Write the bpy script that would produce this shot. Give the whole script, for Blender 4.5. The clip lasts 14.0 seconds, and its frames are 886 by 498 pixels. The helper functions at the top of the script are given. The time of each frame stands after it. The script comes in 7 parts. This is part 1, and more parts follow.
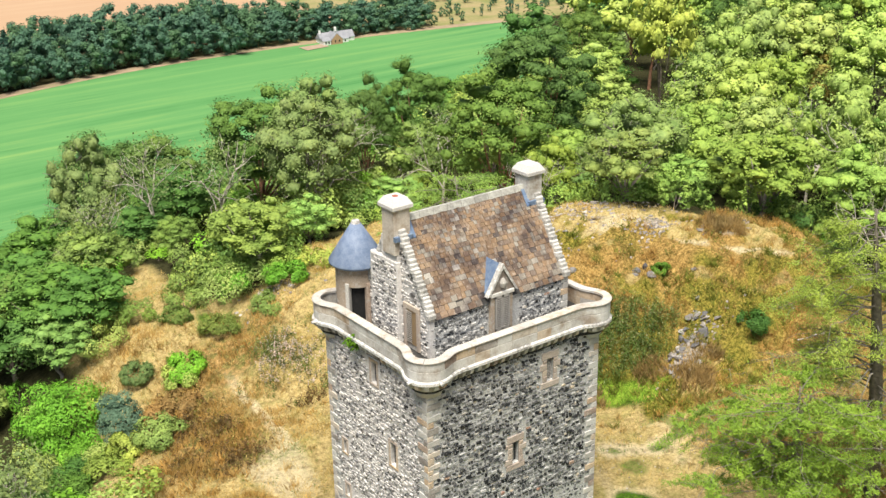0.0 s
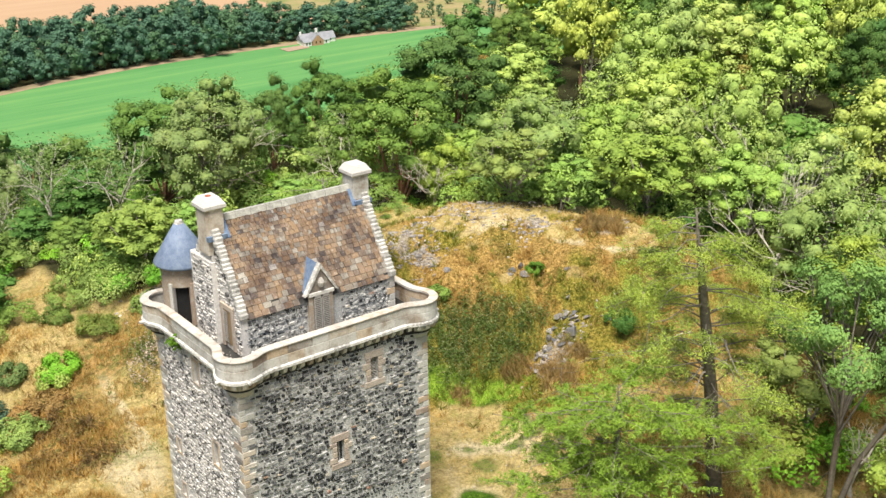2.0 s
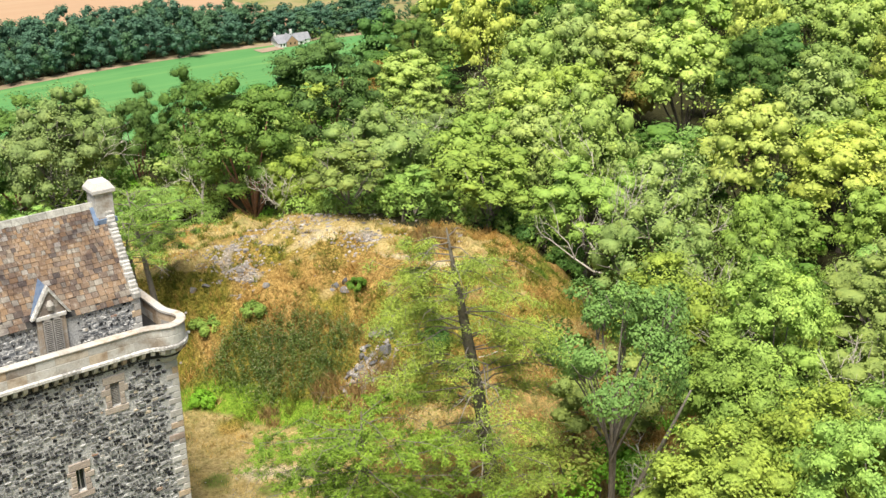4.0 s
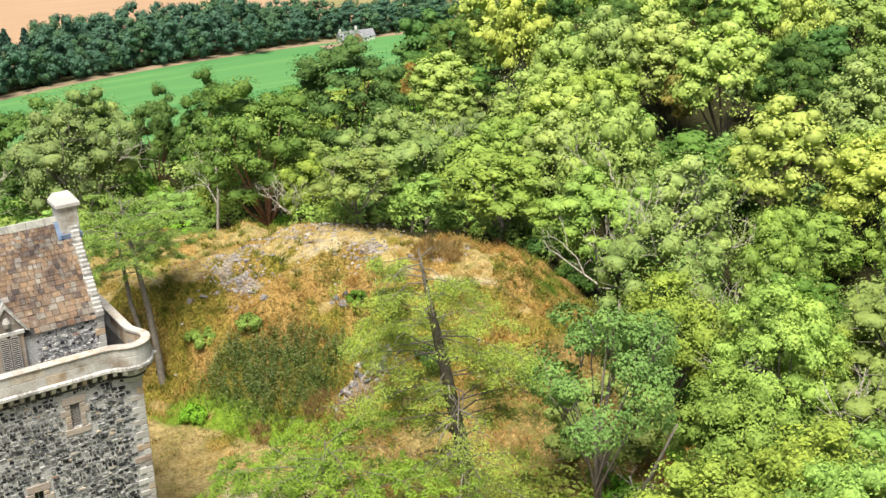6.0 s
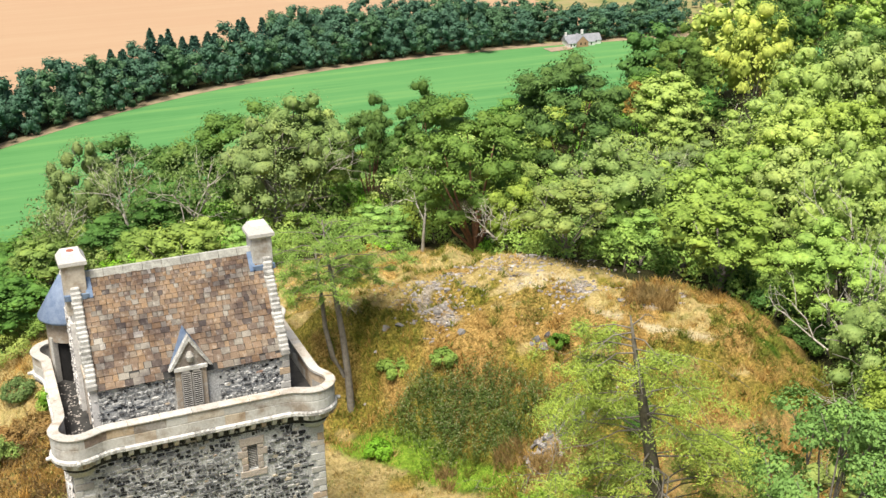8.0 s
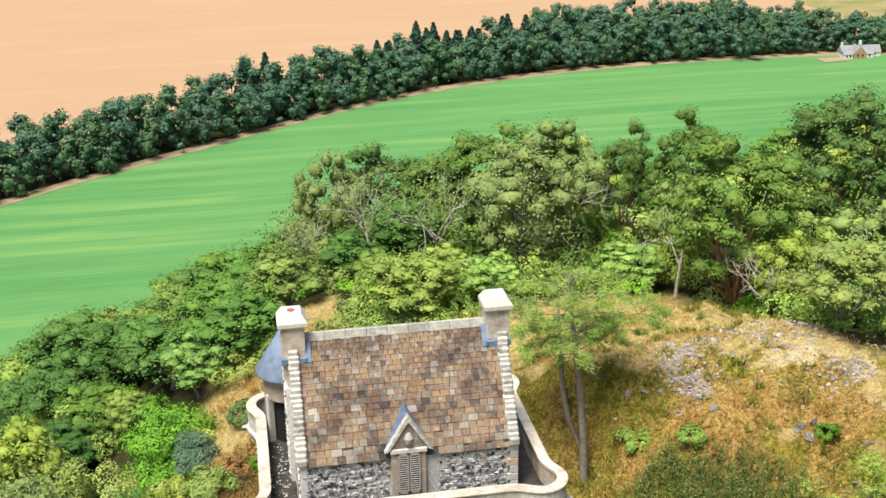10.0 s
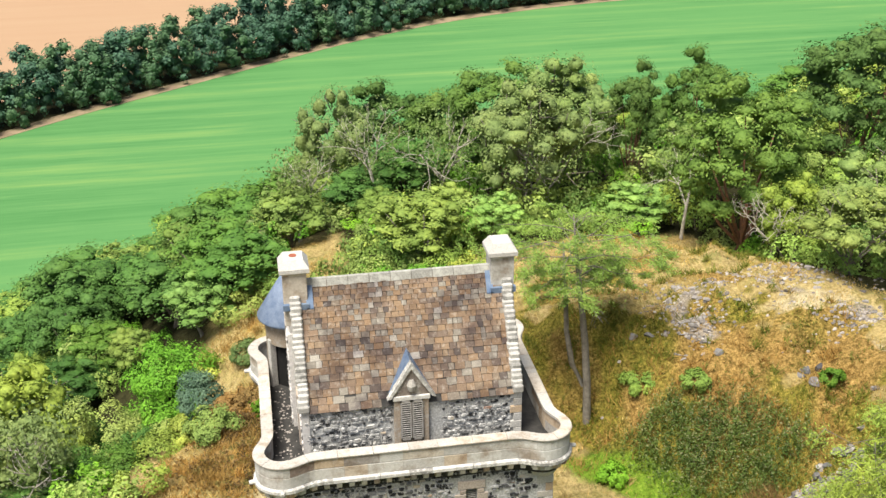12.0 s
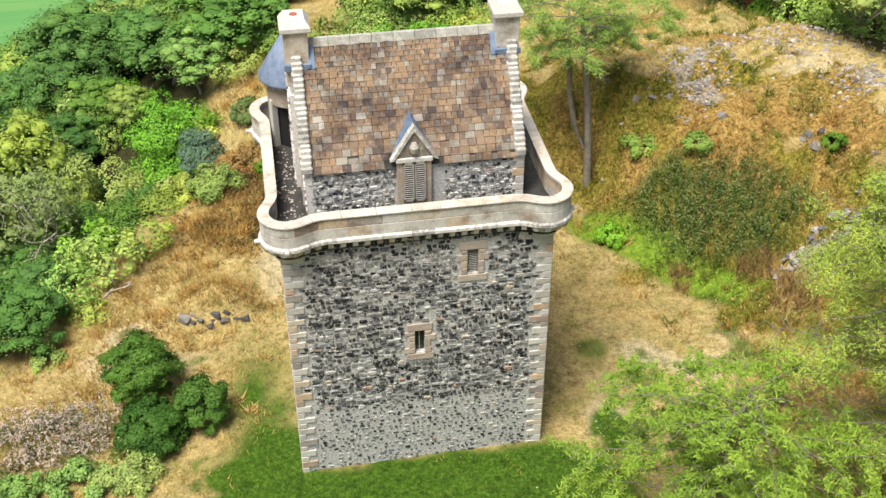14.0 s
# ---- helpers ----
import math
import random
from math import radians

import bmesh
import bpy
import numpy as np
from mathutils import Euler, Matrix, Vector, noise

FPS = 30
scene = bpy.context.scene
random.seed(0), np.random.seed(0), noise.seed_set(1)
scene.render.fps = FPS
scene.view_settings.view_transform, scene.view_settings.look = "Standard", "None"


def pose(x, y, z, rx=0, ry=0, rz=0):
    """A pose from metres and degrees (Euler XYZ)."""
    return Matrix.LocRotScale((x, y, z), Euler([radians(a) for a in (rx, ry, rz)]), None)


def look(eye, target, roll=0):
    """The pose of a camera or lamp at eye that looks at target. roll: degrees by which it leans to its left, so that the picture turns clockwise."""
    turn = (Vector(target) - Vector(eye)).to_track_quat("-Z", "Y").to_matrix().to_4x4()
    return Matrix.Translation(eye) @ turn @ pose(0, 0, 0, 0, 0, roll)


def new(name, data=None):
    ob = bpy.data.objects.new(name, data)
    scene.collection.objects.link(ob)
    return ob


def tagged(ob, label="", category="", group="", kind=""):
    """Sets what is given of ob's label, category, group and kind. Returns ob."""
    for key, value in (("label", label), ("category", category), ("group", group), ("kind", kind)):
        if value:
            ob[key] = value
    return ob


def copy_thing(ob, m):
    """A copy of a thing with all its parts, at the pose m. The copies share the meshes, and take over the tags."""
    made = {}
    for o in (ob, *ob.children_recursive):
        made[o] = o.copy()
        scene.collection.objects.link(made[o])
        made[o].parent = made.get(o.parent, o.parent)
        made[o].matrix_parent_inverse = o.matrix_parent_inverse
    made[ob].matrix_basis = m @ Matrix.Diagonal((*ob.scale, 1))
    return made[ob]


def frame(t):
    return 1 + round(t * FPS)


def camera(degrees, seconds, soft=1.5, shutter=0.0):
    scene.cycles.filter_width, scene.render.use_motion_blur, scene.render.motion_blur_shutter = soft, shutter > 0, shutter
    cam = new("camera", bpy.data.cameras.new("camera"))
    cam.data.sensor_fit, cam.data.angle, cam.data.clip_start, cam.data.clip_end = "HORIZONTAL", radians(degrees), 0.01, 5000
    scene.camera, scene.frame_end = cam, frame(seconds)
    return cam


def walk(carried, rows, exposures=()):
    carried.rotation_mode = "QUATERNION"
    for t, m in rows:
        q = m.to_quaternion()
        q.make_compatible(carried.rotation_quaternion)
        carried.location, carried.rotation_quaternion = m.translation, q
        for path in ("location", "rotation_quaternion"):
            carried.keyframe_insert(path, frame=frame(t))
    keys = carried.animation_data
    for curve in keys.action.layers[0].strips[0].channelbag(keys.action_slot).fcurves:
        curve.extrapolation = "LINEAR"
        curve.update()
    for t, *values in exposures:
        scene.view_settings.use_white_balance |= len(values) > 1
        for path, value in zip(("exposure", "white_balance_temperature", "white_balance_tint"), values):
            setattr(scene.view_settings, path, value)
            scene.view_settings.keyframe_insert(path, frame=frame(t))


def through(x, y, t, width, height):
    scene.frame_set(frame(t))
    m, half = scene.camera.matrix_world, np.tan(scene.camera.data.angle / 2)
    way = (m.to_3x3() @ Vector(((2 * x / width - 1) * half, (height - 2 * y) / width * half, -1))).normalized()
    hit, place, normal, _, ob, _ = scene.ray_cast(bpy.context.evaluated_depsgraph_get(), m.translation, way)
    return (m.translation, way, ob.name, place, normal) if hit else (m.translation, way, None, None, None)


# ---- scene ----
cam = camera(41.4, 14.0, soft=1.45)
PATH = [
    (0, (-24.954, -35.335, 34.427), (-23.853, -33.835, 33.695), -1.0),
    (0.5, (-24.25, -35.882, 34.427), (-23.15, -34.381, 33.696), -1.1),
    (1, (-22.937, -36.93, 34.394), (-21.832, -35.432, 33.663), -1.0),
    (1.5, (-21.188, -38.297, 34.359), (-20.082, -36.8, 33.629), -1.0),
    (2, (-18.975, -40.076, 34.316), (-17.863, -38.582, 33.585), -1.0),
    (2.5, (-16.648, -41.847, 34.287), (-15.537, -40.354, 33.555), -1.0),
    (3, (-13.9, -43.517, 34.272), (-12.783, -42.028, 33.539), -0.9),
    (3.5, (-11.208, -44.558, 34.297), (-10.091, -43.07, 33.564), -1.0),
    (3.7, (-10.306, -44.771, 34.308), (-9.182, -43.287, 33.578), -0.8),
    (5.8, (-4.539, -45.178, 34.285), (-3.442, -43.676, 33.551), -1.3),
    (6, (-4.241, -45.049, 34.294), (-3.212, -43.499, 33.56), -1.3),
    (6.5, (-3.751, -44.436, 34.355), (-2.926, -42.767, 33.625), -1.0),
    (7, (-3.139, -43.479, 34.471), (-2.392, -41.773, 33.744), -0.8),
    (7.5, (-2.524, -42.328, 34.556), (-1.779, -40.622, 33.828), -0.9),
    (8, (-1.734, -40.718, 34.698), (-1.017, -38.999, 33.971), -0.8),
    (8.5, (-1.106, -38.802, 34.874), (-0.549, -37.023, 34.15), -0.7),
    (9, (-0.445, -36.621, 35.163), (-0.093, -34.789, 34.441), -0.5),
    (9.2, (-0.275, -35.979, 35.236), (0.058, -34.142, 34.519), -0.5),
    (11.3, (0.215, -33.838, 35.566), (0.521, -32.033, 34.762), -0.8),
    (11.5, (0.232, -33.753, 35.574), (0.536, -31.955, 34.753), -0.6),
    (12, (0.221, -33.758, 35.587), (0.523, -31.965, 34.754), -0.6),
    (12.5, (0.183, -33.785, 35.595), (0.481, -32.017, 34.708), -0.4),
    (13, (0.133, -33.737, 35.628), (0.42, -32.026, 34.633), -0.4),
    (13.5, (0.104, -33.645, 35.664), (0.38, -31.998, 34.564), -0.5),
    (14, (0.108, -33.508, 35.679), (0.375, -31.922, 34.491), -0.1),
]
walk(cam, [(t, look(eye, target, roll)) for t, eye, target, roll in PATH], exposures=[(0, 0.84, 6800, 9), (14, 0.78, 6800, 9)])

# ---------- world, sun ----------
SUN_EL, SUN_AZ = radians(66), radians(-136)          # azimuth from +y towards +x
world = bpy.data.worlds.new("sky")
scene.world = world
world.use_nodes = True
wn = world.node_tree
sky = wn.nodes.new("ShaderNodeTexSky")
sky.sky_type = "NISHITA"
sky.sun_disc = False
sky.sun_elevation, sky.sun_rotation = SUN_EL, SUN_AZ
sky.air_density, sky.dust_density, sky.ozone_density, sky.altitude = 1.0, 4.0, 0.6, 250
wn.links.new(sky.outputs[0], wn.nodes["Background"].inputs[0])
wn.nodes["Background"].inputs[1].default_value = 0.06
sun_data = bpy.data.lights.new("sun", "SUN")
sun_data.energy, sun_data.angle, sun_data.color = 3.95, radians(28), (1.0, 0.95, 0.86)
sun = new("sun", sun_data)
sd = Vector((math.sin(SUN_AZ) * math.cos(SUN_EL), math.cos(SUN_AZ) * math.cos(SUN_EL), math.sin(SUN_EL)))
sun.matrix_world = look(sd * 200, (0, 0, 0))

# ---------- materials ----------


def nodes_of(name):
    m = bpy.data.materials.new(name)
    m.use_nodes = True
    t = m.node_tree
    return m, t, t.nodes["Principled BSDF"]


def add(t, kind, **props):
    n = t.nodes.new(kind)
    for k, v in props.items():
        n.inputs[k.replace("_", " ")].default_value = v
    return n


def ramp(t, fac, stops):
    r = t.nodes.new("ShaderNodeValToRGB")
    e = r.color_ramp.elements
    while len(e) < len(stops):
        e.new(0.5)
    for el, (p, c) in zip(e, stops):
        el.position, el.color = p, (*c, 1)
    t.links.new(fac, r.inputs[0])
    return r.outputs[0]


def blend(t, fac, a, b, mode="MIX"):
    n = t.nodes.new("ShaderNodeMix")
    n.data_type, n.blend_type = "RGBA", mode
    for value, socket in ((fac, n.inputs[0]), (a, n.inputs[6]), (b, n.inputs[7])):
        if isinstance(value, bpy.types.NodeSocket):
            t.links.new(value, socket)
        else:
            socket.default_value = value if isinstance(value, float) else (*value, 1)
    return n.outputs[2]


def noise_at(t, scale, detail=4.0, rough=0.6):
    c = t.nodes.new("ShaderNodeNewGeometry")
    n = add(t, "ShaderNodeTexNoise", Scale=scale, Detail=detail, Roughness=rough)
    t.links.new(c.outputs["Position"], n.inputs["Vector"])
    return n.outputs[0]


def bump(t, bsdf, height, strength, dist):
    b = add(t, "ShaderNodeBump", Strength=strength, Distance=dist)
    t.links.new(height, b.inputs["Height"])
    t.links.new(b.outputs[0], bsdf.inputs["Normal"])


def random_of(t, source):
    if source == "object":
        return t.nodes.new("ShaderNodeObjectInfo").outputs["Random"]
    return t.nodes.new("ShaderNodeNewGeometry").outputs["Random Per Island"]


def stone(name, stops, source="island", lichen=(0.55, 0.56, 0.52), cover=0.35, rough=0.9, fine=14.0, grainy=0.75):
    """Stone whose pieces differ in colour, with lichen blotches and grain."""
    m, t, b = nodes_of(name)
    col = ramp(t, random_of(t, source), stops)
    grain = noise_at(t, fine * 3, 3.0)
    col = blend(t, grainy, col, ramp(t, grain, [(0.25, (0.3, 0.3, 0.3)), (0.75, (0.75, 0.75, 0.75))]), "OVERLAY")
    big = noise_at(t, fine * 0.4, 5.0, 0.7)
    col = blend(t, ramp(t, big, [(0.62 - cover * 0.3, (0, 0, 0)), (0.72 - cover * 0.2, (cover * 1.6,) * 3)]), col, lichen)
    t.links.new(col, b.inputs["Base Color"])
    b.inputs["Roughness"].default_value = rough
    b.inputs["Specular IOR Level"].default_value = 0.25
    bump(t, b, noise_at(t, fine * 1.5, 5.0), 0.6, 0.03)
    return m


def stained(m, scale, low, high, dark):
    """Large weather stains over a stone material."""
    t = m.node_tree
    b = t.nodes["Principled BSDF"]
    link = b.inputs["Base Color"].links[0]
    src = link.from_socket
    mask = ramp(t, noise_at(t, scale, 5.0, 0.65), [(low, dark), (high, (1, 1, 1))])
    t.links.new(blend(t, 1.0, src, mask, "MULTIPLY"), b.inputs["Base Color"])
    return m


def leaf(name, dark, mid, light, through=0.07, rough=0.55):
    """Foliage: clumps, leaves and plants differ; some light passes through."""
    m, t, b = nodes_of(name)
    lo = tuple(p * 0.24 + q * 0.76 for p, q in zip(dark, mid))
    hi = tuple(p * 0.24 + q * 0.76 for p, q in zip(light, mid))
    col = ramp(t, random_of(t, "island"), [(0.0, lo), (0.5, mid), (1.0, hi)])
    hue = ramp(t, random_of(t, "object"), [(0.0, (0.58, 0.68, 0.72)), (0.2, (0.9, 0.98, 0.95)), (0.38, (1.2, 1.1, 0.85)), (0.5, (0.95, 0.94, 1.0)), (0.64, (0.74, 0.8, 1.0)), (0.8, (1.02, 1.1, 1.05)), (1.0, (1.26, 1.18, 1.0))])
    col = blend(t, 0.9, col, hue, "MULTIPLY")
    col = blend(t, 1.0, col, ramp(t, noise_at(t, 0.7, 3.0, 0.6), [(0.3, (0.68, 0.74, 0.7)), (0.5, (0.97, 0.97, 0.97)), (0.7, (1.25, 1.18, 1.05))]), "MULTIPLY")
    fine = noise_at(t, 7.0, 3.0, 0.7)
    col = blend(t, 1.0, col, ramp(t, fine, [(0.3, (0.76, 0.79, 0.76)), (0.55, (1, 1, 1)), (0.75, (1.16, 1.12, 1.08))]), "MULTIPLY")
    t.links.new(col, b.inputs["Base Color"])
    b.inputs["Roughness"].default_value = rough
    b.inputs["Specular IOR Level"].default_value = 0.2
    bump(t, b, fine, 0.7, 0.12)
    tr = t.nodes.new("ShaderNodeBsdfTranslucent")
    t.links.new(col, tr.inputs[0])
    mix = t.nodes.new("ShaderNodeMixShader")
    mix.inputs[0].default_value = through
    t.links.new(b.outputs[0], mix.inputs[1])
    t.links.new(tr.outputs[0], mix.inputs[2])
    t.links.new(mix.outputs[0], t.nodes["Material Output"].inputs[0])
    return m


def plain(name, a, b2, scale=6.0, rough=0.8, metal=0.0, bumpy=0.3, spec=0.3):
    """A surface of two near colours with stains and grain."""
    m, t, b = nodes_of(name)
    col = blend(t, ramp(t, noise_at(t, scale, 6.0, 0.65), [(0.35, (0, 0, 0)), (0.65, (1, 1, 1))]), a, b2)
    col = blend(t, 0.4, col, ramp(t, noise_at(t, scale * 9, 3.0), [(0.3, (0.35,) * 3), (0.7, (0.65,) * 3)]), "OVERLAY")
    t.links.new(col, b.inputs["Base Color"])
    b.inputs["Roughness"].default_value, b.inputs["Metallic"].default_value = rough, metal
    b.inputs["Specular IOR Level"].default_value = spec
    bump(t, b, noise_at(t, scale * 4, 5.0), bumpy, 0.02)
    return m


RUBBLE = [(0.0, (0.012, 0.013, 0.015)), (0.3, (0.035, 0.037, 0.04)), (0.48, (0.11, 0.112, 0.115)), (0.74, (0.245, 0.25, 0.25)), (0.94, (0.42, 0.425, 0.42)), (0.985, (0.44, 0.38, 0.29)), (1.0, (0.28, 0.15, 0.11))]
ASHLAR = [(0.0, (0.26, 0.23, 0.21)), (0.1, (0.43, 0.42, 0.4)), (0.45, (0.55, 0.55, 0.53)), (0.76, (0.53, 0.515, 0.48)), (0.92, (0.5, 0.4, 0.29)), (1.0, (0.28, 0.225, 0.2))]
SLATE = [(0.0, (0.095, 0.08, 0.075)), (0.1, (0.155, 0.12, 0.1)), (0.28, (0.215, 0.155, 0.11)), (0.45, (0.275, 0.185, 0.112)), (0.6, (0.225, 0.165, 0.125)), (0.74, (0.285, 0.2, 0.125)), (0.84, (0.2, 0.18, 0.155)), (0.93, (0.26, 0.24, 0.205)), (0.98, (0.32, 0.295, 0.255)), (1.0, (0.45, 0.43, 0.39))]
MAT = {
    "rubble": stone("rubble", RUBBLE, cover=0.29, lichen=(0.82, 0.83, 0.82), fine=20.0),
    "rubble_piece": stone("rubble_piece", RUBBLE, "object", cover=0.29, lichen=(0.82, 0.83, 0.82), fine=20.0),
    "rubble_limed": stone("rubble_limed", RUBBLE, cover=0.52, lichen=(0.8, 0.8, 0.79), fine=13.0),
    # pale kinds face west: lime and lichen, plus that side's stronger light as colour
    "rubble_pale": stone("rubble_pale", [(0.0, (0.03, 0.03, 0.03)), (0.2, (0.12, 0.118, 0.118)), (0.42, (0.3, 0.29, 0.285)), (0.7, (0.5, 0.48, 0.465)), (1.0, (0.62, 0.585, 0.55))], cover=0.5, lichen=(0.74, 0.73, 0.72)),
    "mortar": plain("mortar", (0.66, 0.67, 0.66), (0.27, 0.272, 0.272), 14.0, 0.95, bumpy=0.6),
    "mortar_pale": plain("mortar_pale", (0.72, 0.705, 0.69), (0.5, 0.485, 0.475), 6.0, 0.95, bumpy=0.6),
    "ashlar": stained(stone("ashlar", ASHLAR, "object", cover=0.25, lichen=(0.64, 0.635, 0.61), fine=4.0, grainy=0.35), 1.2, 0.36, 0.54, (0.6, 0.52, 0.45)),
    "quoin": stone("quoin", [(0.0, (0.22, 0.2, 0.185)), (0.14, (0.42, 0.405, 0.38)), (0.5, (0.54, 0.54, 0.52)), (0.78, (0.52, 0.48, 0.43)), (0.92, (0.5, 0.38, 0.26)), (1.0, (0.3, 0.24, 0.21))], "object", cover=0.3, fine=7.0),
    "pink_stone": stone("pink_stone", [(0.0, (0.36, 0.30, 0.26)), (0.6, (0.43, 0.375, 0.325)), (0.9, (0.46, 0.37, 0.28)), (1.0, (0.46, 0.34, 0.22))], "object", cover=0.25, fine=7.0),
    "white_stone": stone("white_stone", [(0.0, (0.24, 0.235, 0.225)), (0.5, (0.44, 0.435, 0.42)), (1.0, (0.57, 0.56, 0.54))], "object", cover=0.5, lichen=(0.76, 0.765, 0.75), fine=13.0),
    "coping": stained(stone("coping", [(0.0, (0.4, 0.38, 0.35)), (0.5, (0.5, 0.485, 0.455)), (1.0, (0.51, 0.455, 0.39))], "object", cover=0.3, lichen=(0.62, 0.6, 0.57), fine=5.0, grainy=0.45), 1.5, 0.34, 0.5, (0.7, 0.62, 0.54)),
    "cap_stone": stone("cap_stone", [(0.0, (0.5, 0.49, 0.475)), (1.0, (0.6, 0.59, 0.57))], "object", cover=0.3, lichen=(0.68, 0.68, 0.66), fine=6.0, grainy=0.4),
    "slate": stained(stone("slate", SLATE, "object", cover=0.26, lichen=(0.46, 0.44, 0.4), fine=15.0), 0.75, 0.36, 0.57, (0.46, 0.44, 0.48)),
    "slate_rest": stained(stone("slate_rest", SLATE, "island", cover=0.26, lichen=(0.46, 0.44, 0.4), fine=15.0), 0.75, 0.36, 0.57, (0.46, 0.44, 0.48)),
    "lead": plain("lead", (0.12, 0.17, 0.27), (0.2, 0.255, 0.36), 3.0, 0.6, 0.0, 0.15),
    "lead_blue": plain("lead_blue", (0.10, 0.16, 0.28), (0.2, 0.27, 0.38), 3.0, 0.5, 0.2, 0.1),
    "ridge": stone("ridge", [(0.0, (0.24, 0.24, 0.225)), (1.0, (0.36, 0.36, 0.335))], "object", cover=0.4, fine=7.0),
    "timber": plain("timber", (0.37, 0.36, 0.345), (0.26, 0.25, 0.235), 9.0, 0.75),
    "door_wood": plain("door_wood", (0.33, 0.22, 0.1), (0.22, 0.17, 0.12), 9.0, 0.7),
    # near black: shade inside the parapet put into the colour; also under the slates
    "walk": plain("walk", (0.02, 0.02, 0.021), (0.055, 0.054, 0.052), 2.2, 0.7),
    "dark": plain("dark", (0.012, 0.012, 0.013), (0.02, 0.02, 0.02), 3.0, 0.9),
    "glass": plain("glass", (0.02, 0.022, 0.025), (0.03, 0.032, 0.035), 3.0, 0.12, spec=0.5, bumpy=0.02),
    "pot": plain("pot", (0.36, 0.12, 0.075), (0.28, 0.09, 0.06), 9.0, 0.8),
    "bark": plain("bark", (0.19, 0.165, 0.13), (0.1, 0.085, 0.065), 4.0, 0.95, bumpy=0.9),
    "bark_grey": plain("bark_grey", (0.24, 0.22, 0.19), (0.14, 0.125, 0.105), 4.0, 0.95, bumpy=0.9),
    "bark_red": plain("bark_red", (0.30, 0.15, 0.085), (0.17, 0.10, 0.07), 4.0, 0.95, bumpy=0.9),
    "bark_dark": plain("bark_dark", (0.18, 0.165, 0.13), (0.085, 0.078, 0.06), 4.0, 0.95, bumpy=0.9),
    "bone": plain("bone", (0.56, 0.52, 0.46), (0.36, 0.33, 0.29), 4.0, 0.9),
    "rock": stone("rock", [(0.0, (0.09, 0.083, 0.08)), (0.5, (0.2, 0.185, 0.175)), (1.0, (0.33, 0.305, 0.285))], "object", cover=0.4, lichen=(0.5, 0.49, 0.47), fine=5.0),
    "rock_dark": stone("rock_dark", [(0.0, (0.045, 0.045, 0.05)), (0.6, (0.13, 0.13, 0.135)), (1.0, (0.26, 0.25, 0.24))], "object", cover=0.15, lichen=(0.3, 0.3, 0.29), fine=5.0),
    "crow": stone("crow", [(0.0, (0.22, 0.22, 0.21)), (0.4, (0.36, 0.355, 0.34)), (1.0, (0.52, 0.515, 0.5))], "object", cover=0.45, lichen=(0.6, 0.6, 0.58), fine=9.0),
    "dormer_stone": stone("dormer_stone", [(0.0, (0.2, 0.17, 0.15)), (0.7, (0.28, 0.245, 0.215)), (1.0, (0.34, 0.28, 0.22))], "object", cover=0.35, lichen=(0.5, 0.5, 0.48), fine=8.0),
    "pebble": stone("pebble", [(0.0, (0.14, 0.125, 0.115)), (0.7, (0.34, 0.31, 0.29)), (1.0, (0.5, 0.47, 0.44))], "island", lichen=(0.46, 0.44, 0.42), cover=0.3, fine=5.0),
    "broad": leaf("broad", (0.15, 0.222, 0.045), (0.255, 0.37, 0.075), (0.385, 0.51, 0.13)),
    "lime": leaf("lime", (0.26, 0.365, 0.075), (0.4, 0.51, 0.125), (0.56, 0.65, 0.22)),
    "ash": leaf("ash", (0.165, 0.295, 0.066), (0.275, 0.445, 0.108), (0.41, 0.58, 0.185)),
    "bright": leaf("bright", (0.125, 0.318, 0.027), (0.211, 0.477, 0.046), (0.336, 0.605, 0.092)),
    "deep": leaf("deep", (0.055, 0.14, 0.026), (0.107, 0.23, 0.046), (0.19, 0.34, 0.08)),
    "olive": leaf("olive", (0.14, 0.205, 0.06), (0.235, 0.325, 0.1), (0.37, 0.45, 0.18)),
    "pine_needle": leaf("pine_needle", (0.07, 0.14, 0.03), (0.135, 0.24, 0.053), (0.24, 0.36, 0.09), 0.15),
    "larch_needle": leaf("larch_needle", (0.125, 0.215, 0.02), (0.22, 0.335, 0.042), (0.36, 0.47, 0.09)),
    "larch_dull": leaf("larch_dull", (0.19, 0.28, 0.05), (0.29, 0.395, 0.075), (0.42, 0.5, 0.13)),
    "larch_soft": leaf("larch_soft", (0.26, 0.4, 0.07), (0.39, 0.55, 0.11), (0.52, 0.66, 0.18)),
    "yew": leaf("yew", (0.055, 0.14, 0.02), (0.095, 0.215, 0.035), (0.16, 0.32, 0.055), 0.15),
    "bluegreen": leaf("bluegreen", (0.07, 0.14, 0.098), (0.14, 0.252, 0.168), (0.266, 0.406, 0.294), 0.15),
    # belt greens are tinted blue: distance haze put into the leaf colour
    "belt": leaf("belt", (0.045, 0.11, 0.085), (0.08, 0.17, 0.12), (0.135, 0.25, 0.155), 0.15),
    "belt_light": leaf("belt_light", (0.07, 0.155, 0.07), (0.12, 0.23, 0.095), (0.19, 0.32, 0.13), 0.15),
    "belt_spruce": leaf("belt_spruce", (0.025, 0.075, 0.06), (0.045, 0.115, 0.08), (0.08, 0.165, 0.105), 0.1),
    "autumn": leaf("autumn", (0.27, 0.15, 0.035), (0.38, 0.23, 0.05), (0.48, 0.34, 0.08)),
    "russet": leaf("russet", (0.24, 0.24, 0.05), (0.36, 0.29, 0.075), (0.5, 0.34, 0.12)),
    "heath_tip": leaf("heath_tip", (0.3, 0.32, 0.12), (0.42, 0.42, 0.18), (0.55, 0.5, 0.28), 0.25),
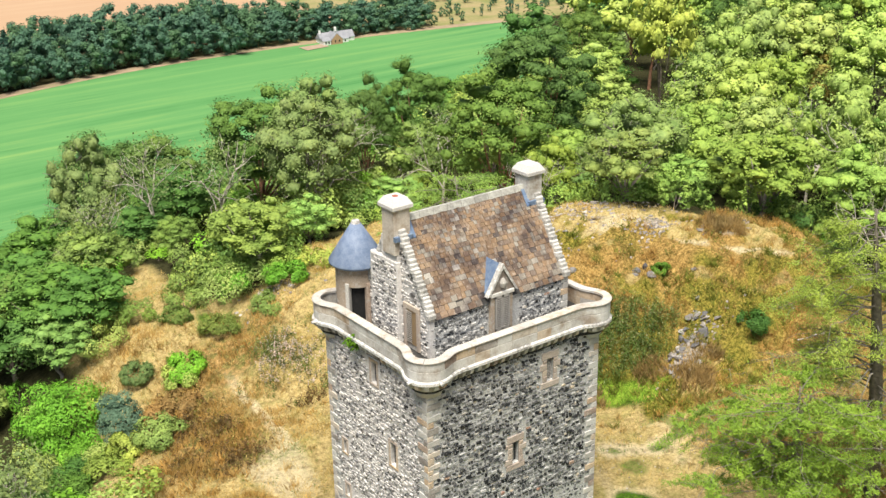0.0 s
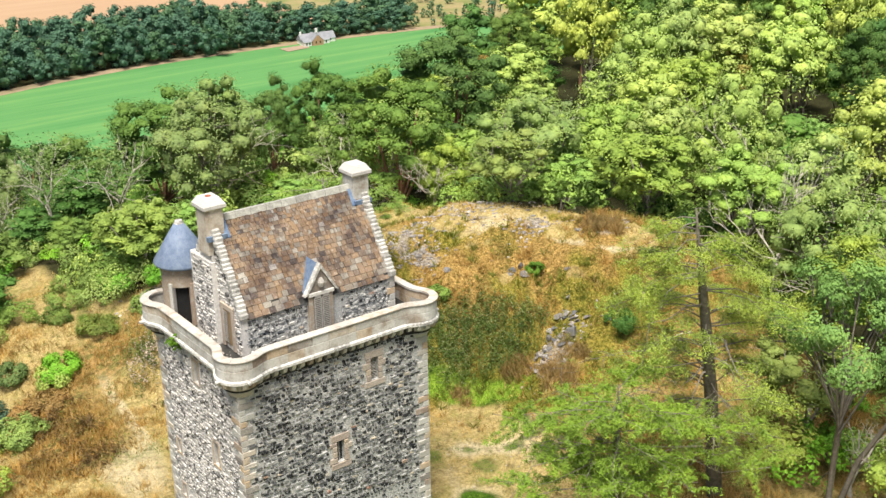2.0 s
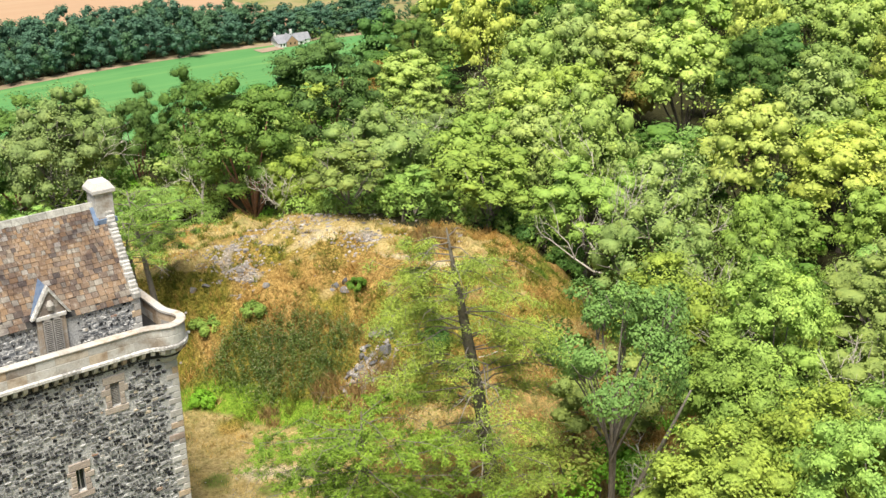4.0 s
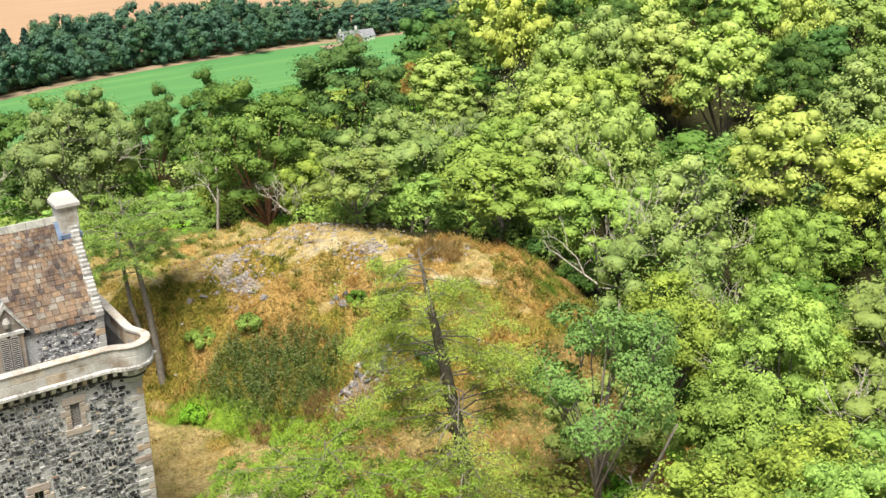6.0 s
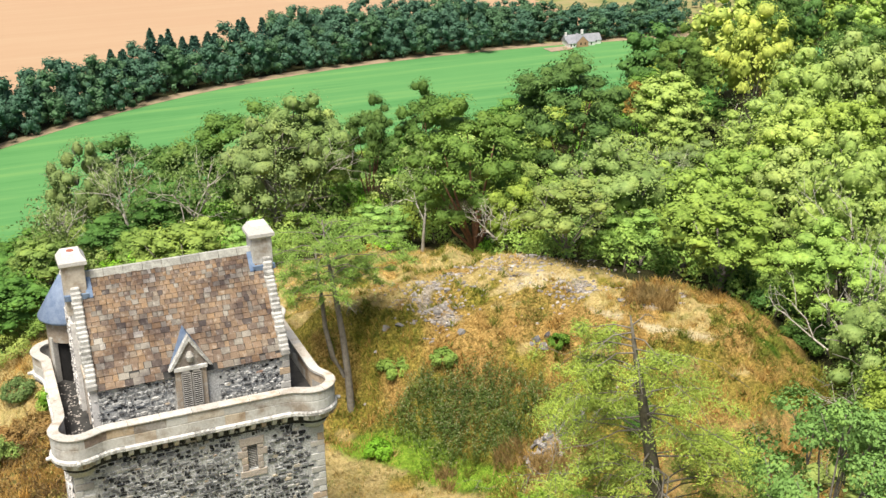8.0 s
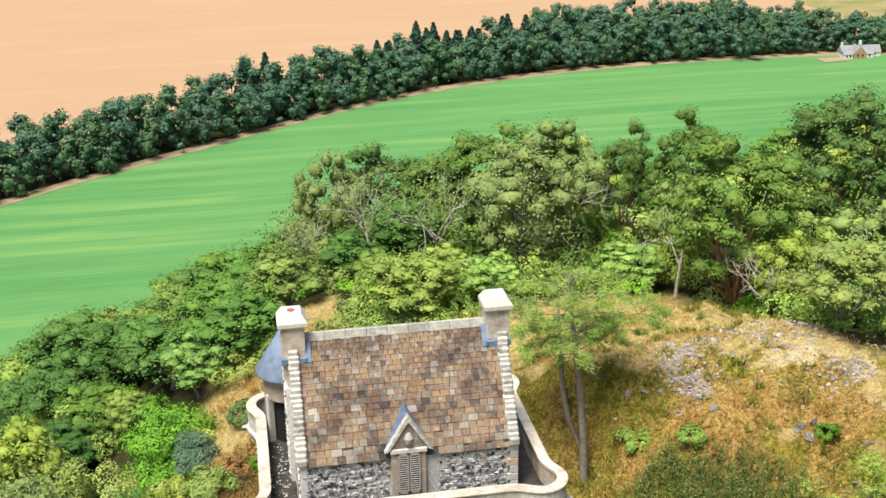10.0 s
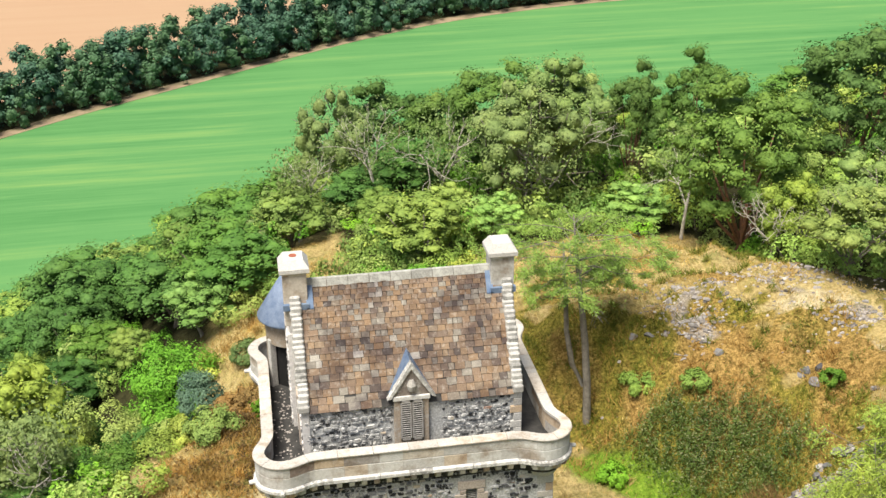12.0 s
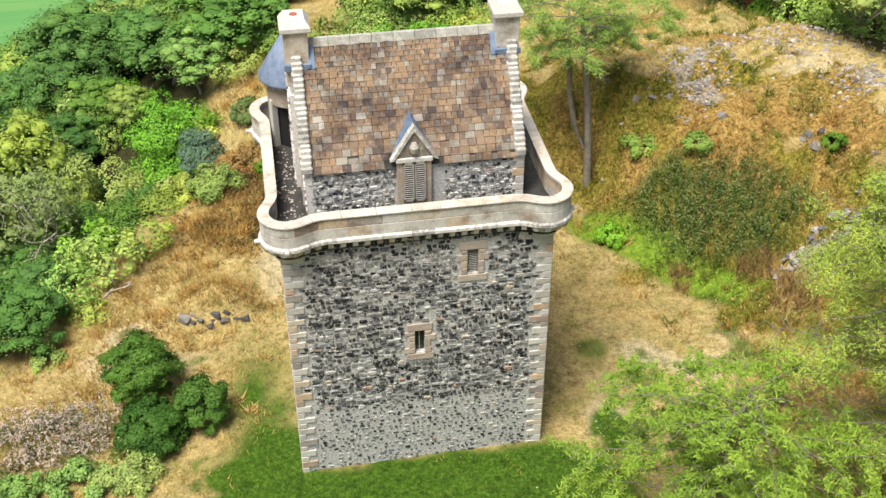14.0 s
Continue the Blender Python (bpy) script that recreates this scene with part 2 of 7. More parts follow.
    "pink_tip": leaf("pink_tip", (0.55, 0.38, 0.38), (0.7, 0.55, 0.55), (0.82, 0.72, 0.7), 0.3),
    "straw": leaf("straw", (0.38, 0.26, 0.09), (0.57, 0.42, 0.17), (0.7, 0.55, 0.27), 0.25),
    "bracken": leaf("bracken", (0.22, 0.135, 0.045), (0.4, 0.26, 0.095), (0.6, 0.43, 0.19), 0.2),
    # green grass, darkened to carry the shade on the front lawn
    "grass": leaf("grass", (0.04, 0.12, 0.01), (0.085, 0.2, 0.02), (0.19, 0.31, 0.045), 0.3),
    "heath": leaf("heath", (0.1, 0.15, 0.03), (0.195, 0.275, 0.065), (0.36, 0.42, 0.14), 0.2),
    "moor": leaf("moor", (0.1, 0.125, 0.018), (0.22, 0.235, 0.038), (0.42, 0.4, 0.085), 0.2),
    "rust": leaf("rust", (0.12, 0.065, 0.03), (0.25, 0.14, 0.06), (0.45, 0.29, 0.13), 0.2),
    "seedhead": leaf("seedhead", (0.09, 0.15, 0.035), (0.15, 0.21, 0.06), (0.3, 0.28, 0.15), 0.3),
    "white_wall": plain("white_wall", (0.78, 0.78, 0.76), (0.7, 0.7, 0.69), 0.4, 0.8),
    "brick": plain("brick", (0.42, 0.27, 0.17), (0.36, 0.21, 0.13), 0.8, 0.9),
    "house_roof": plain("house_roof", (0.2, 0.21, 0.24), (0.27, 0.28, 0.31), 0.5, 0.6),
}

# ---------- mesh helpers ----------


def mesh_from(name, verts, faces, smooth=False):
    me = bpy.data.meshes.new(name)
    if isinstance(faces, np.ndarray):
        n, k = faces.shape
        me.vertices.add(len(verts))
        me.vertices.foreach_set("co", np.asarray(verts, dtype=np.float32).ravel())
        me.loops.add(n * k)
        me.loops.foreach_set("vertex_index", faces.astype(np.int32).ravel())
        me.polygons.add(n)
        me.polygons.foreach_set("loop_start", np.arange(0, n * k, k, dtype=np.int32))
        me.update(calc_edges=True)
        me.validate()
    else:
        me.from_pydata([tuple(v) for v in verts], [], faces)
    if smooth:
        me.polygons.foreach_set("use_smooth", [True] * len(me.polygons))
    me.update()
    return me


def thing(name, at, label, category, group="", kind=""):
    ob = new(name)
    ob.matrix_basis = Matrix.Translation(at) if not isinstance(at, Matrix) else at
    return tagged(ob, label, category, group, kind)


def part(name, me, mat, parent, label="", local=False, at=None, kind=""):
    """One mesh under a thing or a part; in world coordinates unless local."""
    if me.materials:
        pass
    else:
        me.materials.append(MAT[mat])
    ob = new(name, me)
    ob.parent = parent
    if parent is not None and parent.type == "EMPTY" and not local:
        ob.matrix_parent_inverse = parent.matrix_basis.inverted()
    if at is not None:
        ob.matrix_basis = at
    return tagged(ob, label, kind=kind)


class Geo:
    """Collects boxes, prisms and tubes into one mesh."""

    def __init__(self):
        self.v, self.f = [], []

    def add(self, verts, faces):
        o = len(self.v)
        self.v += [tuple(v) for v in verts]
        self.f += [tuple(i + o for i in f) for f in faces]
        return self

    def box(self, a, b, ch=0.0):
        (x0, y0, z0), (x1, y1, z1) = a, b
        bm = bmesh.new()
        bmesh.ops.create_cube(bm, size=1)
        for v in bm.verts:
            v.co = Vector(((x0 + x1) / 2 + v.co.x * (x1 - x0), (y0 + y1) / 2 + v.co.y * (y1 - y0), (z0 + z1) / 2 + v.co.z * (z1 - z0)))
        if ch:
            bmesh.ops.bevel(bm, geom=list(bm.edges), offset=ch, segments=1, affect="EDGES")
        bm.verts.index_update()
        self.add([v.co.copy() for v in bm.verts], [[v.index for v in f.verts] for f in bm.faces])
        bm.free()
        return self

    def prism(self, ring_a, ring_b):
        n = len(ring_a)
        self.add([*ring_a, *ring_b], [tuple(range(n))[::-1], tuple(range(n, 2 * n)), *[(i, (i + 1) % n, n + (i + 1) % n, n + i) for i in range(n)]])
        return self

    def tube(self, pts, radii, sides=6):
        pts = [Vector(p) for p in pts]
        rings = []
        for i, p in enumerate(pts):
            d = (pts[min(i + 1, len(pts) - 1)] - pts[max(i - 1, 0)]).normalized()
            u = d.orthogonal().normalized() if abs(d.z) > 0.9 else Vector((0, 0, 1)).cross(d).normalized()
            w = d.cross(u)
            rings.append([p + (u * math.cos(a) + w * math.sin(a)) * radii[i] for a in (2 * math.pi * k / sides for k in range(sides))])
        o = len(self.v)
        for r in rings:
            self.v += [tuple(v) for v in r]
        for i in range(len(rings) - 1):
            for k in range(sides):
                a, b = o + i * sides + k, o + i * sides + (k + 1) % sides
                self.f.append((a, b, b + sides, a + sides))
        self.f.append(tuple(o + (len(rings) - 1) * sides + k for k in range(sides)))
        return self

    def mesh(self, name, smooth=False):
        return mesh_from(name, self.v, self.f, smooth)


def leaves(rng, centres, normals, size, aspect=0.55, jitter=0.7, spread=0.35):
    """Folded leaf sprigs: four corners each, at the centres, facing about the normals."""
    n = len(centres)
    nn = normals + rng.normal(0, jitter, (n, 3))
    nn /= np.linalg.norm(nn, axis=1, keepdims=True) + 1e-9
    u = np.cross(nn, rng.normal(0, 1, (n, 3)))
    u /= np.linalg.norm(u, axis=1, keepdims=True) + 1e-9
    w = np.cross(nn, u)
    s = (size * (1 + spread * rng.uniform(-1, 1, n)))[:, None]
    v = np.empty((n, 4, 3))
    v[:, 0] = centres - u * s * 0.5
    v[:, 1] = centres + w * s * 0.5 * aspect + nn * s * 0.12
    v[:, 2] = centres + u * s * 0.5
    v[:, 3] = centres - w * s * 0.5 * aspect + nn * s * 0.12
    return v.reshape(-1, 3), np.arange(4 * n).reshape(-1, 4)


def unit(rng, n):
    d = rng.normal(0, 1, (n, 3))
    return d / np.linalg.norm(d, axis=1, keepdims=True)

# ---------- the lie of the land ----------
RIM = np.array([(-20, -200), (-15, -40), (-13.6, 9), (-9.6, 14), (-6, 18), (-4, 21.5), (-2.4, 27), (-1.2, 34), (2, 44), (14, 52), (40, 60), (75, 76), (125, 92), (300, 140), (900, 300), (3000, 900)], dtype=float)
VALLEY = -125.0


def rim_distance(x, y):
    """Distance beyond the crag's rim, negative on the hilltop."""
    best = np.full(x.shape, 1e9)
    side = np.zeros(x.shape)
    for (ax, ay), (bx, by) in zip(RIM[:-1], RIM[1:]):
        dx, dy = bx - ax, by - ay
        s = np.clip(((x - ax) * dx + (y - ay) * dy) / (dx * dx + dy * dy), 0, 1)
        px, py = x - ax - s * dx, y - ay - s * dy
        d = np.hypot(px, py)
        cross = dx * (y - ay) - dy * (x - ax)
        side = np.where(d < best, np.sign(cross), side)
        best = np.minimum(best, d)
    return best * side


def wave(x, y, wl, seed):
    a, b, c = 2.1 * seed, 3.7 * seed, 1.3 * seed
    k = 2 * math.pi / wl
    return (np.sin(k * (x * 0.8 + y * 0.6) + a) + np.sin(k * 1.31 * (y * 0.9 - x * 0.43) + b) + np.sin(k * 0.77 * (x * 0.2 - y) + c)) / 3


def lattice(x, y, seed):
    q = np.sin(x * 127.1 + y * 311.7 + seed * 74.7) * 43758.5453
    return q - np.floor(q)


def ragged(x, y, size, seed, octaves=3):
    """Irregular noise from -1 to 1, its largest lumps of the given size."""
    total, gain, norm = 0.0, 1.0, 0.0
    for k in range(octaves):
        px, py = x / size + 17.3 * k, y / size - 9.1 * k
        ix, iy = np.floor(px), np.floor(py)
        fx, fy = px - ix, py - iy
        fx, fy = fx * fx * (3 - 2 * fx), fy * fy * (3 - 2 * fy)
        low = lattice(ix, iy, seed + k) * (1 - fx) + lattice(ix + 1, iy, seed + k) * fx
        high = lattice(ix, iy + 1, seed + k) * (1 - fx) + lattice(ix + 1, iy + 1, seed + k) * fx
        total = total + gain * (2 * (low * (1 - fy) + high * fy) - 1)
        norm += gain
        gain, size = gain * 0.55, size * 0.5
    return total / norm * 1.4


def smooth(e0, e1, v):
    s = np.clip((v - e0) / (e1 - e0), 0, 1)
    return s * s * (3 - 2 * s)


# hollows (negative) and knolls of the hilltop: place, radius, depth
HOLLOWS = [(27.3, 13.4, 2.4, -1.5), (16.4, 17.4, 1.9, -2.9), (21.2, 8.8, 2.6, -1.3), (22.3, 18.3, 2.8, -0.5), (2.7, 27.5, 2.6, -1.0), (21.4, 14.7, 2.6, -0.5),
           (16.8, 11.9, 2.6, -0.5), (22.9, 6.1, 2.0, 1.5), (38.0, 12.0, 4.0, 0.5), (-4.6, 27.0, 2.6, -1.4), (-7.4, 31.5, 3.0, -2.4)]


def height(x, y):
    x, y = np.asarray(x, dtype=float), np.asarray(y, dtype=float)
    along = (x - 27) * 0.75 - (y - 17.5) * 0.66
    across = (x - 27) * 0.66 + (y - 17.5) * 0.75
    la = np.where(along < 0, np.exp(-0.5 * (along / 16) ** 2), np.exp(-0.5 * (along / 22) ** 2))
    lc = np.where(across < 0, np.exp(-(np.abs(across) / 8.6) ** 3), np.exp(-(np.abs(across) / 13.0) ** 3))
    mound = 6.5 * la * lc * (1 - smooth(12, 26, along))
    rough = wave(x, y, 6.5, 1) * 0.28 + wave(x, y, 2.7, 2) * 0.14 + wave(x, y, 1.3, 3) * 0.09
    lawn = np.exp(-(((x - 6) / 14) ** 2 + ((y - 2) / 11) ** 2) ** 2)
    for px, py, r, k in HOLLOWS:
        mound = mound + k * np.exp(-((x - px) ** 2 + (y - py) ** 2) / (2 * r * r))
    face = smooth(0.8, 2.2, mound) * smooth(7.2, 5.4, mound)
    ledge = np.abs(ragged(x, y, 3.4, 41))
    rough = rough + face * (0.75 * ledge - 0.3 + 0.3 * ragged(x, y, 1.2, 43, 2)) + 0.16 * ragged(x, y, 1.9, 42, 2) * smooth(4.5, 6, mound)
    z = mound + rough * (1 - 0.8 * lawn) * smooth(-3, 8, -rim_distance(x, y) + 6)
    z = z + 0.02 * np.clip(x, -10, 20) - 1.6 * smooth(34, 60, x) - 0.06 * np.clip(-2 - x, 0, 12)
    z = z - 0.5 * smooth(-8, -30, y)
    z = z + 1.3 * smooth(10.15, 10.6, y) * smooth(14.2, 11.2, y) * np.exp(-((x + 3.5) / 1.7) ** 4)
    d = rim_distance(x, y) + 1.5
    z = z - 0.58 * (np.sqrt(np.clip(d, 0, None) ** 2 + 16) - 4)
    lo = VALLEY + 4 * wave(x, y, 420, 5) * smooth(1200, 2500, np.hypot(x, y))
    return np.where(z > lo + 6, z, lo + 6 * np.exp(np.clip((z - lo) / 6 - 1, -50, 0)))


def ground_at(x, y):
    return float(height(np.array([x]), np.array([y]))[0])


def lines(lo, hi, step, far, grow=1.07):
    mid = list(np.arange(lo, hi + step / 2, step))
    out, s, p = [], step, hi
    while p < far:
        s *= grow
        p += s
        out.append(p)
    back, s, p = [], step, lo
    while p > -far:
        s *= grow
        p -= s
        back.append(p)
    return np.array(back[::-1] + mid + out)


gx, gy = lines(-16, 42, 0.34, 3500, 1.09), lines(-12, 38, 0.34, 3500, 1.09)
GX, GY = np.meshgrid(gx, gy)
GZ = height(GX, GY)
nx, ny = len(gx), len(gy)
idx = np.arange(nx * ny).reshape(ny, nx)
quads = np.stack([idx[:-1, :-1], idx[:-1, 1:], idx[1:, 1:], idx[1:, :-1]], -1).reshape(-1, 4)
ground_mesh = mesh_from("ground", np.stack([GX, GY, GZ], -1).reshape(-1, 3), quads, True)


def cover(x, y):
    """How much green grass, bracken, wood floor and bare earth there is."""
    n1, n2, n3 = ragged(x, y, 7, 7, 2), ragged(x, y, 2.6, 8, 2), ragged(x, y, 1.1, 9, 2)
    rag = n1 * 0.5 + n2 * 0.35 + n3 * 0.25
    rim = rim_distance(x, y)
    front = smooth(1.4, -1.0, y + 0.8 * rag + 0.15 * np.abs(x - 4)) * smooth(-7, -2, x) * smooth(16, 10, x)
    band, run = (x - 19.1) * 0.77 + (y - 10.5) * 0.64, (x - 19.1) * 0.64 - (y - 10.5) * 0.77
    verge = np.exp(-((band + 0.3 * rag) / 1.25) ** 2) * smooth(6.4, 4.6, np.abs(run + 0.6))
    side = np.exp(-((x + 1.5) / 2.2) ** 2) * smooth(16, 2, y) + 0.4 * np.exp(-(((x - 1.2) / 2.4) ** 2 + ((y - 15.5) / 4.0) ** 2) ** 2)
    patch = smooth(0.35, 0.75, rag) * 0.6 * smooth(8, 12, np.hypot(x - 27, y - 15)) + 0.5 * smooth(0.1, 0.6, ragged(x, y, 2.6, 17, 2)) * np.exp(-(((x - 15) / 6) ** 2 + ((y - 5) / 6) ** 2) ** 2)
    front = front * smooth(-16, -9, y + 2 * rag)
    green = np.clip(front + verge * 0.9 + side * (0.6 + 0.55 * rag) + patch, 0, 1)
    along = (x - 27) * 0.75 - (y - 17.5) * 0.66
    across = (x - 27) * 0.66 + (y - 17.5) * 0.75
    slope = np.exp(-((across + 6.5) / 3.2) ** 2) * smooth(-14, -8, along) * smooth(22, 12, along)
    west = np.exp(-((x + 0.5) / 3.0) ** 2) * np.exp(-((y - 23) / 6.0) ** 2) + np.exp(-((x - 5) / 3.5) ** 2) * np.exp(-((y - 28) / 3.0) ** 2)
    east = smooth(17.5, 21, x) * smooth(6, 0, y) * 0.8 + 0.9 * np.exp(-((x + 2.6) / 3.4) ** 2 - ((y - 18.2) / 2.6) ** 2)
    brown = np.clip(slope * (0.5 + 0.9 * rag) + west * 0.8 + east * (0.7 + 0.5 * rag), 0, 1)
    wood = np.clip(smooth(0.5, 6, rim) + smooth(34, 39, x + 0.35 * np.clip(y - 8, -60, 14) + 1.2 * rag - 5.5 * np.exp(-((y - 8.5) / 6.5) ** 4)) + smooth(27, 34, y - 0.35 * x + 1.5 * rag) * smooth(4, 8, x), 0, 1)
    path = np.exp(-((x - 28.3 - 0.42 * (17.15 - y) - 0.5 * np.clip(12.9 - y, 0, 9) - 0.4 * rag) / 0.65) ** 2) * smooth(7, 9, y) * smooth(19, 17.4, y)
    path += np.exp(-((x - 2.6 - 0.12 * (y - 22) - 0.3 * rag) / 0.4) ** 2) * smooth(15, 18, y) * smooth(31, 28, y)
    worn = np.exp(-(((x - 29) / 4) ** 2 + ((y - 18.5) / 2.2) ** 2)) * (0.3 + 0.6 * n2) + smooth(0.1, 0.5, rag) * 0.35
    worn = worn + 0.5 * np.exp(-(((x - 14.5) / 5) ** 2 + ((y - 4.5) / 4.5) ** 2) ** 2) * (0.6 + 0.7 * rag)
    worn = worn + 0.8 * np.exp(-(((x - 0.2) / 2.0) ** 2 + ((y - 14.5) / 4.0) ** 2) ** 2) + 0.5 * np.exp(-(((x + 7.5) / 4.0) ** 2 + ((y - 9.5) / 2.5) ** 2))
    worn = worn + 0.8 * np.exp(-(((x - 27.8) / 2.0) ** 2 + ((y - 6.3) / 0.8) ** 2))
    return green, brown, wood, np.clip(path + worn, 0, 1)


def bank_cover(x, y):
    """How much olive scrub grows on the steep faces, and where rock shows on the tops."""
    e = 0.7
    steep = np.hypot(height(x + e, y) - height(x - e, y), height(x, y + e) - height(x, y - e)) / (2 * e)
    hill = smooth(12, 15, x) * smooth(45, 40, x) * smooth(2, 5, y) * smooth(30, 26, y)
    n = ragged(x, y, 3.2, 51)
    olive = hill * smooth(0.22, 0.62, steep + 0.1 + 0.28 * n)
    tops = sum(np.exp(-(((x - a) / r) ** 2 + ((y - b) / (0.62 * r)) ** 2) ** 2) for a, b, r in ROCKY)
    return olive, np.clip(tops * smooth(-0.35, 0.35, ragged(x, y, 1.3, 52, 2)), 0, 1), n


def verge_at(x, y):
    """The bright strip of fresh grass below the thicket."""
    band, run = (x - 19.0) * 0.77 + (y - 10.4) * 0.64, (x - 19.0) * 0.64 - (y - 10.4) * 0.77
    return np.exp(-((band + 0.35 * ragged(x, y, 2.0, 63, 2)) / 1.1) ** 2) * smooth(6.6, 4.6, np.abs(run + 0.8))


# stony patches of the mound's top and the outcrop on its flank
ROCKY = [(22.4, 20.0, 2.2), (28.8, 20.4, 2.4), (22.8, 17.7, 1.3), (31.2, 16.9, 1.8), (24.8, 7.0, 1.7), (32.5, 20.0, 1.6), (34.0, 12.4, 1.6), (22.9, 6.3, 1.1)]
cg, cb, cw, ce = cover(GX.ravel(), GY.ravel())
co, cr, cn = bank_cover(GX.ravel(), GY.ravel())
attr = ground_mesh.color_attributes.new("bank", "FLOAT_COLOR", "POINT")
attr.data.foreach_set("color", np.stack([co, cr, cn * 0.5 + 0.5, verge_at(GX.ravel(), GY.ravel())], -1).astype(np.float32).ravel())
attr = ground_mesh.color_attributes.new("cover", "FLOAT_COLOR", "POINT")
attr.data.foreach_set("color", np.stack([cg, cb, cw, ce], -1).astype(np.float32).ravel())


def ground_material():
    m, t, b = nodes_of("hill_turf")
    at = t.nodes.new("ShaderNodeAttribute")
    at.attribute_name = "cover"
    sep = t.nodes.new("ShaderNodeSeparateColor")
    t.links.new(at.outputs["Color"], sep.inputs[0])
    g1, g2, g3 = noise_at(t, 0.9, 6.0, 0.7), noise_at(t, 6.0, 6.0, 0.75), noise_at(t, 28.0, 3.0, 0.7)
    col = ramp(t, g2, [(0.25, (0.15, 0.115, 0.05)), (0.4, (0.34, 0.27, 0.12)), (0.52, (0.47, 0.37, 0.165)), (0.65, (0.55, 0.445, 0.22)), (0.8, (0.61, 0.515, 0.3))])
    dry_green = ramp(t, g2, [(0.3, (0.14, 0.15, 0.035)), (0.7, (0.38, 0.35, 0.125))])
    col = blend(t, ramp(t, g1, [(0.48, (0, 0, 0)), (0.66, (0.75, 0.75, 0.75))]), col, dry_green)

    def over(base, mask, paint, lo, hi):
        e = t.nodes.new("ShaderNodeMath")
        e.operation = "ADD"
        t.links.new(mask, e.inputs[0])
        sub = t.nodes.new("ShaderNodeMath")
        sub.operation = "MULTIPLY_ADD"
        sub.inputs[1].default_value, sub.inputs[2].default_value = 0.7, -0.35
        t.links.new(g2, sub.inputs[0])
        t.links.new(sub.outputs[0], e.inputs[1])
        return blend(t, ramp(t, e.outputs[0], [(lo, (0, 0, 0)), (hi, (1, 1, 1))]), base, paint)

    col = over(col, at.outputs["Alpha"], ramp(t, g3, [(0.3, (0.45, 0.375, 0.225)), (0.7, (0.64, 0.555, 0.36))]), 0.35, 0.75)
    col = over(col, sep.outputs[1], blend(t, ramp(t, noise_at(t, 1.7, 4.0, 0.65), [(0.44, (0, 0, 0)), (0.56, (0.85, 0.85, 0.85))]), ramp(t, g2, [(0.25, (0.05, 0.042, 0.018)), (0.4, (0.19, 0.14, 0.05)), (0.54, (0.39, 0.255, 0.1)), (0.72, (0.55, 0.39, 0.19))]), ramp(t, g2, [(0.3, (0.06, 0.06, 0.02)), (0.6, (0.2, 0.2, 0.06)), (0.75, (0.35, 0.31, 0.12))])), 0.25, 0.6)
    bank = t.nodes.new("ShaderNodeAttribute")
    bank.attribute_name = "bank"
    bs = t.nodes.new("ShaderNodeSeparateColor")
    t.links.new(bank.outputs["Color"], bs.inputs[0])
    scrub = blend(t, ramp(t, bs.outputs[2], [(0.46, (0, 0, 0)), (0.74, (1, 1, 1))]),
                  ramp(t, g2, [(0.3, (0.032, 0.032, 0.008)), (0.45, (0.14, 0.135, 0.024)), (0.58, (0.29, 0.245, 0.05)), (0.75, (0.48, 0.38, 0.11))]),
                  ramp(t, g2, [(0.3, (0.06, 0.04, 0.014)), (0.45, (0.24, 0.16, 0.05)), (0.58, (0.45, 0.3, 0.105)), (0.75, (0.58, 0.42, 0.19))]))
    col = over(col, bs.outputs[0], scrub, 0.25, 0.6)
    col = over(col, bs.outputs[1], ramp(t, g3, [(0.28, (0.1, 0.088, 0.075)), (0.5, (0.34, 0.3, 0.25)), (0.75, (0.52, 0.47, 0.4))]), 0.62, 0.95)
    # green turf, its tones darkened for the tower's shade on the front lawn
    col = over(col, sep.outputs[0], ramp(t, g2, [(0.3, (0.022, 0.062, 0.007)), (0.5, (0.055, 0.125, 0.013)), (0.75, (0.18, 0.27, 0.04))]), 0.25, 0.6)
    col = over(col, bank.outputs["Alpha"], ramp(t, g2, [(0.3, (0.085, 0.17, 0.018)), (0.5, (0.17, 0.29, 0.03)), (0.75, (0.32, 0.42, 0.07))]), 0.3, 0.62)
    # wood floor is near black: shade between the trees put into its colour
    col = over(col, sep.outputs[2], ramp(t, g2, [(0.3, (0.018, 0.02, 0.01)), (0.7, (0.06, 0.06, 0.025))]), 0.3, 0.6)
    col = blend(t, 0.55, col, ramp(t, g3, [(0.3, (0.3,) * 3), (0.7, (0.7,) * 3)]), "OVERLAY")
    col = blend(t, 1.0, col, ramp(t, noise_at(t, 2.3, 5.0, 0.7), [(0.34, (0.62, 0.59, 0.54)), (0.48, (1.05, 1.04, 1.03)), (0.66, (1.3, 1.27, 1.24))]), "MULTIPLY")
    t.links.new(col, b.inputs["Base Color"])
    b.inputs["Roughness"].default_value = 0.95
    b.inputs["Specular IOR Level"].default_value = 0.1
    bump(t, b, g2, 1.0, 0.2)
    return m


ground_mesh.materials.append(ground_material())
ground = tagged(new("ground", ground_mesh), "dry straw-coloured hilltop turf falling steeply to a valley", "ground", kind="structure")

# ---------- valley: fields, margin ----------


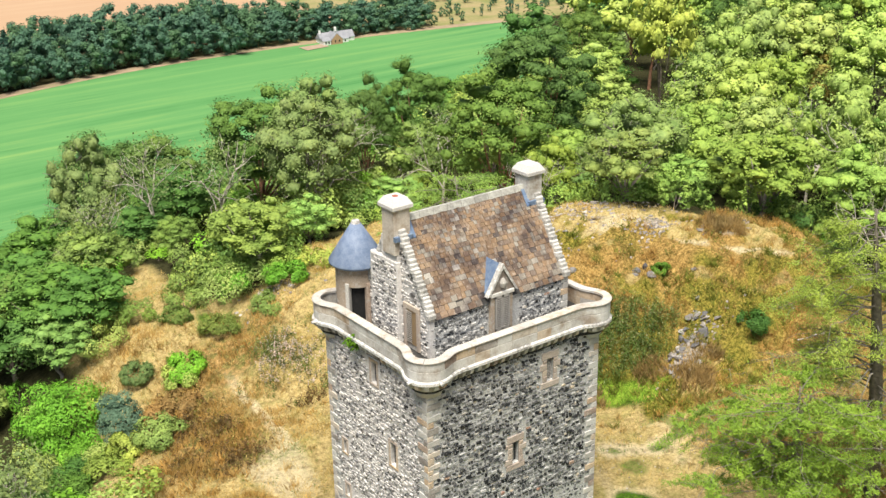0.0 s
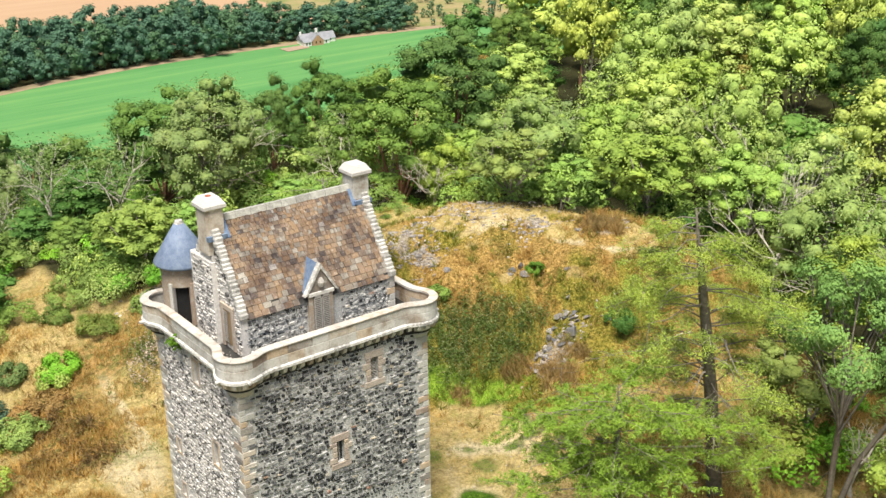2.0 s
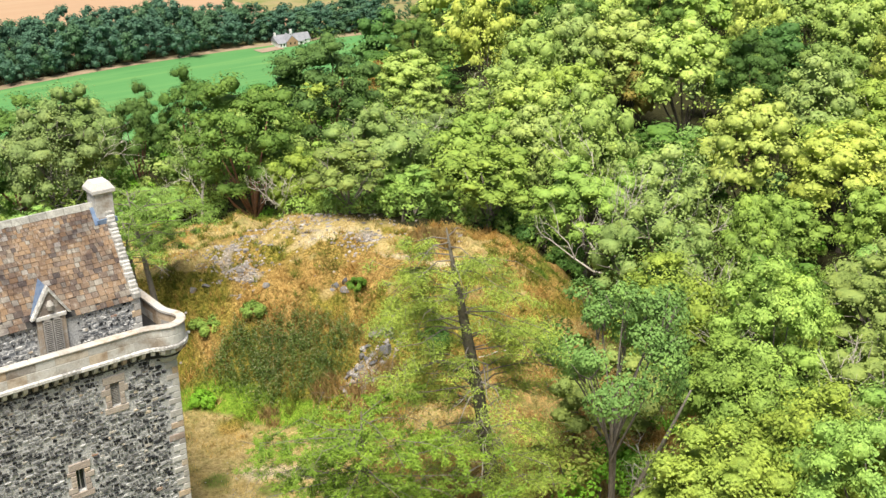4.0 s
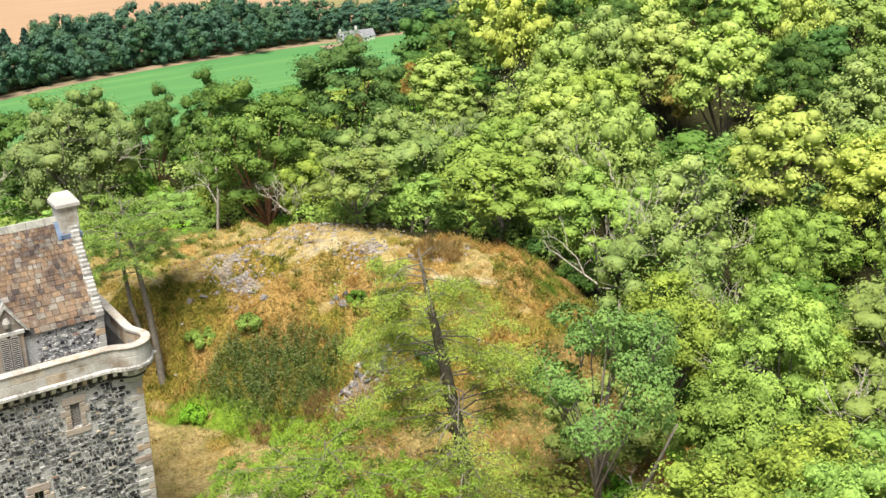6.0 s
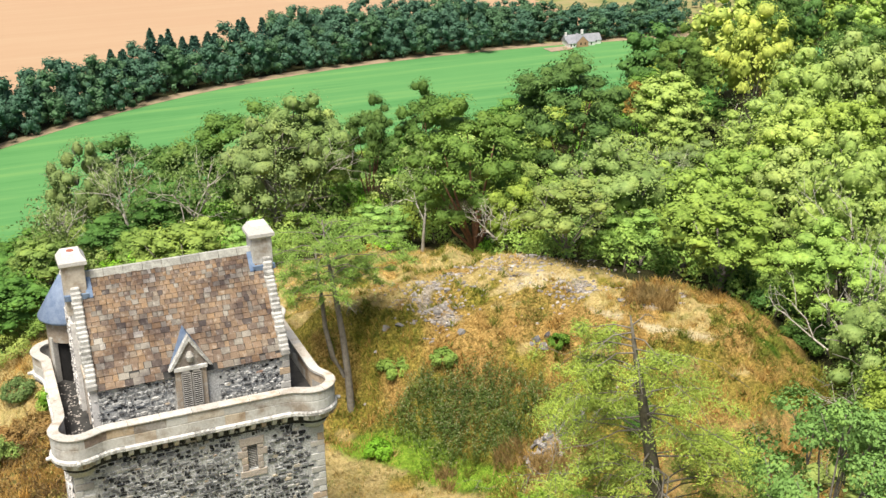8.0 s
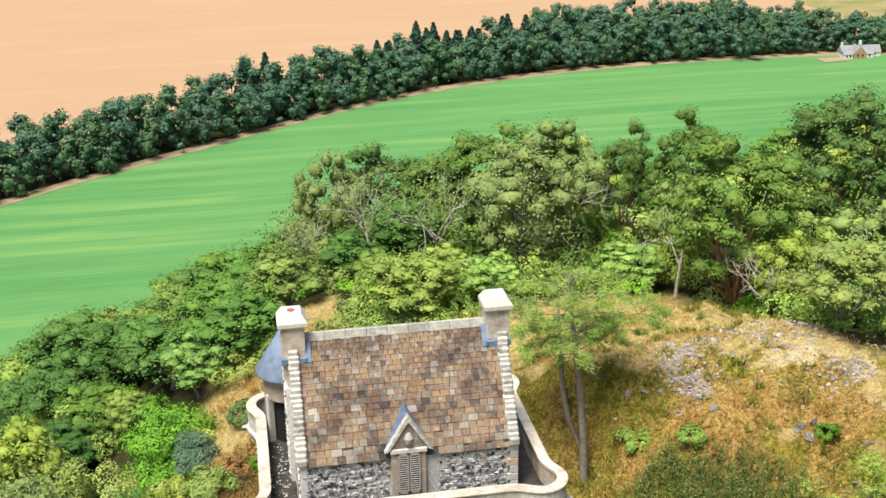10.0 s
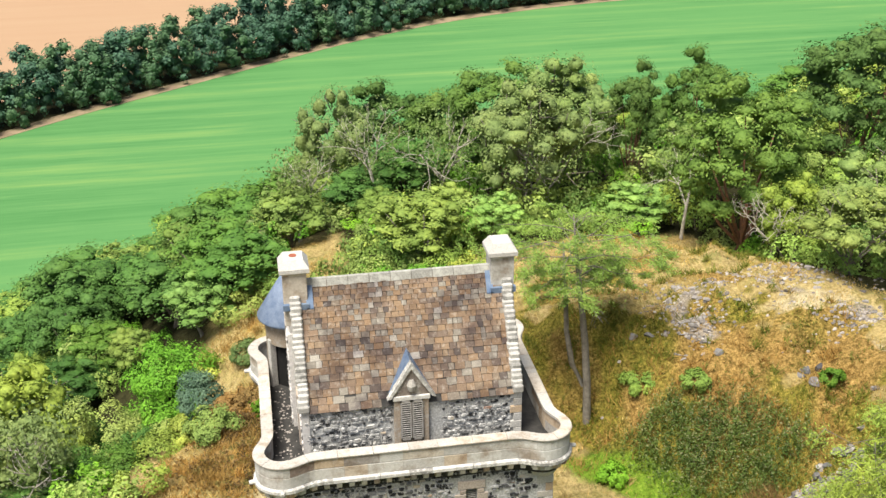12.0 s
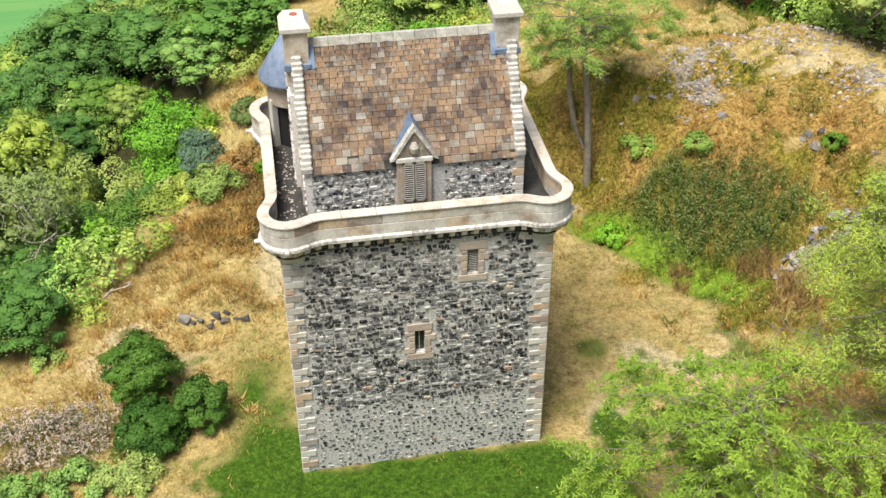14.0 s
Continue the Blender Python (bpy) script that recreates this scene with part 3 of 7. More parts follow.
def field_material(name, a, b2, stripe, warm):
    m, t, b = nodes_of(name)
    tc = t.nodes.new("ShaderNodeTexCoord")
    mp = t.nodes.new("ShaderNodeMapping")
    mp.inputs["Rotation"].default_value = (0, 0, radians(-37))
    mp.inputs["Scale"].default_value = (0.0035, 0.06, 1)
    t.links.new(tc.outputs["Object"], mp.inputs[0])
    n = add(t, "ShaderNodeTexNoise", Scale=1.6, Detail=7.0, Roughness=0.72)
    t.links.new(mp.outputs[0], n.inputs["Vector"])
    col = ramp(t, n.outputs[0], [(0.3, a), (0.52, b2), (0.7, stripe)])
    col = blend(t, ramp(t, noise_at(t, 0.012, 4.0), [(0.4, (0, 0, 0)), (0.65, (0.6, 0.6, 0.6))]), col, warm)
    t.links.new(col, b.inputs["Base Color"])
    b.inputs["Roughness"].default_value = 1.0
    b.inputs["Specular IOR Level"].default_value = 0.05
    bump(t, b, noise_at(t, 1.2, 4.0), 0.5, 0.2)
    return m


def belt_edge(x):
    """The far edge of the green field, a long gentle curve."""
    return 560 + 0.72 * x - 0.00155 * x * x + 8e-7 * x * x * x - 15 * math.exp(-((x + 20) / 95) ** 2)


def strip(name, lo, hi, x0, x1, z, mat, label, category):
    xs = np.linspace(x0, x1, 90)
    v = [(x, lo(x), VALLEY + z) for x in xs] + [(x, hi(x), VALLEY + z) for x in xs]
    v += [(x, y, VALLEY - 2.0) for x, y, _ in v[:180]]
    n = len(xs)
    f = [(i, i + 1, n + i + 1, n + i) for i in range(n - 1)] + [(2 * n + i, i + 2 * n + 1, i + 1, i)[::-1] for i in range(n - 1)]
    f += [(n + i, n + i + 1, 3 * n + i + 1, 3 * n + i) for i in range(n - 1)]
    me = mesh_from(name, v, f)
    me.materials.append(mat)
    return tagged(new(name, me), label, category, kind="structure")


strip("field", lambda x: 250 + 0.1 * x, lambda x: belt_edge(x) - 6, -240, 520, 0.45,
      field_material("green_crop", (0.055, 0.185, 0.06), (0.09, 0.235, 0.083), (0.175, 0.31, 0.1), (0.1, 0.255, 0.088)), "smooth bright green crop field with faint drill lines", "field")
strip("field_margin", lambda x: belt_edge(x) - 6, lambda x: belt_edge(x) + 4, -240, 520, 0.6,
      plain("margin_earth", (0.33, 0.24, 0.17), (0.22, 0.19, 0.11), 0.15, 1.0), "bare earth track along the edge of the field", "field margin")
strip("stubble_field", lambda x: belt_edge(x) + 40, lambda x: 2600.0, -260, 440, 0.5,
      field_material("stubble", (0.36, 0.24, 0.155), (0.38, 0.26, 0.17), (0.395, 0.28, 0.185), (0.37, 0.245, 0.16)), "pale orange-brown harvested stubble field", "field")
strip("rough_pasture", lambda x: belt_edge(x) + 2, lambda x: belt_edge(x) + 300, 330, 900, 0.42,
      plain("rough_pasture", (0.17, 0.19, 0.065), (0.3, 0.24, 0.125), 0.05, 1.0), "rough scrubby pasture beside the farmhouse", "pasture")

# ---------- the tower ----------
W, D, WALL_TOP = 9.8, 8.0, 11.35
tower = thing("tower", (W / 2, D / 2, 0), "square grey rubble stone tower house with pale dressed corners", "tower")
WALK_Z, COPE_Z = 11.75, 12.65

# walls with openings: one mass per side, thick, the openings cut through the face
FRONT_HOLES = [(6.65, 9.34, 7.05, 10.44), (4.66, 5.78, 5.04, 6.86)]
LEFT_HOLES = [(3.80, 9.75, 4.22, 10.8), (2.46, 6.15, 2.88, 7.3), (6.7, 4.9, 6.95, 5.55), (6.62, 2.5, 6.87, 3.1)]


def wall_with_holes(left, width, z0, z1, holes, thick):
    """A wall in the x-z plane at y = 0, thick towards +y, with square openings."""
    xs = sorted({left, width, *[h[0] for h in holes], *[h[2] for h in holes]})
    zs = sorted({z0, z1, *[h[1] for h in holes], *[h[3] for h in holes]})
    g = Geo()

    def hole(cx, cz):
        return any(h[0] < cx < h[2] and h[1] < cz < h[3] for h in holes)

    for i in range(len(xs) - 1):
        for k in range(len(zs) - 1):
            if not hole((xs[i] + xs[i + 1]) / 2, (zs[k] + zs[k + 1]) / 2):
                for y, turn in ((0, 1), (thick, -1)):
                    q = [(xs[i], y, zs[k]), (xs[i + 1], y, zs[k]), (xs[i + 1], y, zs[k + 1]), (xs[i], y, zs[k + 1])]
                    g.add(q[::turn], [(0, 1, 2, 3)])
    for a, b, c, d in [(left, z0, width, z1)] + holes:
        ring = [(a, b), (c, b), (c, d), (a, d)]
        for (p, q), (r, s) in zip(ring, ring[1:] + ring[:1]):
            g.add([(p, 0, q), (r, 0, s), (r, thick, s), (p, thick, q)], [(0, 1, 2, 3)])
    return g


# left is west: its paler mortar partly paints in the stronger light there
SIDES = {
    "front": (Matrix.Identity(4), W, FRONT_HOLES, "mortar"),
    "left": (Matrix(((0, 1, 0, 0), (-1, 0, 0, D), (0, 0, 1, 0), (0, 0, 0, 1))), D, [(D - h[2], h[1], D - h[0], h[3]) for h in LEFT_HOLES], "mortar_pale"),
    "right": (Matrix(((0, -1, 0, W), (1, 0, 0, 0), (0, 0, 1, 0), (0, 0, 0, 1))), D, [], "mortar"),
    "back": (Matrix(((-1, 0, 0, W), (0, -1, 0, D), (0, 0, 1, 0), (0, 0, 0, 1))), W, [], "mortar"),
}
walls = {}
for side, (m, width, holes, mat) in SIDES.items():
    inset = 0.0 if side in ("front", "back") else 0.9
    g = wall_with_holes(inset, width - inset, -1.5, WALL_TOP, holes, 0.9)
    me = g.mesh("wall")
    me.transform(m)
    walls[side] = part("wall_" + side, me, mat, tower)
# dark rooms behind the slits
room = Geo().box((0.9, 0.9, -1), (W - 0.9, D - 0.9, WALL_TOP - 0.05)).mesh("room")
part("inner_core", room, "dark", tower, "dark interior behind the narrow windows")


def stone_piece(rng, w, h, d):
    """An irregular squared stone, proud of y = 0 towards -y, centred on the origin."""
    k = rng.uniform(-0.16, 0.16, (6, 2))
    base = [(-0.5, -0.32), (-0.3, -0.5), (0.36, -0.5), (0.5, 0.2), (0.3, 0.5), (-0.42, 0.5)]
    base = [((x + 0.5 * a) * w, (z + 0.5 * b) * h) for (x, z), (a, b) in zip(base, k)]
    s = 1 - min(0.03 / w, 0.25)
    v = [(x, 0.01, z) for x, z in base] + [(x * s, -d * rng.uniform(0.7, 1.1), z * (1 - min(0.03 / h, 0.25))) for x, z in base]
    return v, [(6, 7, 8, 9, 10, 11)] + [(i, (i + 1) % 6, 6 + (i + 1) % 6, 6 + i) for i in range(6)]


def rubble(rng, width, z0, z1, holes, left, right, course=(0.09, 0.19), length=(0.11, 0.36)):
    """Rough courses of rubble: yields x, z, w, h for each stone, clear of openings and corners."""
    z = z0
    while z < z1 - 0.08:
        h = rng.uniform(*course)
        x = left + rng.uniform(0, 0.25)
        while x < width - right - 0.08:
            w = min(rng.uniform(*length) * (0.7 + 0.6 * rng.random()), width - right - x)
            cx, cz = x + w / 2, z + h / 2 + 0.05 * math.sin(2.3 * x + 5 * z) + rng.uniform(-0.035, 0.035)
            if not any(a - w / 2 - 0.01 < cx < c + w / 2 + 0.01 and b - h / 2 - 0.01 < cz < d + h / 2 + 0.01 for a, b, c, d in holes) and rng.random() > 0.06:
                yield cx, cz, max(w - rng.uniform(0.015, 0.05), 0.07), max(h - rng.uniform(0.015, 0.045), 0.06)
            x += w
        z += h


def block(w, h, d, rng, ch=0.02):
    """A dressed block, chamfered at its face, back at y = 0, face towards -y, lower left at the origin."""
    j = rng.uniform(-0.008, 0.008, 4)
    v = [(0, 0.02, 0), (w, 0.02, 0), (w, 0.02, h), (0, 0.02, h), (0, -d + ch, 0), (w, -d + ch, 0), (w, -d + ch, h), (0, -d + ch, h),
         (ch, -d + j[0], ch), (w - ch, -d + j[1], ch), (w - ch, -d + j[2], h - ch), (ch, -d + j[3], h - ch)]
    f = [(8, 9, 10, 11), (0, 1, 5, 4), (1, 2, 6, 5), (2, 3, 7, 6), (3, 0, 4, 7), (4, 5, 9, 8), (5, 6, 10, 9), (6, 7, 11, 10), (7, 4, 8, 11)]
    return v, f


# corner stones: long and short in turn on the two faces of each corner
rng = np.random.default_rng(21)
CORNERS = {side: [] for side in SIDES}
for side, (m, width, holes, mat) in SIDES.items():
    for end in (0, 1):
        z, k = -0.7, 0
        while z < 11.15:
            h = rng.uniform(0.24, 0.36)
            long_first = (k + end + (side in ("left", "right"))) % 2
            w = (0.66 if long_first else 0.3) * rng.uniform(0.85, 1.15)
            if z + h > 11.2:
                h = 11.2 - z
            gap = 0.03
            v, f = block(w, h - gap, 0.05, rng, 0.015)
            x = -0.03 if end == 0 else width - w + 0.03
            CORNERS[side].append((x, z, x + w, z + h))
            me = mesh_from("quoin", v, f)
            part("quoin", me, "quoin", walls[side], at=m @ Matrix.Translation((x, 0, z)))
            z += h
            k += 1


FRAME = 0.34
for side, (m, width, holes, mat) in SIDES.items():
    rng = np.random.default_rng({"front": 11, "left": 12, "right": 13, "back": 14}[side])
    grown = [(a - FRAME, b - 0.35, c + FRAME, d + 0.4) for a, b, c, d in holes] if side == "front" else [(a - 0.16, b - 0.16, c + 0.16, d + 0.16) for a, b, c, d in holes]
    grown = grown + CORNERS[side]
    rest, loose = Geo(), []
    for cx, cz, w, h in rubble(rng, width, -0.7, 11.2, grown, 0.06, 0.06):
        if cz < 3.3 and rng.random() < 0.12:
            continue
        if cz < 3.3:
            w, h = w * rng.uniform(0.45, 0.8), h * rng.uniform(0.6, 0.9)
        v, f = stone_piece(rng, w, h, rng.uniform(0.02, 0.075) * (0.6 if cz < 3.4 else 1.0))
        if side == "front" and cz > 9.35 and len(loose) < 300:
            loose.append((cx, cz, v, f))
        else:
            rest.add([(x + cx, y, z + cz) for x, y, z in v], f)
    me = rest.mesh("rubble_stones")
    me.transform(m)
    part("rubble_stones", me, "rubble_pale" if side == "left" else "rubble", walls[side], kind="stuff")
    for cx, cz, v, f in loose:
        part("stone", mesh_from("stone", v, f), "rubble_piece", walls[side], at=Matrix.Translation((cx, 0, cz)))


def opening(side, hole, shuttered, surround):
    """Dressed stones round an opening, with a louvred shutter or dark glazing set back in it."""
    m = SIDES[side][0]
    a, b, c, d = hole
    win = part("window", Geo().box((a - 0.02, 0.2, b - 0.02), (c + 0.02, 0.26, d + 0.02)).mesh("window"), "glass", walls[side], "narrow deep-set window")
    win.data.transform(m)
    rng = np.random.default_rng(int(a * 100))
    if surround:
        rows = [(a - FRAME, b - 0.32, c - a + 2 * FRAME, 0.29), (a - 0.3, d + 0.02, c - a + 0.6, 0.34)]
        z = b
        while z < d - 0.05:
            h = min(rng.uniform(0.26, 0.42), d - z)
            for left in (True, False):
                w = rng.choice([0.24, 0.42]) * rng.uniform(0.9, 1.1)
                rows.append((a - w if left else c, z, w, h - 0.02))
            z += h
        for x, z, w, h in rows:
            v, f = block(w, h, 0.055, rng)
            part("surround_stone", mesh_from("surround_stone", v, f), "pink_stone", win, at=m @ Matrix.Translation((x, 0, z)))
    else:
        for x, z, w, h in ((a - 0.15, b - 0.14, c - a + 0.3, 0.13), (a - 0.15, d + 0.01, c - a + 0.3, 0.14), (a - 0.15, b, 0.14, d - b), (c + 0.01, b, 0.14, d - b)):
            v, f = block(w, h, 0.035, rng)
            part("surround_stone", mesh_from("surround_stone", v, f), "pink_stone", win, at=m @ Matrix.Translation((x, 0, z)))
    if shuttered:
        n = int((d - b) / 0.075)
        for i in range(n):
            s = Geo().box((a + 0.03, -0.012, -0.03), (c - 0.03, 0.012, 0.03)).mesh("slat")
            part("slat", s, "timber", win, at=m @ Matrix.Translation((0, 0.1, b + 0.04 + i * (d - b - 0.08) / (n - 1))) @ Matrix.Rotation(radians(38), 4, "X"))
    else:
        part("mullion", Geo().box(((a + c) / 2 - 0.02, 0.15, b), ((a + c) / 2 + 0.02, 0.2, d)).mesh("mullion"), "timber", win, at=m)
    return win


opening("front", FRONT_HOLES[0], True, True)
opening("front", FRONT_HOLES[1], False, True)
for h in SIDES["left"][2]:
    opening("left", h, False, False)

# ---------- parapet: straight walls and open rounds at the corners ----------
R_OUT, THICK, OUT = 1.02, 0.3, 0.3
CENTRES = [(0.32, 0.32), (W - 0.32, 0.32), (W - 0.32, D - 0.32), (0.32, D - 0.32)]


def round_line(off):
    """The parapet's outer line moved outwards by off: a rounded loop with swelling corners, counter-clockwise."""
    loop = []
    r = R_OUT + off
    e = OUT + off
    for k, (cx, cy) in enumerate(CENTRES):
        reach = math.sqrt(max(r * r - (0.32 + e) ** 2, 0.01))
        half = math.atan2(reach, 0.32 + e)
        a0, a1 = radians(180 + 90 * k) - half, radians(270 + 90 * k) + half
        for i in range(15):
            a = a0 + (a1 - a0) * i / 14
            loop.append((cx + r * math.cos(a), cy + r * math.sin(a)))
    return loop


def soften(loop, times=2):
    """Long sides get extra points and the inner kinks are eased into curves."""
    out = []
    for (x0, y0), (x1, y1) in zip(loop, loop[1:] + loop[:1]):
        out.append((x0, y0))
        n = int(math.hypot(x1 - x0, y1 - y0) / 0.2)
        for i in range(1, n):
            out.append((x0 + (x1 - x0) * i / n, y0 + (y1 - y0) * i / n))
    for _ in range(times):
        out = [tuple((out[i - 1][k] + 2 * out[i][k] + out[(i + 1) % len(out)][k]) / 4 for k in (0, 1)) for i in range(len(out))]
    return out


OUTER = soften(round_line(0.0), 3)
NL = len(OUTER)


def shifted(off):
    """OUTER moved sideways by off along its own normals."""
    res = []
    for i in range(NL):
        (x0, y0), (x1, y1) = OUTER[i - 1], OUTER[(i + 1) % NL]
        l = math.hypot(x1 - x0, y1 - y0)
        res.append((OUTER[i][0] + (y1 - y0) / l * off, OUTER[i][1] - (x1 - x0) / l * off))
    return res


def band(i0, i1, off_in, off_out, z0, z1, gap=0.006, ch=0.02):
    """A run of wall along the line from point i0 to i1, between two offsets and heights."""
    a, b = shifted_cache(off_in), shifted_cache(off_out)
    bc = shifted_cache(off_out - ch)
    ids = [i % NL for i in range(i0, i1 + 1)]
    rows = []
    for i in ids:
        rows.append([(*a[i], z0), (*bc[i], z0), (*b[i], z0 + ch), (*b[i], z1 - ch), (*bc[i], z1), (*a[i], z1)])

    def pull(r, s, l):
        return [tuple(p[k] + (q[k] - p[k]) * gap / l for k in range(3)) for p, q in zip(r, s)]

    l0 = max(math.hypot(rows[1][0][0] - rows[0][0][0], rows[1][0][1] - rows[0][0][1]), 0.02)
    l1 = max(math.hypot(rows[-2][0][0] - rows[-1][0][0], rows[-2][0][1] - rows[-1][0][1]), 0.02)
    rows[0], rows[-1] = pull(rows[0], rows[1], l0), pull(rows[-1], rows[-2], l1)
    v = [p for r in rows for p in r]
    n = len(rows)
    f = [(k + 6 * i, (k + 1) % 6 + 6 * i, (k + 1) % 6 + 6 * (i + 1), k + 6 * (i + 1))[::-1] for i in range(n - 1) for k in range(6)]
    f += [tuple(range(6)), tuple(range(6 * (n - 1), 6 * n))[::-1]]
    return mesh_from("band", v, f)


CACHE = {}


def shifted_cache(off):
    if off not in CACHE:
        CACHE[off] = shifted(off)
    return CACHE[off]


parapet = part("parapet", band(0, NL, -THICK + 0.012, -0.012, 11.5, COPE_Z - 0.11, 0.0), "ashlar", tower, "pale dressed stone parapet with rounded corners")
rng = np.random.default_rng(31)


def ring_course(name, mat, off_in, off_out, z0, z1, steps, ch=0.02):
    i = 0
    while i < NL:
        n = int(rng.integers(*steps))
        j = min(i + n, NL)
        if NL - j < 2:
            j = NL
        part(name, band(i, j, off_in, off_out, z0, z1, 0.006, ch), mat, parapet)
        i = j


ring_course("parapet_block", "ashlar", -THICK, 0.0, 11.74, 12.16, (4, 9))
ring_course("parapet_block", "ashlar", -THICK, 0.0, 12.165, COPE_Z - 0.1, (4, 9))
ring_course("coping_stone", "coping", -THICK - 0.05, 0.06, COPE_Z - 0.1, COPE_Z, (5, 9), 0.035)
ring_course("string_course", "white_stone", -THICK, 0.09, 11.52, 11.735, (3, 6), 0.05)

# corbels under the string course
per = [math.hypot(OUTER[(i + 1) % NL][0] - OUTER[i][0], OUTER[(i + 1) % NL][1] - OUTER[i][1]) for i in range(NL)]
total, count = sum(per), 92
for k in range(count):
    s, i = total * k / count, 0
    while s > per[i]:
        s -= per[i]
        i += 1
    (x0, y0), (x1, y1) = OUTER[i], OUTER[(i + 1) % NL]
    x, y = x0 + (x1 - x0) * s / per[i], y0 + (y1 - y0) * s / per[i]
    ang = math.atan2(y1 - y0, x1 - x0)
    deep = 0.34 if (1.4 < x < W - 1.4 or 1.4 < y < D - 1.4) else 0.6
    g = Geo()
    prof = [(0.06, 0.3), (0.0, 0.12), (-deep * 0.4, 0.0), (-deep - 0.05, 0.0), (-deep - 0.05, 0.3)]
    g.prism([(-0.09, -p, q) for p, q in prof], [(0.09, -p, q) for p, q in prof])
    part("corbel", g.mesh("corbel"), "quoin", parapet, at=Matrix.Translation((x, y, 11.22)) @ Matrix.Rotation(ang, 4, "Z"))
# the drum of stone under each round
for cx, cy in CENTRES:
    g = Geo()
    rings = [(0.5, 10.75), (0.62, 10.95), (0.62, 11.05), (0.74, 11.2), (0.74, 11.52)]
    for (r0, z0), (r1, z1) in zip(rings[:-1], rings[1:]):
        a = [2 * math.pi * i / 24 for i in range(24)]
        g.add([(cx + r0 * math.cos(t), cy + r0 * math.sin(t), z0) for t in a] + [(cx + r1 * math.cos(t), cy + r1 * math.sin(t), z1) for t in a],
              [(i, (i + 1) % 24, 24 + (i + 1) % 24, 24 + i) for i in range(24)])
    part("corner_drum", g.mesh("corner_drum"), "quoin", parapet, "rounded stone corbelling under the corner")
# water spouts
for x, y, ang in ((-0.72, 0.1, 180), (-0.75, D - 0.3, 180), (W + 0.72, 0.25, 0), (W + 0.34, 3.6, 0), (0.2, -0.72, 270)):
    g = Geo().tube([(-0.2, 0, 0), (0.06, 0, -0.02), (0.17, 0, -0.03)], [0.09, 0.085, 0.07], 8)
    part("water_spout", g.mesh("water_spout"), "white_stone", parapet, "small pale stone water spout", at=Matrix.Translation((x, y, 11.68)) @ Matrix.Rotation(radians(ang), 4, "Z"))
# wall walk floor, its near-black colour standing for the parapet's shade
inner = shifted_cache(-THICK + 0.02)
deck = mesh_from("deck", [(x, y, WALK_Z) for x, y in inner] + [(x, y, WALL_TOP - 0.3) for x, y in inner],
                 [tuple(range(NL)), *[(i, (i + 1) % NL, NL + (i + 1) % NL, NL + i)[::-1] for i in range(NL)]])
part("wall_walk", deck, "walk", tower, "stone-flagged wall walk, near black for the parapet's shade")

# ---------- cap house ----------
HX0, HX1, HY0, HY1, EAVE, RIDGE_Z = 1.02, 8.93, 1.15, 6.05, 13.62, 17.45
RY = (HY0 + HY1) / 2
cap_house = part("cap_house", Geo().box((HX0 + 0.05, HY0 + 0.06, WALK_Z - 0.3), (HX1 - 0.05, HY1 - 0.05, EAVE)).mesh("cap_house"), "mortar", tower, "stone cap house with crow-stepped gables")
# gables
for gx0, gx1, outer in ((HX0, HX0 + 0.34, -1), (HX1 - 0.34, HX1, 1)):
    g = Geo()
    prof = [(HY0 + 0.02, WALK_Z - 0.3), (HY1 - 0.02, WALK_Z - 0.3), (HY1 - 0.02, EAVE + 0.1), (RY, RIDGE_Z + 0.15), (HY0 + 0.02, EAVE + 0.1)]
    g.prism([(gx0 + 0.04, y, z) for y, z in prof], [(gx1 - 0.04, y, z) for y, z in prof])
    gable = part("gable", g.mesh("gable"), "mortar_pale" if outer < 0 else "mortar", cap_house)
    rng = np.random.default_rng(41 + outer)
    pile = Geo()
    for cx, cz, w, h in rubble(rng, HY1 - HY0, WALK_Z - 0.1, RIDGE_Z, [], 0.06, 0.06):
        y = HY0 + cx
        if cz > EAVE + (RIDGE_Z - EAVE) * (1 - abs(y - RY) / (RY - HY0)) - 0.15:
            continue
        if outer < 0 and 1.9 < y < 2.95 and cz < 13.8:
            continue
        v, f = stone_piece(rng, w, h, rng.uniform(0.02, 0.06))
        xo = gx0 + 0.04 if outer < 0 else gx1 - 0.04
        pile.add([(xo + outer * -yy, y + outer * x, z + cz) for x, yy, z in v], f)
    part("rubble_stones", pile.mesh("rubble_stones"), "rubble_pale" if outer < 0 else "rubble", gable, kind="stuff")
    # crow steps on both slopes
    steps = 21
    for s in range(steps):
        for near in (True, False):
            f0 = s / steps
            y0 = HY0 - 0.12 + (RY - HY0 - 0.3) * f0
            z0 = EAVE - 0.05 + (RIDGE_Z - EAVE - 0.45) * f0
            y1, z1 = y0 + 0.3, z0 + 0.28
            if not near:
                y0, y1 = HY0 + HY1 - y1, HY0 + HY1 - y0
            j1, j2, j3 = rng.uniform(-0.03, 0.03, 3)
            me = Geo().box((gx0 - 0.05 + j1, y0 + j2, z0), (gx1 + j3 * 0.5, y1 + j2, z1 + j1 * 0.8), 0.045).mesh("crow_step")
            part("crow_step", me, "crow", gable)
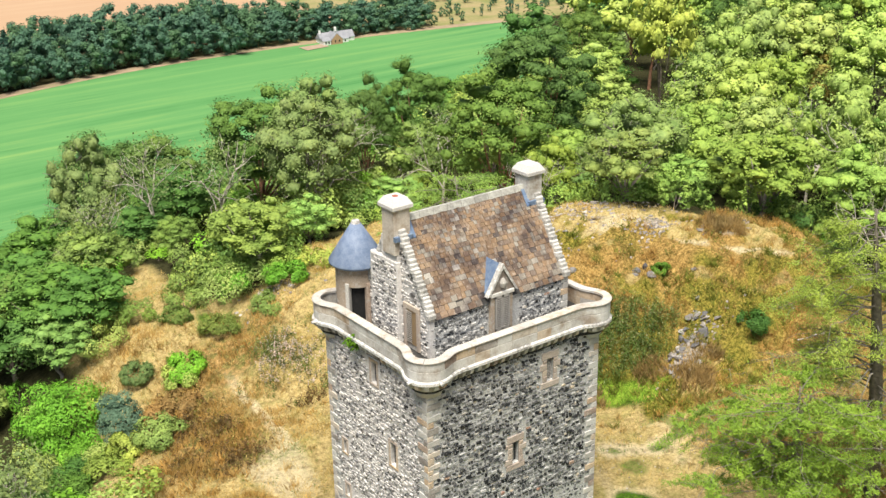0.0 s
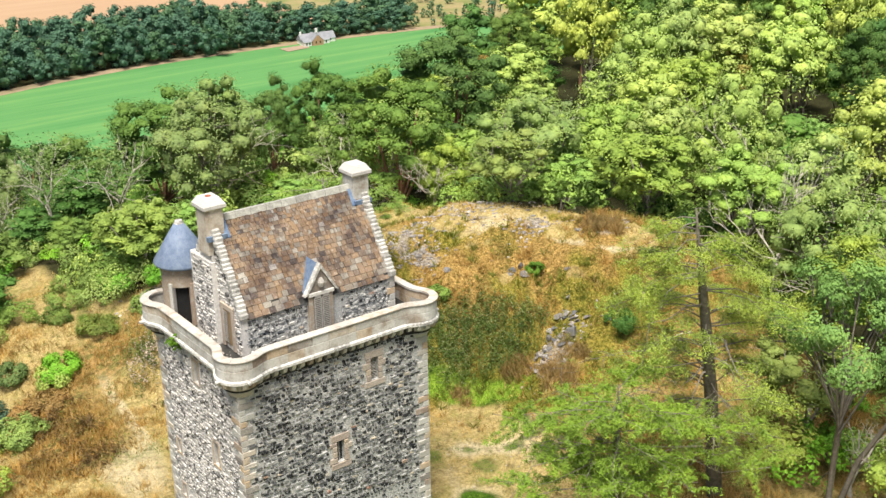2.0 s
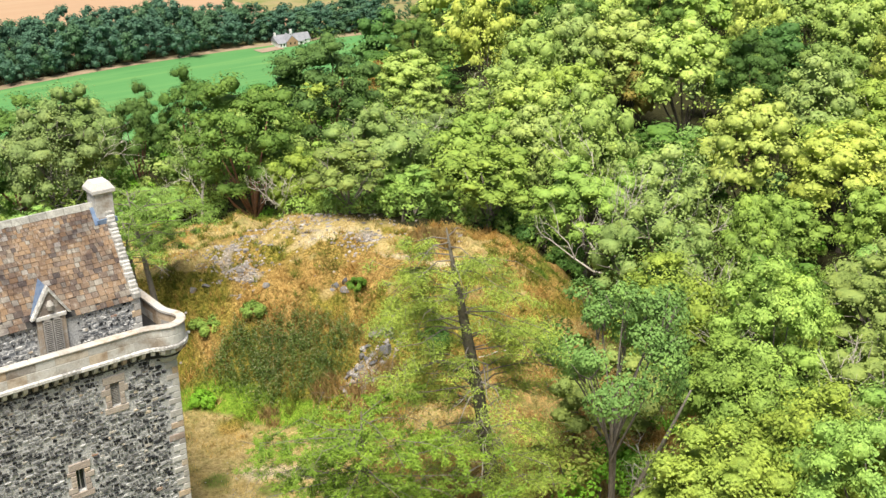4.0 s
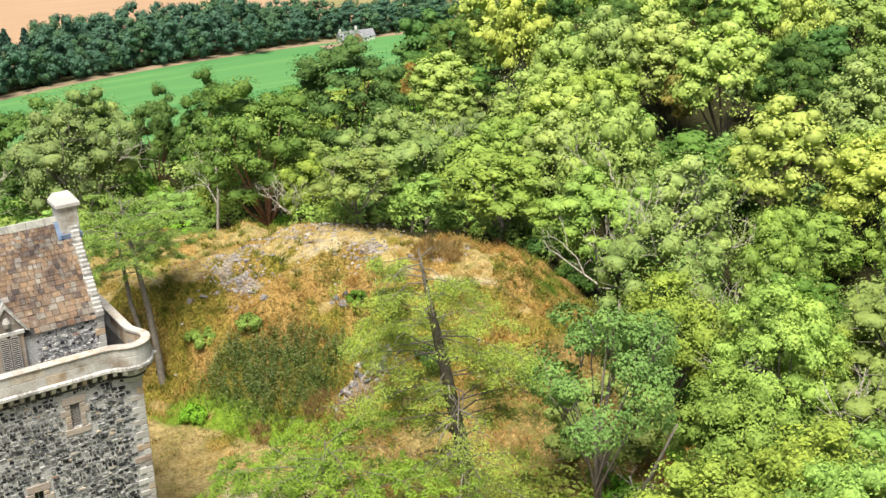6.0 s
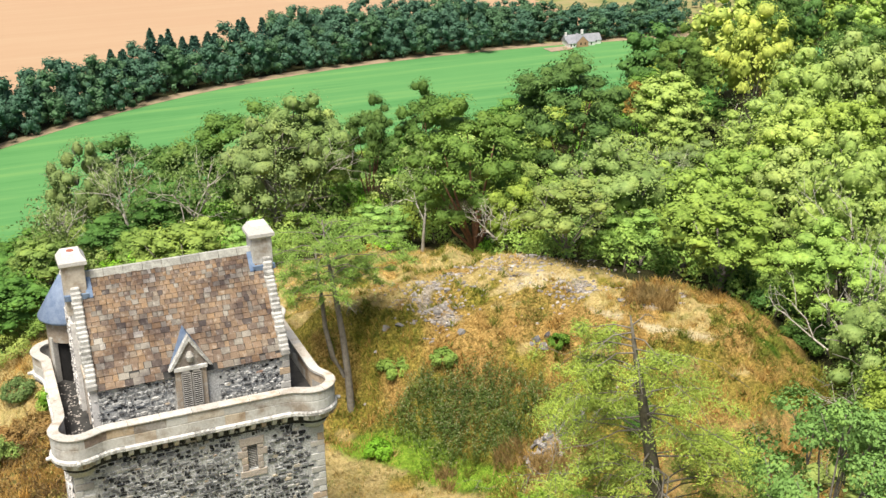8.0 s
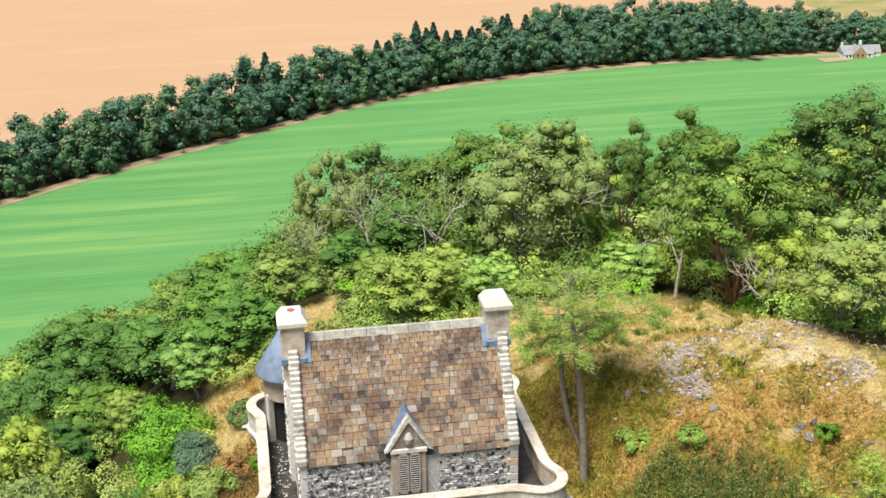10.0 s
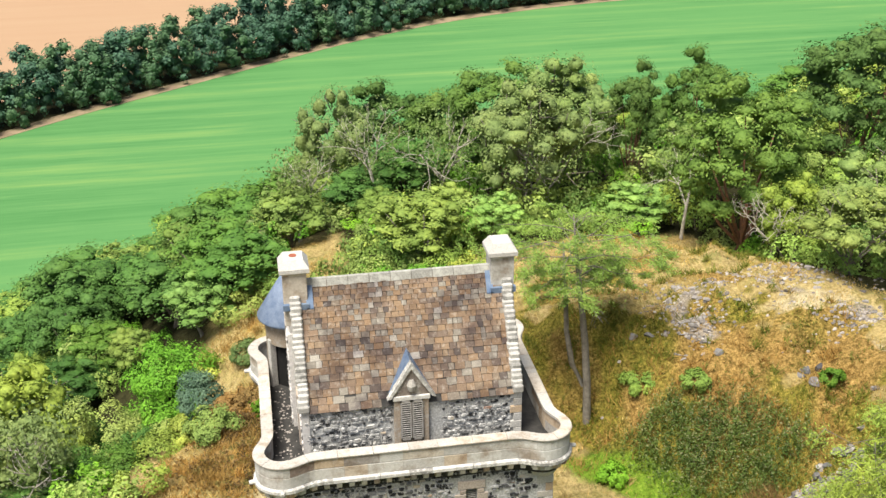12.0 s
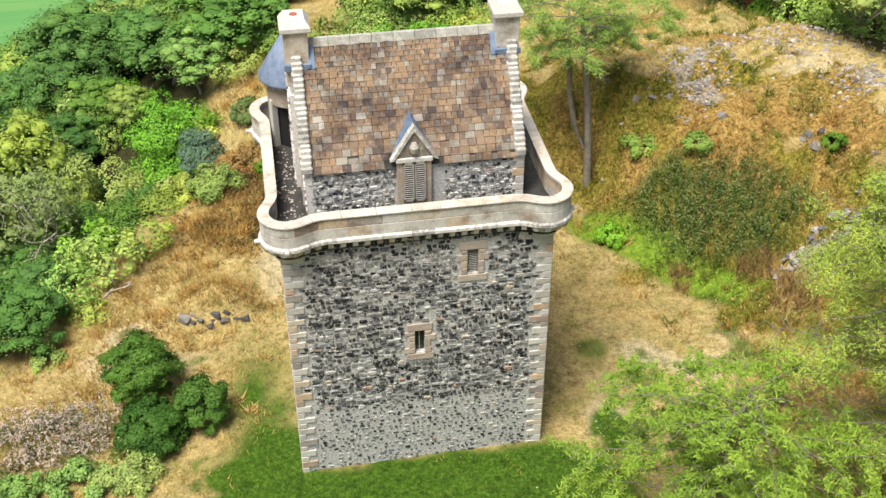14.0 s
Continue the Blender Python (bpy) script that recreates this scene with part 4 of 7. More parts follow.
# chimney breast and gable shutter on the west gable
breast = Geo().box((HX0 - 0.2, 3.15, WALK_Z - 0.2), (HX0 + 0.06, 5.2, 15.6), 0.02).box((HX0 - 0.12, 3.2, 15.6), (HX0 + 0.06, 4.4, 16.6), 0.02)
part("chimney_breast", breast.mesh("chimney_breast"), "mortar_pale", cap_house, "projecting rubble chimney breast")
rng = np.random.default_rng(45)
pile = Geo()
for cx, cz, w, h in rubble(rng, 2.05, WALK_Z, 15.55, [], 0.05, 0.05):
    v, f = stone_piece(rng, w, h, rng.uniform(0.02, 0.06))
    pile.add([(HX0 - 0.2 + yy, 5.2 - cx - x, z + cz) for x, yy, z in v], f)
part("rubble_stones", pile.mesh("rubble_stones"), "rubble_pale", cap_house, kind="stuff")
shutter = part("gable_shutter", Geo().box((HX0 - 0.02, 2.05, 12.0), (HX0 + 0.06, 2.75, 13.6)).mesh("gable_shutter"), "door_wood", cap_house, "weathered louvred wooden shutter")
for y0, y1, z0, z1 in ((1.82, 2.03, 11.8, 13.62), (2.77, 2.98, 11.8, 13.62), (1.82, 2.98, 13.62, 13.86)):
    part("jamb", Geo().box((HX0 - 0.06, y0, z0), (HX0 + 0.05, y1, z1), 0.015).mesh("jamb"), "pink_stone", shutter)
for i in range(16):
    part("slat", Geo().box((-0.012, 2.36, -0.03), (0.012, 2.72, 0.03)).mesh("slat"), "timber", shutter, at=Matrix.Translation((HX0 - 0.05, 0, 12.1 + i * 0.094)) @ Matrix.Rotation(radians(-38), 4, "Y"))

# rubble of the front wall under the eaves
rng = np.random.default_rng(51)
pile = Geo()
for cx, cz, w, h in rubble(rng, HX1 - HX0, WALK_Z - 0.1, EAVE - 0.08, [(3.3, 11, 4.9, 15)], 0.1, 0.35, (0.11, 0.2), (0.14, 0.42)):
    v, f = stone_piece(rng, w, h, rng.uniform(0.02, 0.07))
    pile.add([(x + cx + HX0, y + HY0 + 0.06, z + cz) for x, y, z in v], f)
part("rubble_stones", pile.mesh("rubble_stones"), "rubble_limed", cap_house, kind="stuff")
for k, z in enumerate(np.arange(WALK_Z, EAVE - 0.2, 0.31)):
    w = 0.42 if k % 2 else 0.3
    v, f = block(w, 0.29, 0.06, rng)
    part("quoin", mesh_from("quoin", v, f), "quoin", cap_house, at=Matrix.Translation((HX1 - w - 0.02, HY0 + 0.05, z)))

# ---------- stone-slated roof ----------
SL = math.atan2(RIDGE_Z - EAVE, RY - HY0)
ROOF_L = math.hypot(RIDGE_Z - EAVE, RY - HY0)
roof = part("roof", Geo().prism([(HX0 + 0.31, HY0 - 0.06, EAVE - 0.1), (HX0 + 0.31, HY1 + 0.06, EAVE - 0.1), (HX0 + 0.31, RY, RIDGE_Z - 0.08)],
                                [(HX1 - 0.31, HY0 - 0.06, EAVE - 0.1), (HX1 - 0.31, HY1 + 0.06, EAVE - 0.1), (HX1 - 0.31, RY, RIDGE_Z - 0.08)]).mesh("roof"), "walk", cap_house, "steep roof of brown and grey stone slates")
rng = np.random.default_rng(61)
shapes = []
for k in range(10):
    c = rng.uniform(-0.035, 0.035, (4, 2))
    q = [(-0.5 + c[0, 0], c[0, 1]), (0.5 + c[1, 0], c[1, 1]), (0.5, 1.35), (-0.5, 1.35)]
    th = rng.uniform(0.8, 1.2)
    v = [(x, y, 0) for x, y in q] + [(x * 0.985, y + (0.02 if i < 2 else 0), th) for i, (x, y) in enumerate(q)]
    me = mesh_from("slate", v, [(3, 2, 1, 0), (4, 5, 6, 7), (0, 1, 5, 4), (1, 2, 6, 5), (2, 3, 7, 6), (3, 0, 4, 7)])
    shapes.append(me)
rest = Geo()
dorm = (3.98 - 0.02, 5.86, 1.75)
for face in (0, 1):
    s, row = -0.1, 0
    while s < ROOF_L - 0.12:
        f0 = s / ROOF_L
        e = 0.275 - 0.115 * f0
        wid = 0.33 - 0.115 * f0
        x = HX0 + 0.33 - (row % 2) * wid * 0.5
        while x < HX1 - 0.33:
            w = wid * rng.uniform(0.6, 1.3)
            a, b = max(x, HX0 + 0.33), min(x + w, HX1 - 0.33)
            x += w
            if b - a < 0.06:
                continue
            tilt = Matrix.Rotation(rng.uniform(-0.03, 0.03), 4, "Z") @ Matrix.Rotation(-0.08 + rng.uniform(-0.03, 0.03), 4, "X")
            m = Matrix.Translation(((a + b) / 2, HY0 + s * math.cos(SL), EAVE - 0.04 + s * math.sin(SL))) @ Matrix.Rotation(SL, 4, "X") @ tilt @ Matrix.Diagonal((b - a - 0.018, e, 0.042, 1))
            if face:
                m = Matrix(((-1, 0, 0, HX0 + HX1), (0, -1, 0, HY0 + HY1), (0, 0, 1, 0), (0, 0, 0, 1))) @ m
            me = shapes[int(rng.integers(10))]
            if face == 0 and s < 2.45:
                if dorm[0] < (a + b) / 2 < dorm[1] and s < 1.1 * (1 - abs((a + b) / 2 - 4.91) / 0.95):
                    continue
                part("slate", me, "slate", roof, at=m)
            else:
                rest.add([m @ v.co for v in me.vertices], [tuple(p.vertices) for p in me.polygons])
        s += e
        row += 1
part("slates", rest.mesh("slates"), "slate_rest", roof, kind="stuff")
for i in range(9):
    x0 = HX0 + 0.55 + i * (HX1 - HX0 - 1.1) / 9
    me = Geo().prism([(x0, RY - 0.16, RIDGE_Z - 0.22), (x0, RY + 0.16, RIDGE_Z - 0.22), (x0, RY + 0.07, RIDGE_Z + 0.06), (x0, RY - 0.07, RIDGE_Z + 0.06)],
                     [(x0 + 0.74, RY - 0.16, RIDGE_Z - 0.22), (x0 + 0.74, RY + 0.16, RIDGE_Z - 0.22), (x0 + 0.74, RY + 0.07, RIDGE_Z + 0.06), (x0 + 0.74, RY - 0.07, RIDGE_Z + 0.06)]).mesh("ridge_stone")
    part("ridge_stone", me, "ridge", roof)

# chimneys with lead flashing
for cx, side in ((1.2, 1), (8.6, -1)):
    cy = RY + 0.05
    ch = part("chimney", Geo().box((cx - 0.42, cy - 0.46, 15.9), (cx + 0.42, cy + 0.46, 18.0), 0.02).mesh("chimney"), "ashlar", cap_house, "square dressed stone chimney stack")
    g = Geo()
    ring = [[(cx - a, cy - b, z), (cx + a, cy - b, z), (cx + a, cy + b, z), (cx - a, cy + b, z)] for a, b, z in ((0.43, 0.47, 17.9), (0.53, 0.57, 17.98), (0.53, 0.57, 18.12), (0.34, 0.38, 18.42))]
    for r0, r1 in zip(ring[:-1], ring[1:]):
        g.prism(r0, r1)
    part("chimney_cap", g.mesh("chimney_cap"), "cap_stone", ch, "pale weathered sloping chimney cap")
    if side > 0:
        part("chimney_pot", Geo().tube([(cx, cy, 18.3), (cx, cy, 18.44)], [0.15, 0.14], 12).mesh("chimney_pot"), "pot", ch, "low red clay flue ring")
    fx = cx + side * 0.46
    g = Geo()
    for s0, s1 in ((0.0, 0.62),):
        y0, y1 = cy - 0.62, cy - 0.3
        zf = lambda y: EAVE + (y - HY0) * math.tan(SL) + 0.07
        a, b = (fx - 0.1, fx + 0.14) if side > 0 else (fx - 0.14, fx + 0.1)
        g.prism([(a, y0, zf(y0)), (b, y0, zf(y0)), (b, y0, zf(y0) - 0.05), (a, y0, zf(y0) - 0.05)], [(a, RY, zf(RY)), (b, RY, zf(RY)), (b, RY, zf(RY) - 0.05), (a, RY, zf(RY) - 0.05)])
        g.box((cx - 0.46, cy - 0.62, zf(y0) - 0.05), (cx + 0.46, cy - 0.44, zf(y0) + 0.16))
    part("flashing", g.mesh("flashing"), "lead_blue", ch, "blue-grey lead flashing")

# ---------- dormer ----------
DX, DY = 4.91, 1.05
dormer = part("dormer", Geo().box((DX - 0.62, DY, WALK_Z), (DX + 0.62, DY + 1.4, 13.95), 0.02).mesh("dormer"), "dormer_stone", cap_house, "gabled stone dormer with louvred shutters")
g = Geo()
g.prism([(DX - 0.66, DY - 0.02, 13.9), (DX + 0.66, DY - 0.02, 13.9), (DX, DY - 0.02, 15.0)], [(DX - 0.66, DY + 0.5, 13.9), (DX + 0.66, DY + 0.5, 13.9), (DX, DY + 0.5, 15.0)])
part("pediment", g.mesh("pediment"), "dormer_stone", dormer, "carved triangular stone pediment")
part("carving", Geo().tube([(DX, DY - 0.06, 14.15), (DX, DY - 0.07, 14.35), (DX, DY - 0.05, 14.55)], [0.13, 0.17, 0.08], 8).mesh("carving"), "quoin", dormer)
for sgn in (-1, 1):
    a = [(DX + sgn * 0.86, DY - 0.1, 13.82), (DX + sgn * 0.72, DY - 0.1, 13.86), (DX, DY - 0.1, 15.0), (DX, DY - 0.1, 15.24)]
    g = Geo().prism(a, [(x, DY + 0.16, z) for x, _, z in a])
    part("skew", g.mesh("skew"), "white_stone", dormer)
    back = lambda z: HY0 + (z - EAVE) / math.tan(SL) + 0.1
    g = Geo()
    lo, hi = (DX + sgn * 0.76, DY + 0.1, 13.9), (DX, DY + 0.1, 15.16)
    g.add([lo, hi, (DX, back(15.16), 15.2), (DX + sgn * 0.76, back(13.9) + 0.1, 13.95)], [(0, 1, 2, 3)])
    g.add([(x, y, z - 0.06) for x, y, z in g.v[:4]], [(0, 1, 2, 3)])
    part("lead_roof", g.mesh("lead_roof"), "lead_blue", dormer, "blue-grey lead dormer roof")
part("sill", Geo().box((DX - 0.66, DY - 0.08, 13.74), (DX + 0.66, DY + 0.02, 13.92), 0.02).mesh("sill"), "white_stone", dormer, "moulded stone lintel")
for sgn in (-1, 1):
    x0, x1 = (DX - 0.4, DX - 0.015) if sgn < 0 else (DX + 0.015, DX + 0.4)
    sh = part("shutter", Geo().box((x0, DY - 0.03, 12.1), (x1, DY + 0.02, 13.74)).mesh("shutter"), "dark", dormer, "weathered grey louvred shutter")
    for fx0, fx1, fz0, fz1 in ((x0, x0 + 0.05, 12.1, 13.74), (x1 - 0.05, x1, 12.1, 13.74), (x0, x1, 12.1, 12.18), (x0, x1, 13.66, 13.74)):
        part("rail", Geo().box((fx0, DY - 0.075, fz0), (fx1, DY - 0.02, fz1)).mesh("rail"), "timber", sh)
    for i in range(17):
        part("slat", Geo().box((x0 + 0.04, -0.012, -0.032), (x1 - 0.04, 0.012, 0.032)).mesh("slat"), "timber", sh, at=Matrix.Translation((0, DY - 0.05, 12.22 + i * 0.088)) @ Matrix.Rotation(radians(40), 4, "X"))

# ---------- stair turret ----------
TX, TY, TR = 1.08, 6.72, 1.02
turret = part("stair_turret", mesh_from("stair_turret", [], []), "quoin", tower, "round stair turret with a conical lead roof")
SEG = 36
door_mid = radians(236)
bm = bmesh.new()
cols = []
lows = []
for i in range(SEG):
    a = 2 * math.pi * i / SEG
    cols.append({(r, z): bm.verts.new((TX + r * math.cos(a), TY + r * math.sin(a), z)) for r in (TR, TR - 0.2) for z in (11.6, 13.62, 14.75)})
    am = a + math.pi / SEG
    lows.append(abs((am - door_mid + math.pi) % (2 * math.pi) - math.pi) < 0.4)
for i in range(SEG):
    p, q = cols[i], cols[(i + 1) % SEG]
    for z0, z1 in ((13.62, 14.75),) if lows[i] else ((11.6, 13.62), (13.62, 14.75)):
        bm.faces.new((p[TR, z0], q[TR, z0], q[TR, z1], p[TR, z1]))
        bm.faces.new((p[TR - 0.2, z1], q[TR - 0.2, z1], q[TR - 0.2, z0], p[TR - 0.2, z0]))
    bm.faces.new((p[TR, 14.75], q[TR, 14.75], q[TR - 0.2, 14.75], p[TR - 0.2, 14.75]))
    if lows[i]:
        bm.faces.new((p[TR, 13.62], p[TR - 0.2, 13.62], q[TR - 0.2, 13.62], q[TR, 13.62]))
    if lows[i] != lows[i - 1]:
        bm.faces.new((p[TR, 11.6], p[TR, 13.62], p[TR - 0.2, 13.62], p[TR - 0.2, 11.6]))
me = bpy.data.meshes.new("drum_wall")
bm.to_mesh(me)
bm.free()
part("drum_wall", me, "dormer_stone", turret)
part("stair_dark", Geo().tube([(TX, TY, 11.7), (TX, TY, 14.7)], [TR - 0.24, TR - 0.24], 24).mesh("stair_dark"), "dark", turret, "dark open doorway")
for s in (-1, 1):
    a = door_mid + s * 0.47
    part("jamb", Geo().box((-0.09, -0.07, 0), (0.09, 0.2, 2.1), 0.02).mesh("jamb"), "quoin", turret, at=Matrix.Translation((TX + TR * math.cos(a), TY + TR * math.sin(a), 11.7)) @ Matrix.Rotation(a + math.pi / 2, 4, "Z"))
g = Geo().tube([(TX, TY, 14.5), (TX, TY, 14.58), (TX, TY, 14.66), (TX, TY, 15.5), (TX, TY, 16.42)], [1.2, 1.3, 1.3, 0.78, 0.19], 32)
part("cone_roof", g.mesh("cone_roof", True), "lead", turret, "blue-grey conical lead roof")
part("finial", Geo().tube([(TX, TY, 16.34), (TX, TY, 16.5)], [0.24, 0.17], 14).mesh("finial"), "white_stone", turret)
# a tuft of fern growing out of the wall under the parapet
rngf = np.random.default_rng(71)
c = np.array([-0.35, 5.1, 11.45]) + rngf.normal(0, 0.16, (150, 3))
v, f = leaves(rngf, c, np.tile((-0.5, 0, 1.0), (150, 1)), np.full(150, 0.2))
tuft_me = mesh_from("fern", v, f)
tuft_me.materials.append(MAT["grass"])
tagged(new("fern", tuft_me), "bright green fern growing from the tower wall", "fern")
# pale droppings and rubble on the wall walk
rngf = np.random.default_rng(72)
g = Geo()
for _ in range(160):
    x, y = (rngf.normal(0.45, 0.22), rngf.uniform(0.3, 6)) if rngf.random() < 0.75 else (rngf.uniform(0.3, 9), rngf.normal(0.5, 0.2))
    r = rngf.uniform(0.02, 0.06)
    g.prism([(x + r * math.cos(a), y + r * math.sin(a) * rngf.uniform(0.6, 1.2), WALK_Z + 0.002) for a in np.arange(0, 6.2, 1.05)], [(x + 0.7 * r * math.cos(a), y + 0.7 * r * math.sin(a), WALK_Z + 0.02) for a in np.arange(0, 6.2, 1.05)])
me = g.mesh("debris")
me.materials.append(MAT["pebble"])
tagged(new("debris", me), "pale crumbs of stone scattered on the wall walk", "debris", kind="stuff")

# ---------- trees and plants ----------


def block_sphere(n):
    """A round lump of square faces."""
    idx, verts, faces = {}, [], []

    def vert(p):
        key = tuple(round(q, 4) for q in p)
        if key not in idx:
            idx[key] = len(verts)
            verts.append(Vector(p).normalized())
        return idx[key]

    for axis in range(3):
        for sgn in (-1, 1):
            for i in range(n):
                for j in range(n):
                    quad = []
                    for di, dj in ((0, 0), (1, 0), (1, 1), (0, 1)):
                        p = [0.0, 0.0, 0.0]
                        p[axis] = float(sgn)
                        p[(axis + 1) % 3], p[(axis + 2) % 3] = math.tan((2 * (i + di) / n - 1) * math.pi / 4), math.tan((2 * (j + dj) / n - 1) * math.pi / 4)
                        quad.append(vert(p))
                    faces.append(quad if sgn > 0 else quad[::-1])
    return np.array(verts), np.array(faces)


LUMPS = {n: block_sphere(n) for n in (2, 3, 4)}


def merge(parts_list):
    """Join vertex and face arrays."""
    vs, fs, o = [], [], 0
    for v, f in parts_list:
        vs.append(v)
        fs.append(f + o)
        o += len(v)
    return np.concatenate(vs), np.concatenate(fs)


def tree_parts(rng, h, r, lobes, n_leaf, size, trunk_h=0.35, flat=0.8, low=-0.25, lean=0.06, limbs=6, lobe=(0.3, 0.45), aspect=0.6, up=0.45, core=3, twigs=0, stems=1, trunk_r=None, bare=0.12):
    """Trunk and crown of a round tree: lumps of foliage on limbs, with gaps between the lumps."""
    cz, rz = h * (1 + trunk_h) / 2, h * (1 - trunk_h) / 2
    cen, rad = [], []
    tries = 0
    while len(cen) < lobes:
        d = unit(rng, 1)[0]
        if d[2] < low:
            continue
        k = rng.uniform(0.5, 0.92)
        q = r * rng.uniform(*lobe)
        c = np.array([d[0] * r * k, d[1] * r * k, cz + d[2] * rz * k])
        tries += 1
        if tries < lobes * 12 and any(np.linalg.norm((c - e) * np.array([1, 1, 0.8])) < 0.7 * max(q, s) for e, s in zip(cen, rad)):
            continue
        cen.append(c)
        rad.append(q)
    cen, rad = np.array(cen), np.array(rad)
    sq = np.array([1, 1, flat])

    def outside(p, self_i, k):
        dist = np.linalg.norm((p[:, None] - cen[None]) / (rad[None, :, None] * sq), axis=2)
        dist[:, self_i] = 9
        return dist.min(1) > k

    share = rad ** 2 / (rad ** 2).sum()
    pts, nor, deep, pieces = [], [], [], []
    for i, (c, q, s) in enumerate(zip(cen, rad, share)):
        n = int(n_leaf * s * 1.35)
        d = unit(rng, n)
        out = c - np.array([0, 0, cz - 0.35 * rz])
        out /= np.linalg.norm(out) + 1e-6
        back = d @ out < -0.25
        d[back] = -d[back]
        wv, ph, an = rng.normal(0, 3.2, (3, 3)), rng.uniform(0, 6.28, 3), sq * rng.uniform(0.78, 1.25, 3)
        p = c + d * q * (rng.uniform(0.76, 1.06, (n, 1)) + 0.16 * rng.random((n, 1)) ** 4) * (1 + 0.11 * np.sin(d @ wv + ph).sum(1, keepdims=True)) * an
        keep = outside(p, i, 0.66)
        pts.append(p[keep])
        dome = (p - np.array([0, 0, cz - 0.25 * rz])) / np.array([r, r, rz])
        dome /= np.linalg.norm(dome, axis=1, keepdims=True) + 1e-6
        nor.append(0.55 * d[keep] + 0.75 * dome[keep] + np.array([0, 0, up * 0.5]))
        if rng.random() < bare:
            continue
        n = int(n_leaf * s * 0.55)
        d = unit(rng, n)
        p = c + d * q * rng.uniform(0.6, 0.85, (n, 1)) * an
        keep = outside(p, i, 0.55)
        deep.append((p[keep], d[keep] + np.array([0, 0, 0.5])))
        if core:
            lv, lf = LUMPS[core]
            v = c + lv * (q * rng.uniform(0.5, 0.76, (len(lv), 1))) * an
            f = lf[outside(v[lf].mean(1), i, 0.5)]
            if len(f):
                ids, inv = np.unique(f, return_inverse=True)
                pieces.append((v[ids], inv.reshape(-1, 4)))
    if deep:
        p = np.concatenate([q[0] for q in deep])
        pieces.append(leaves(rng, p, np.concatenate([q[1] for q in deep]), np.full(len(p), size * 1.3), 0.7, 0.5, 0.4))
    p = np.concatenate(pts)
    pieces.append(leaves(rng, p, np.concatenate(nor), np.full(len(p), size), aspect, 0.32, 0.5))
    g = Geo()
    top = Vector((rng.normal(0, lean) * h, rng.normal(0, lean) * h, h * (trunk_h + 0.25)))
    t0 = trunk_r or h * 0.018 + 0.03
    for k in range(stems):
        ox, oy = (rng.normal(0, 0.25 * h * 0.2, 2) if k else (0, 0))
        g.tube([(ox * 0.3, oy * 0.3, -0.6), (top.x * 0.2 + ox, top.y * 0.2 + oy, h * trunk_h * 0.5), (top.x * 0.6 + ox * 2, top.y * 0.6 + oy * 2, h * trunk_h), (top.x + ox * 3, top.y + oy * 3, top.z)], [t0 * 1.25, t0, t0 * 0.8, t0 * 0.3], 6)
    for i in rng.choice(lobes, min(limbs, lobes), replace=False):
        c = Vector(cen[i])
        s = Vector((top.x * 0.6, top.y * 0.6, h * trunk_h * rng.uniform(0.8, 1.2)))
        mid = s.lerp(c, 0.5) + Vector((0, 0, 0.05 * h * rng.uniform(-1, 1)))
        g.tube([tuple(s), tuple(mid), tuple(c)], [t0 * 0.5, t0 * 0.32, t0 * 0.1], 4)
    for _ in range(twigs):
        i = int(rng.integers(lobes))
        s, d = Vector(cen[i]) * 0.9, Vector(cen[i]) - Vector((0, 0, cz * 0.6))
        d = (d.normalized() + Vector(rng.normal(0, 0.45, 3))).normalized()
        e = s + d * rad[i] * rng.uniform(1.3, 2.0)
        g.tube([tuple(s), tuple(s.lerp(e, 0.5) + Vector(rng.normal(0, 0.12, 3))), tuple(e)], [0.045, 0.03, 0.012], 3)
    return g.mesh("trunk", True), merge(pieces)


def round_tree(name, mat, bark, label, category, at, seed, h, r, group="", **kw):
    rng = np.random.default_rng(seed)
    trunk, (v, f) = tree_parts(rng, h, r, **kw)
    ob = thing(name, at, label, category, group)
    part("trunk", trunk, bark, ob, local=True)
    part("crown", mesh_from("crown", v, f, True), mat, ob, local=True)
    ob["h"], ob["r"] = h, r
    return ob


def stand(x, y, top=None, h=None, r=None, proto=None, turn=0.0, sink=0.15):
    """The pose of a copy of proto on the ground, with its top at a height and a crown radius."""
    z = ground_at(x, y) - sink
    h = h if h else top - z
    sr = (r or proto["r"] * h / proto["h"]) / proto["r"]
    return Matrix.Translation((x, y, z)) @ Matrix.Rotation(turn, 4, "Z") @ Matrix.Diagonal((sr, sr, h / proto["h"], 1))


HIDE = Matrix.Translation((0, 0, 0))
NEAR = dict(lobes=64, n_leaf=3200, size=0.175, low=-0.4, lobe=(0.2, 0.34), core=2)
CLOSE = dict(lobes=72, n_leaf=6800, size=0.15, low=-0.5, lobe=(0.15, 0.28), core=2)
MID = dict(lobes=54, n_leaf=1700, size=0.225, low=-0.35, lobe=(0.2, 0.34), core=2)
SPECIES = [("deep", "bark", "dark green broadleaf tree in the hill wood", 0.8, 0.1), ("broad", "bark_grey", "leafy mid-green broadleaf tree in the hill wood", 0.85, 0.1), ("lime", "bark", "yellow-green broadleaf tree in the hill wood", 0.8, 0.1),
           ("ash", "bark_grey", "fresh green ash tree with feathery leaves", 0.7, 0.12), ("olive", "bark_grey", "thin olive-green tree with bare twigs showing", 0.85, 0.12)]
placed = {}


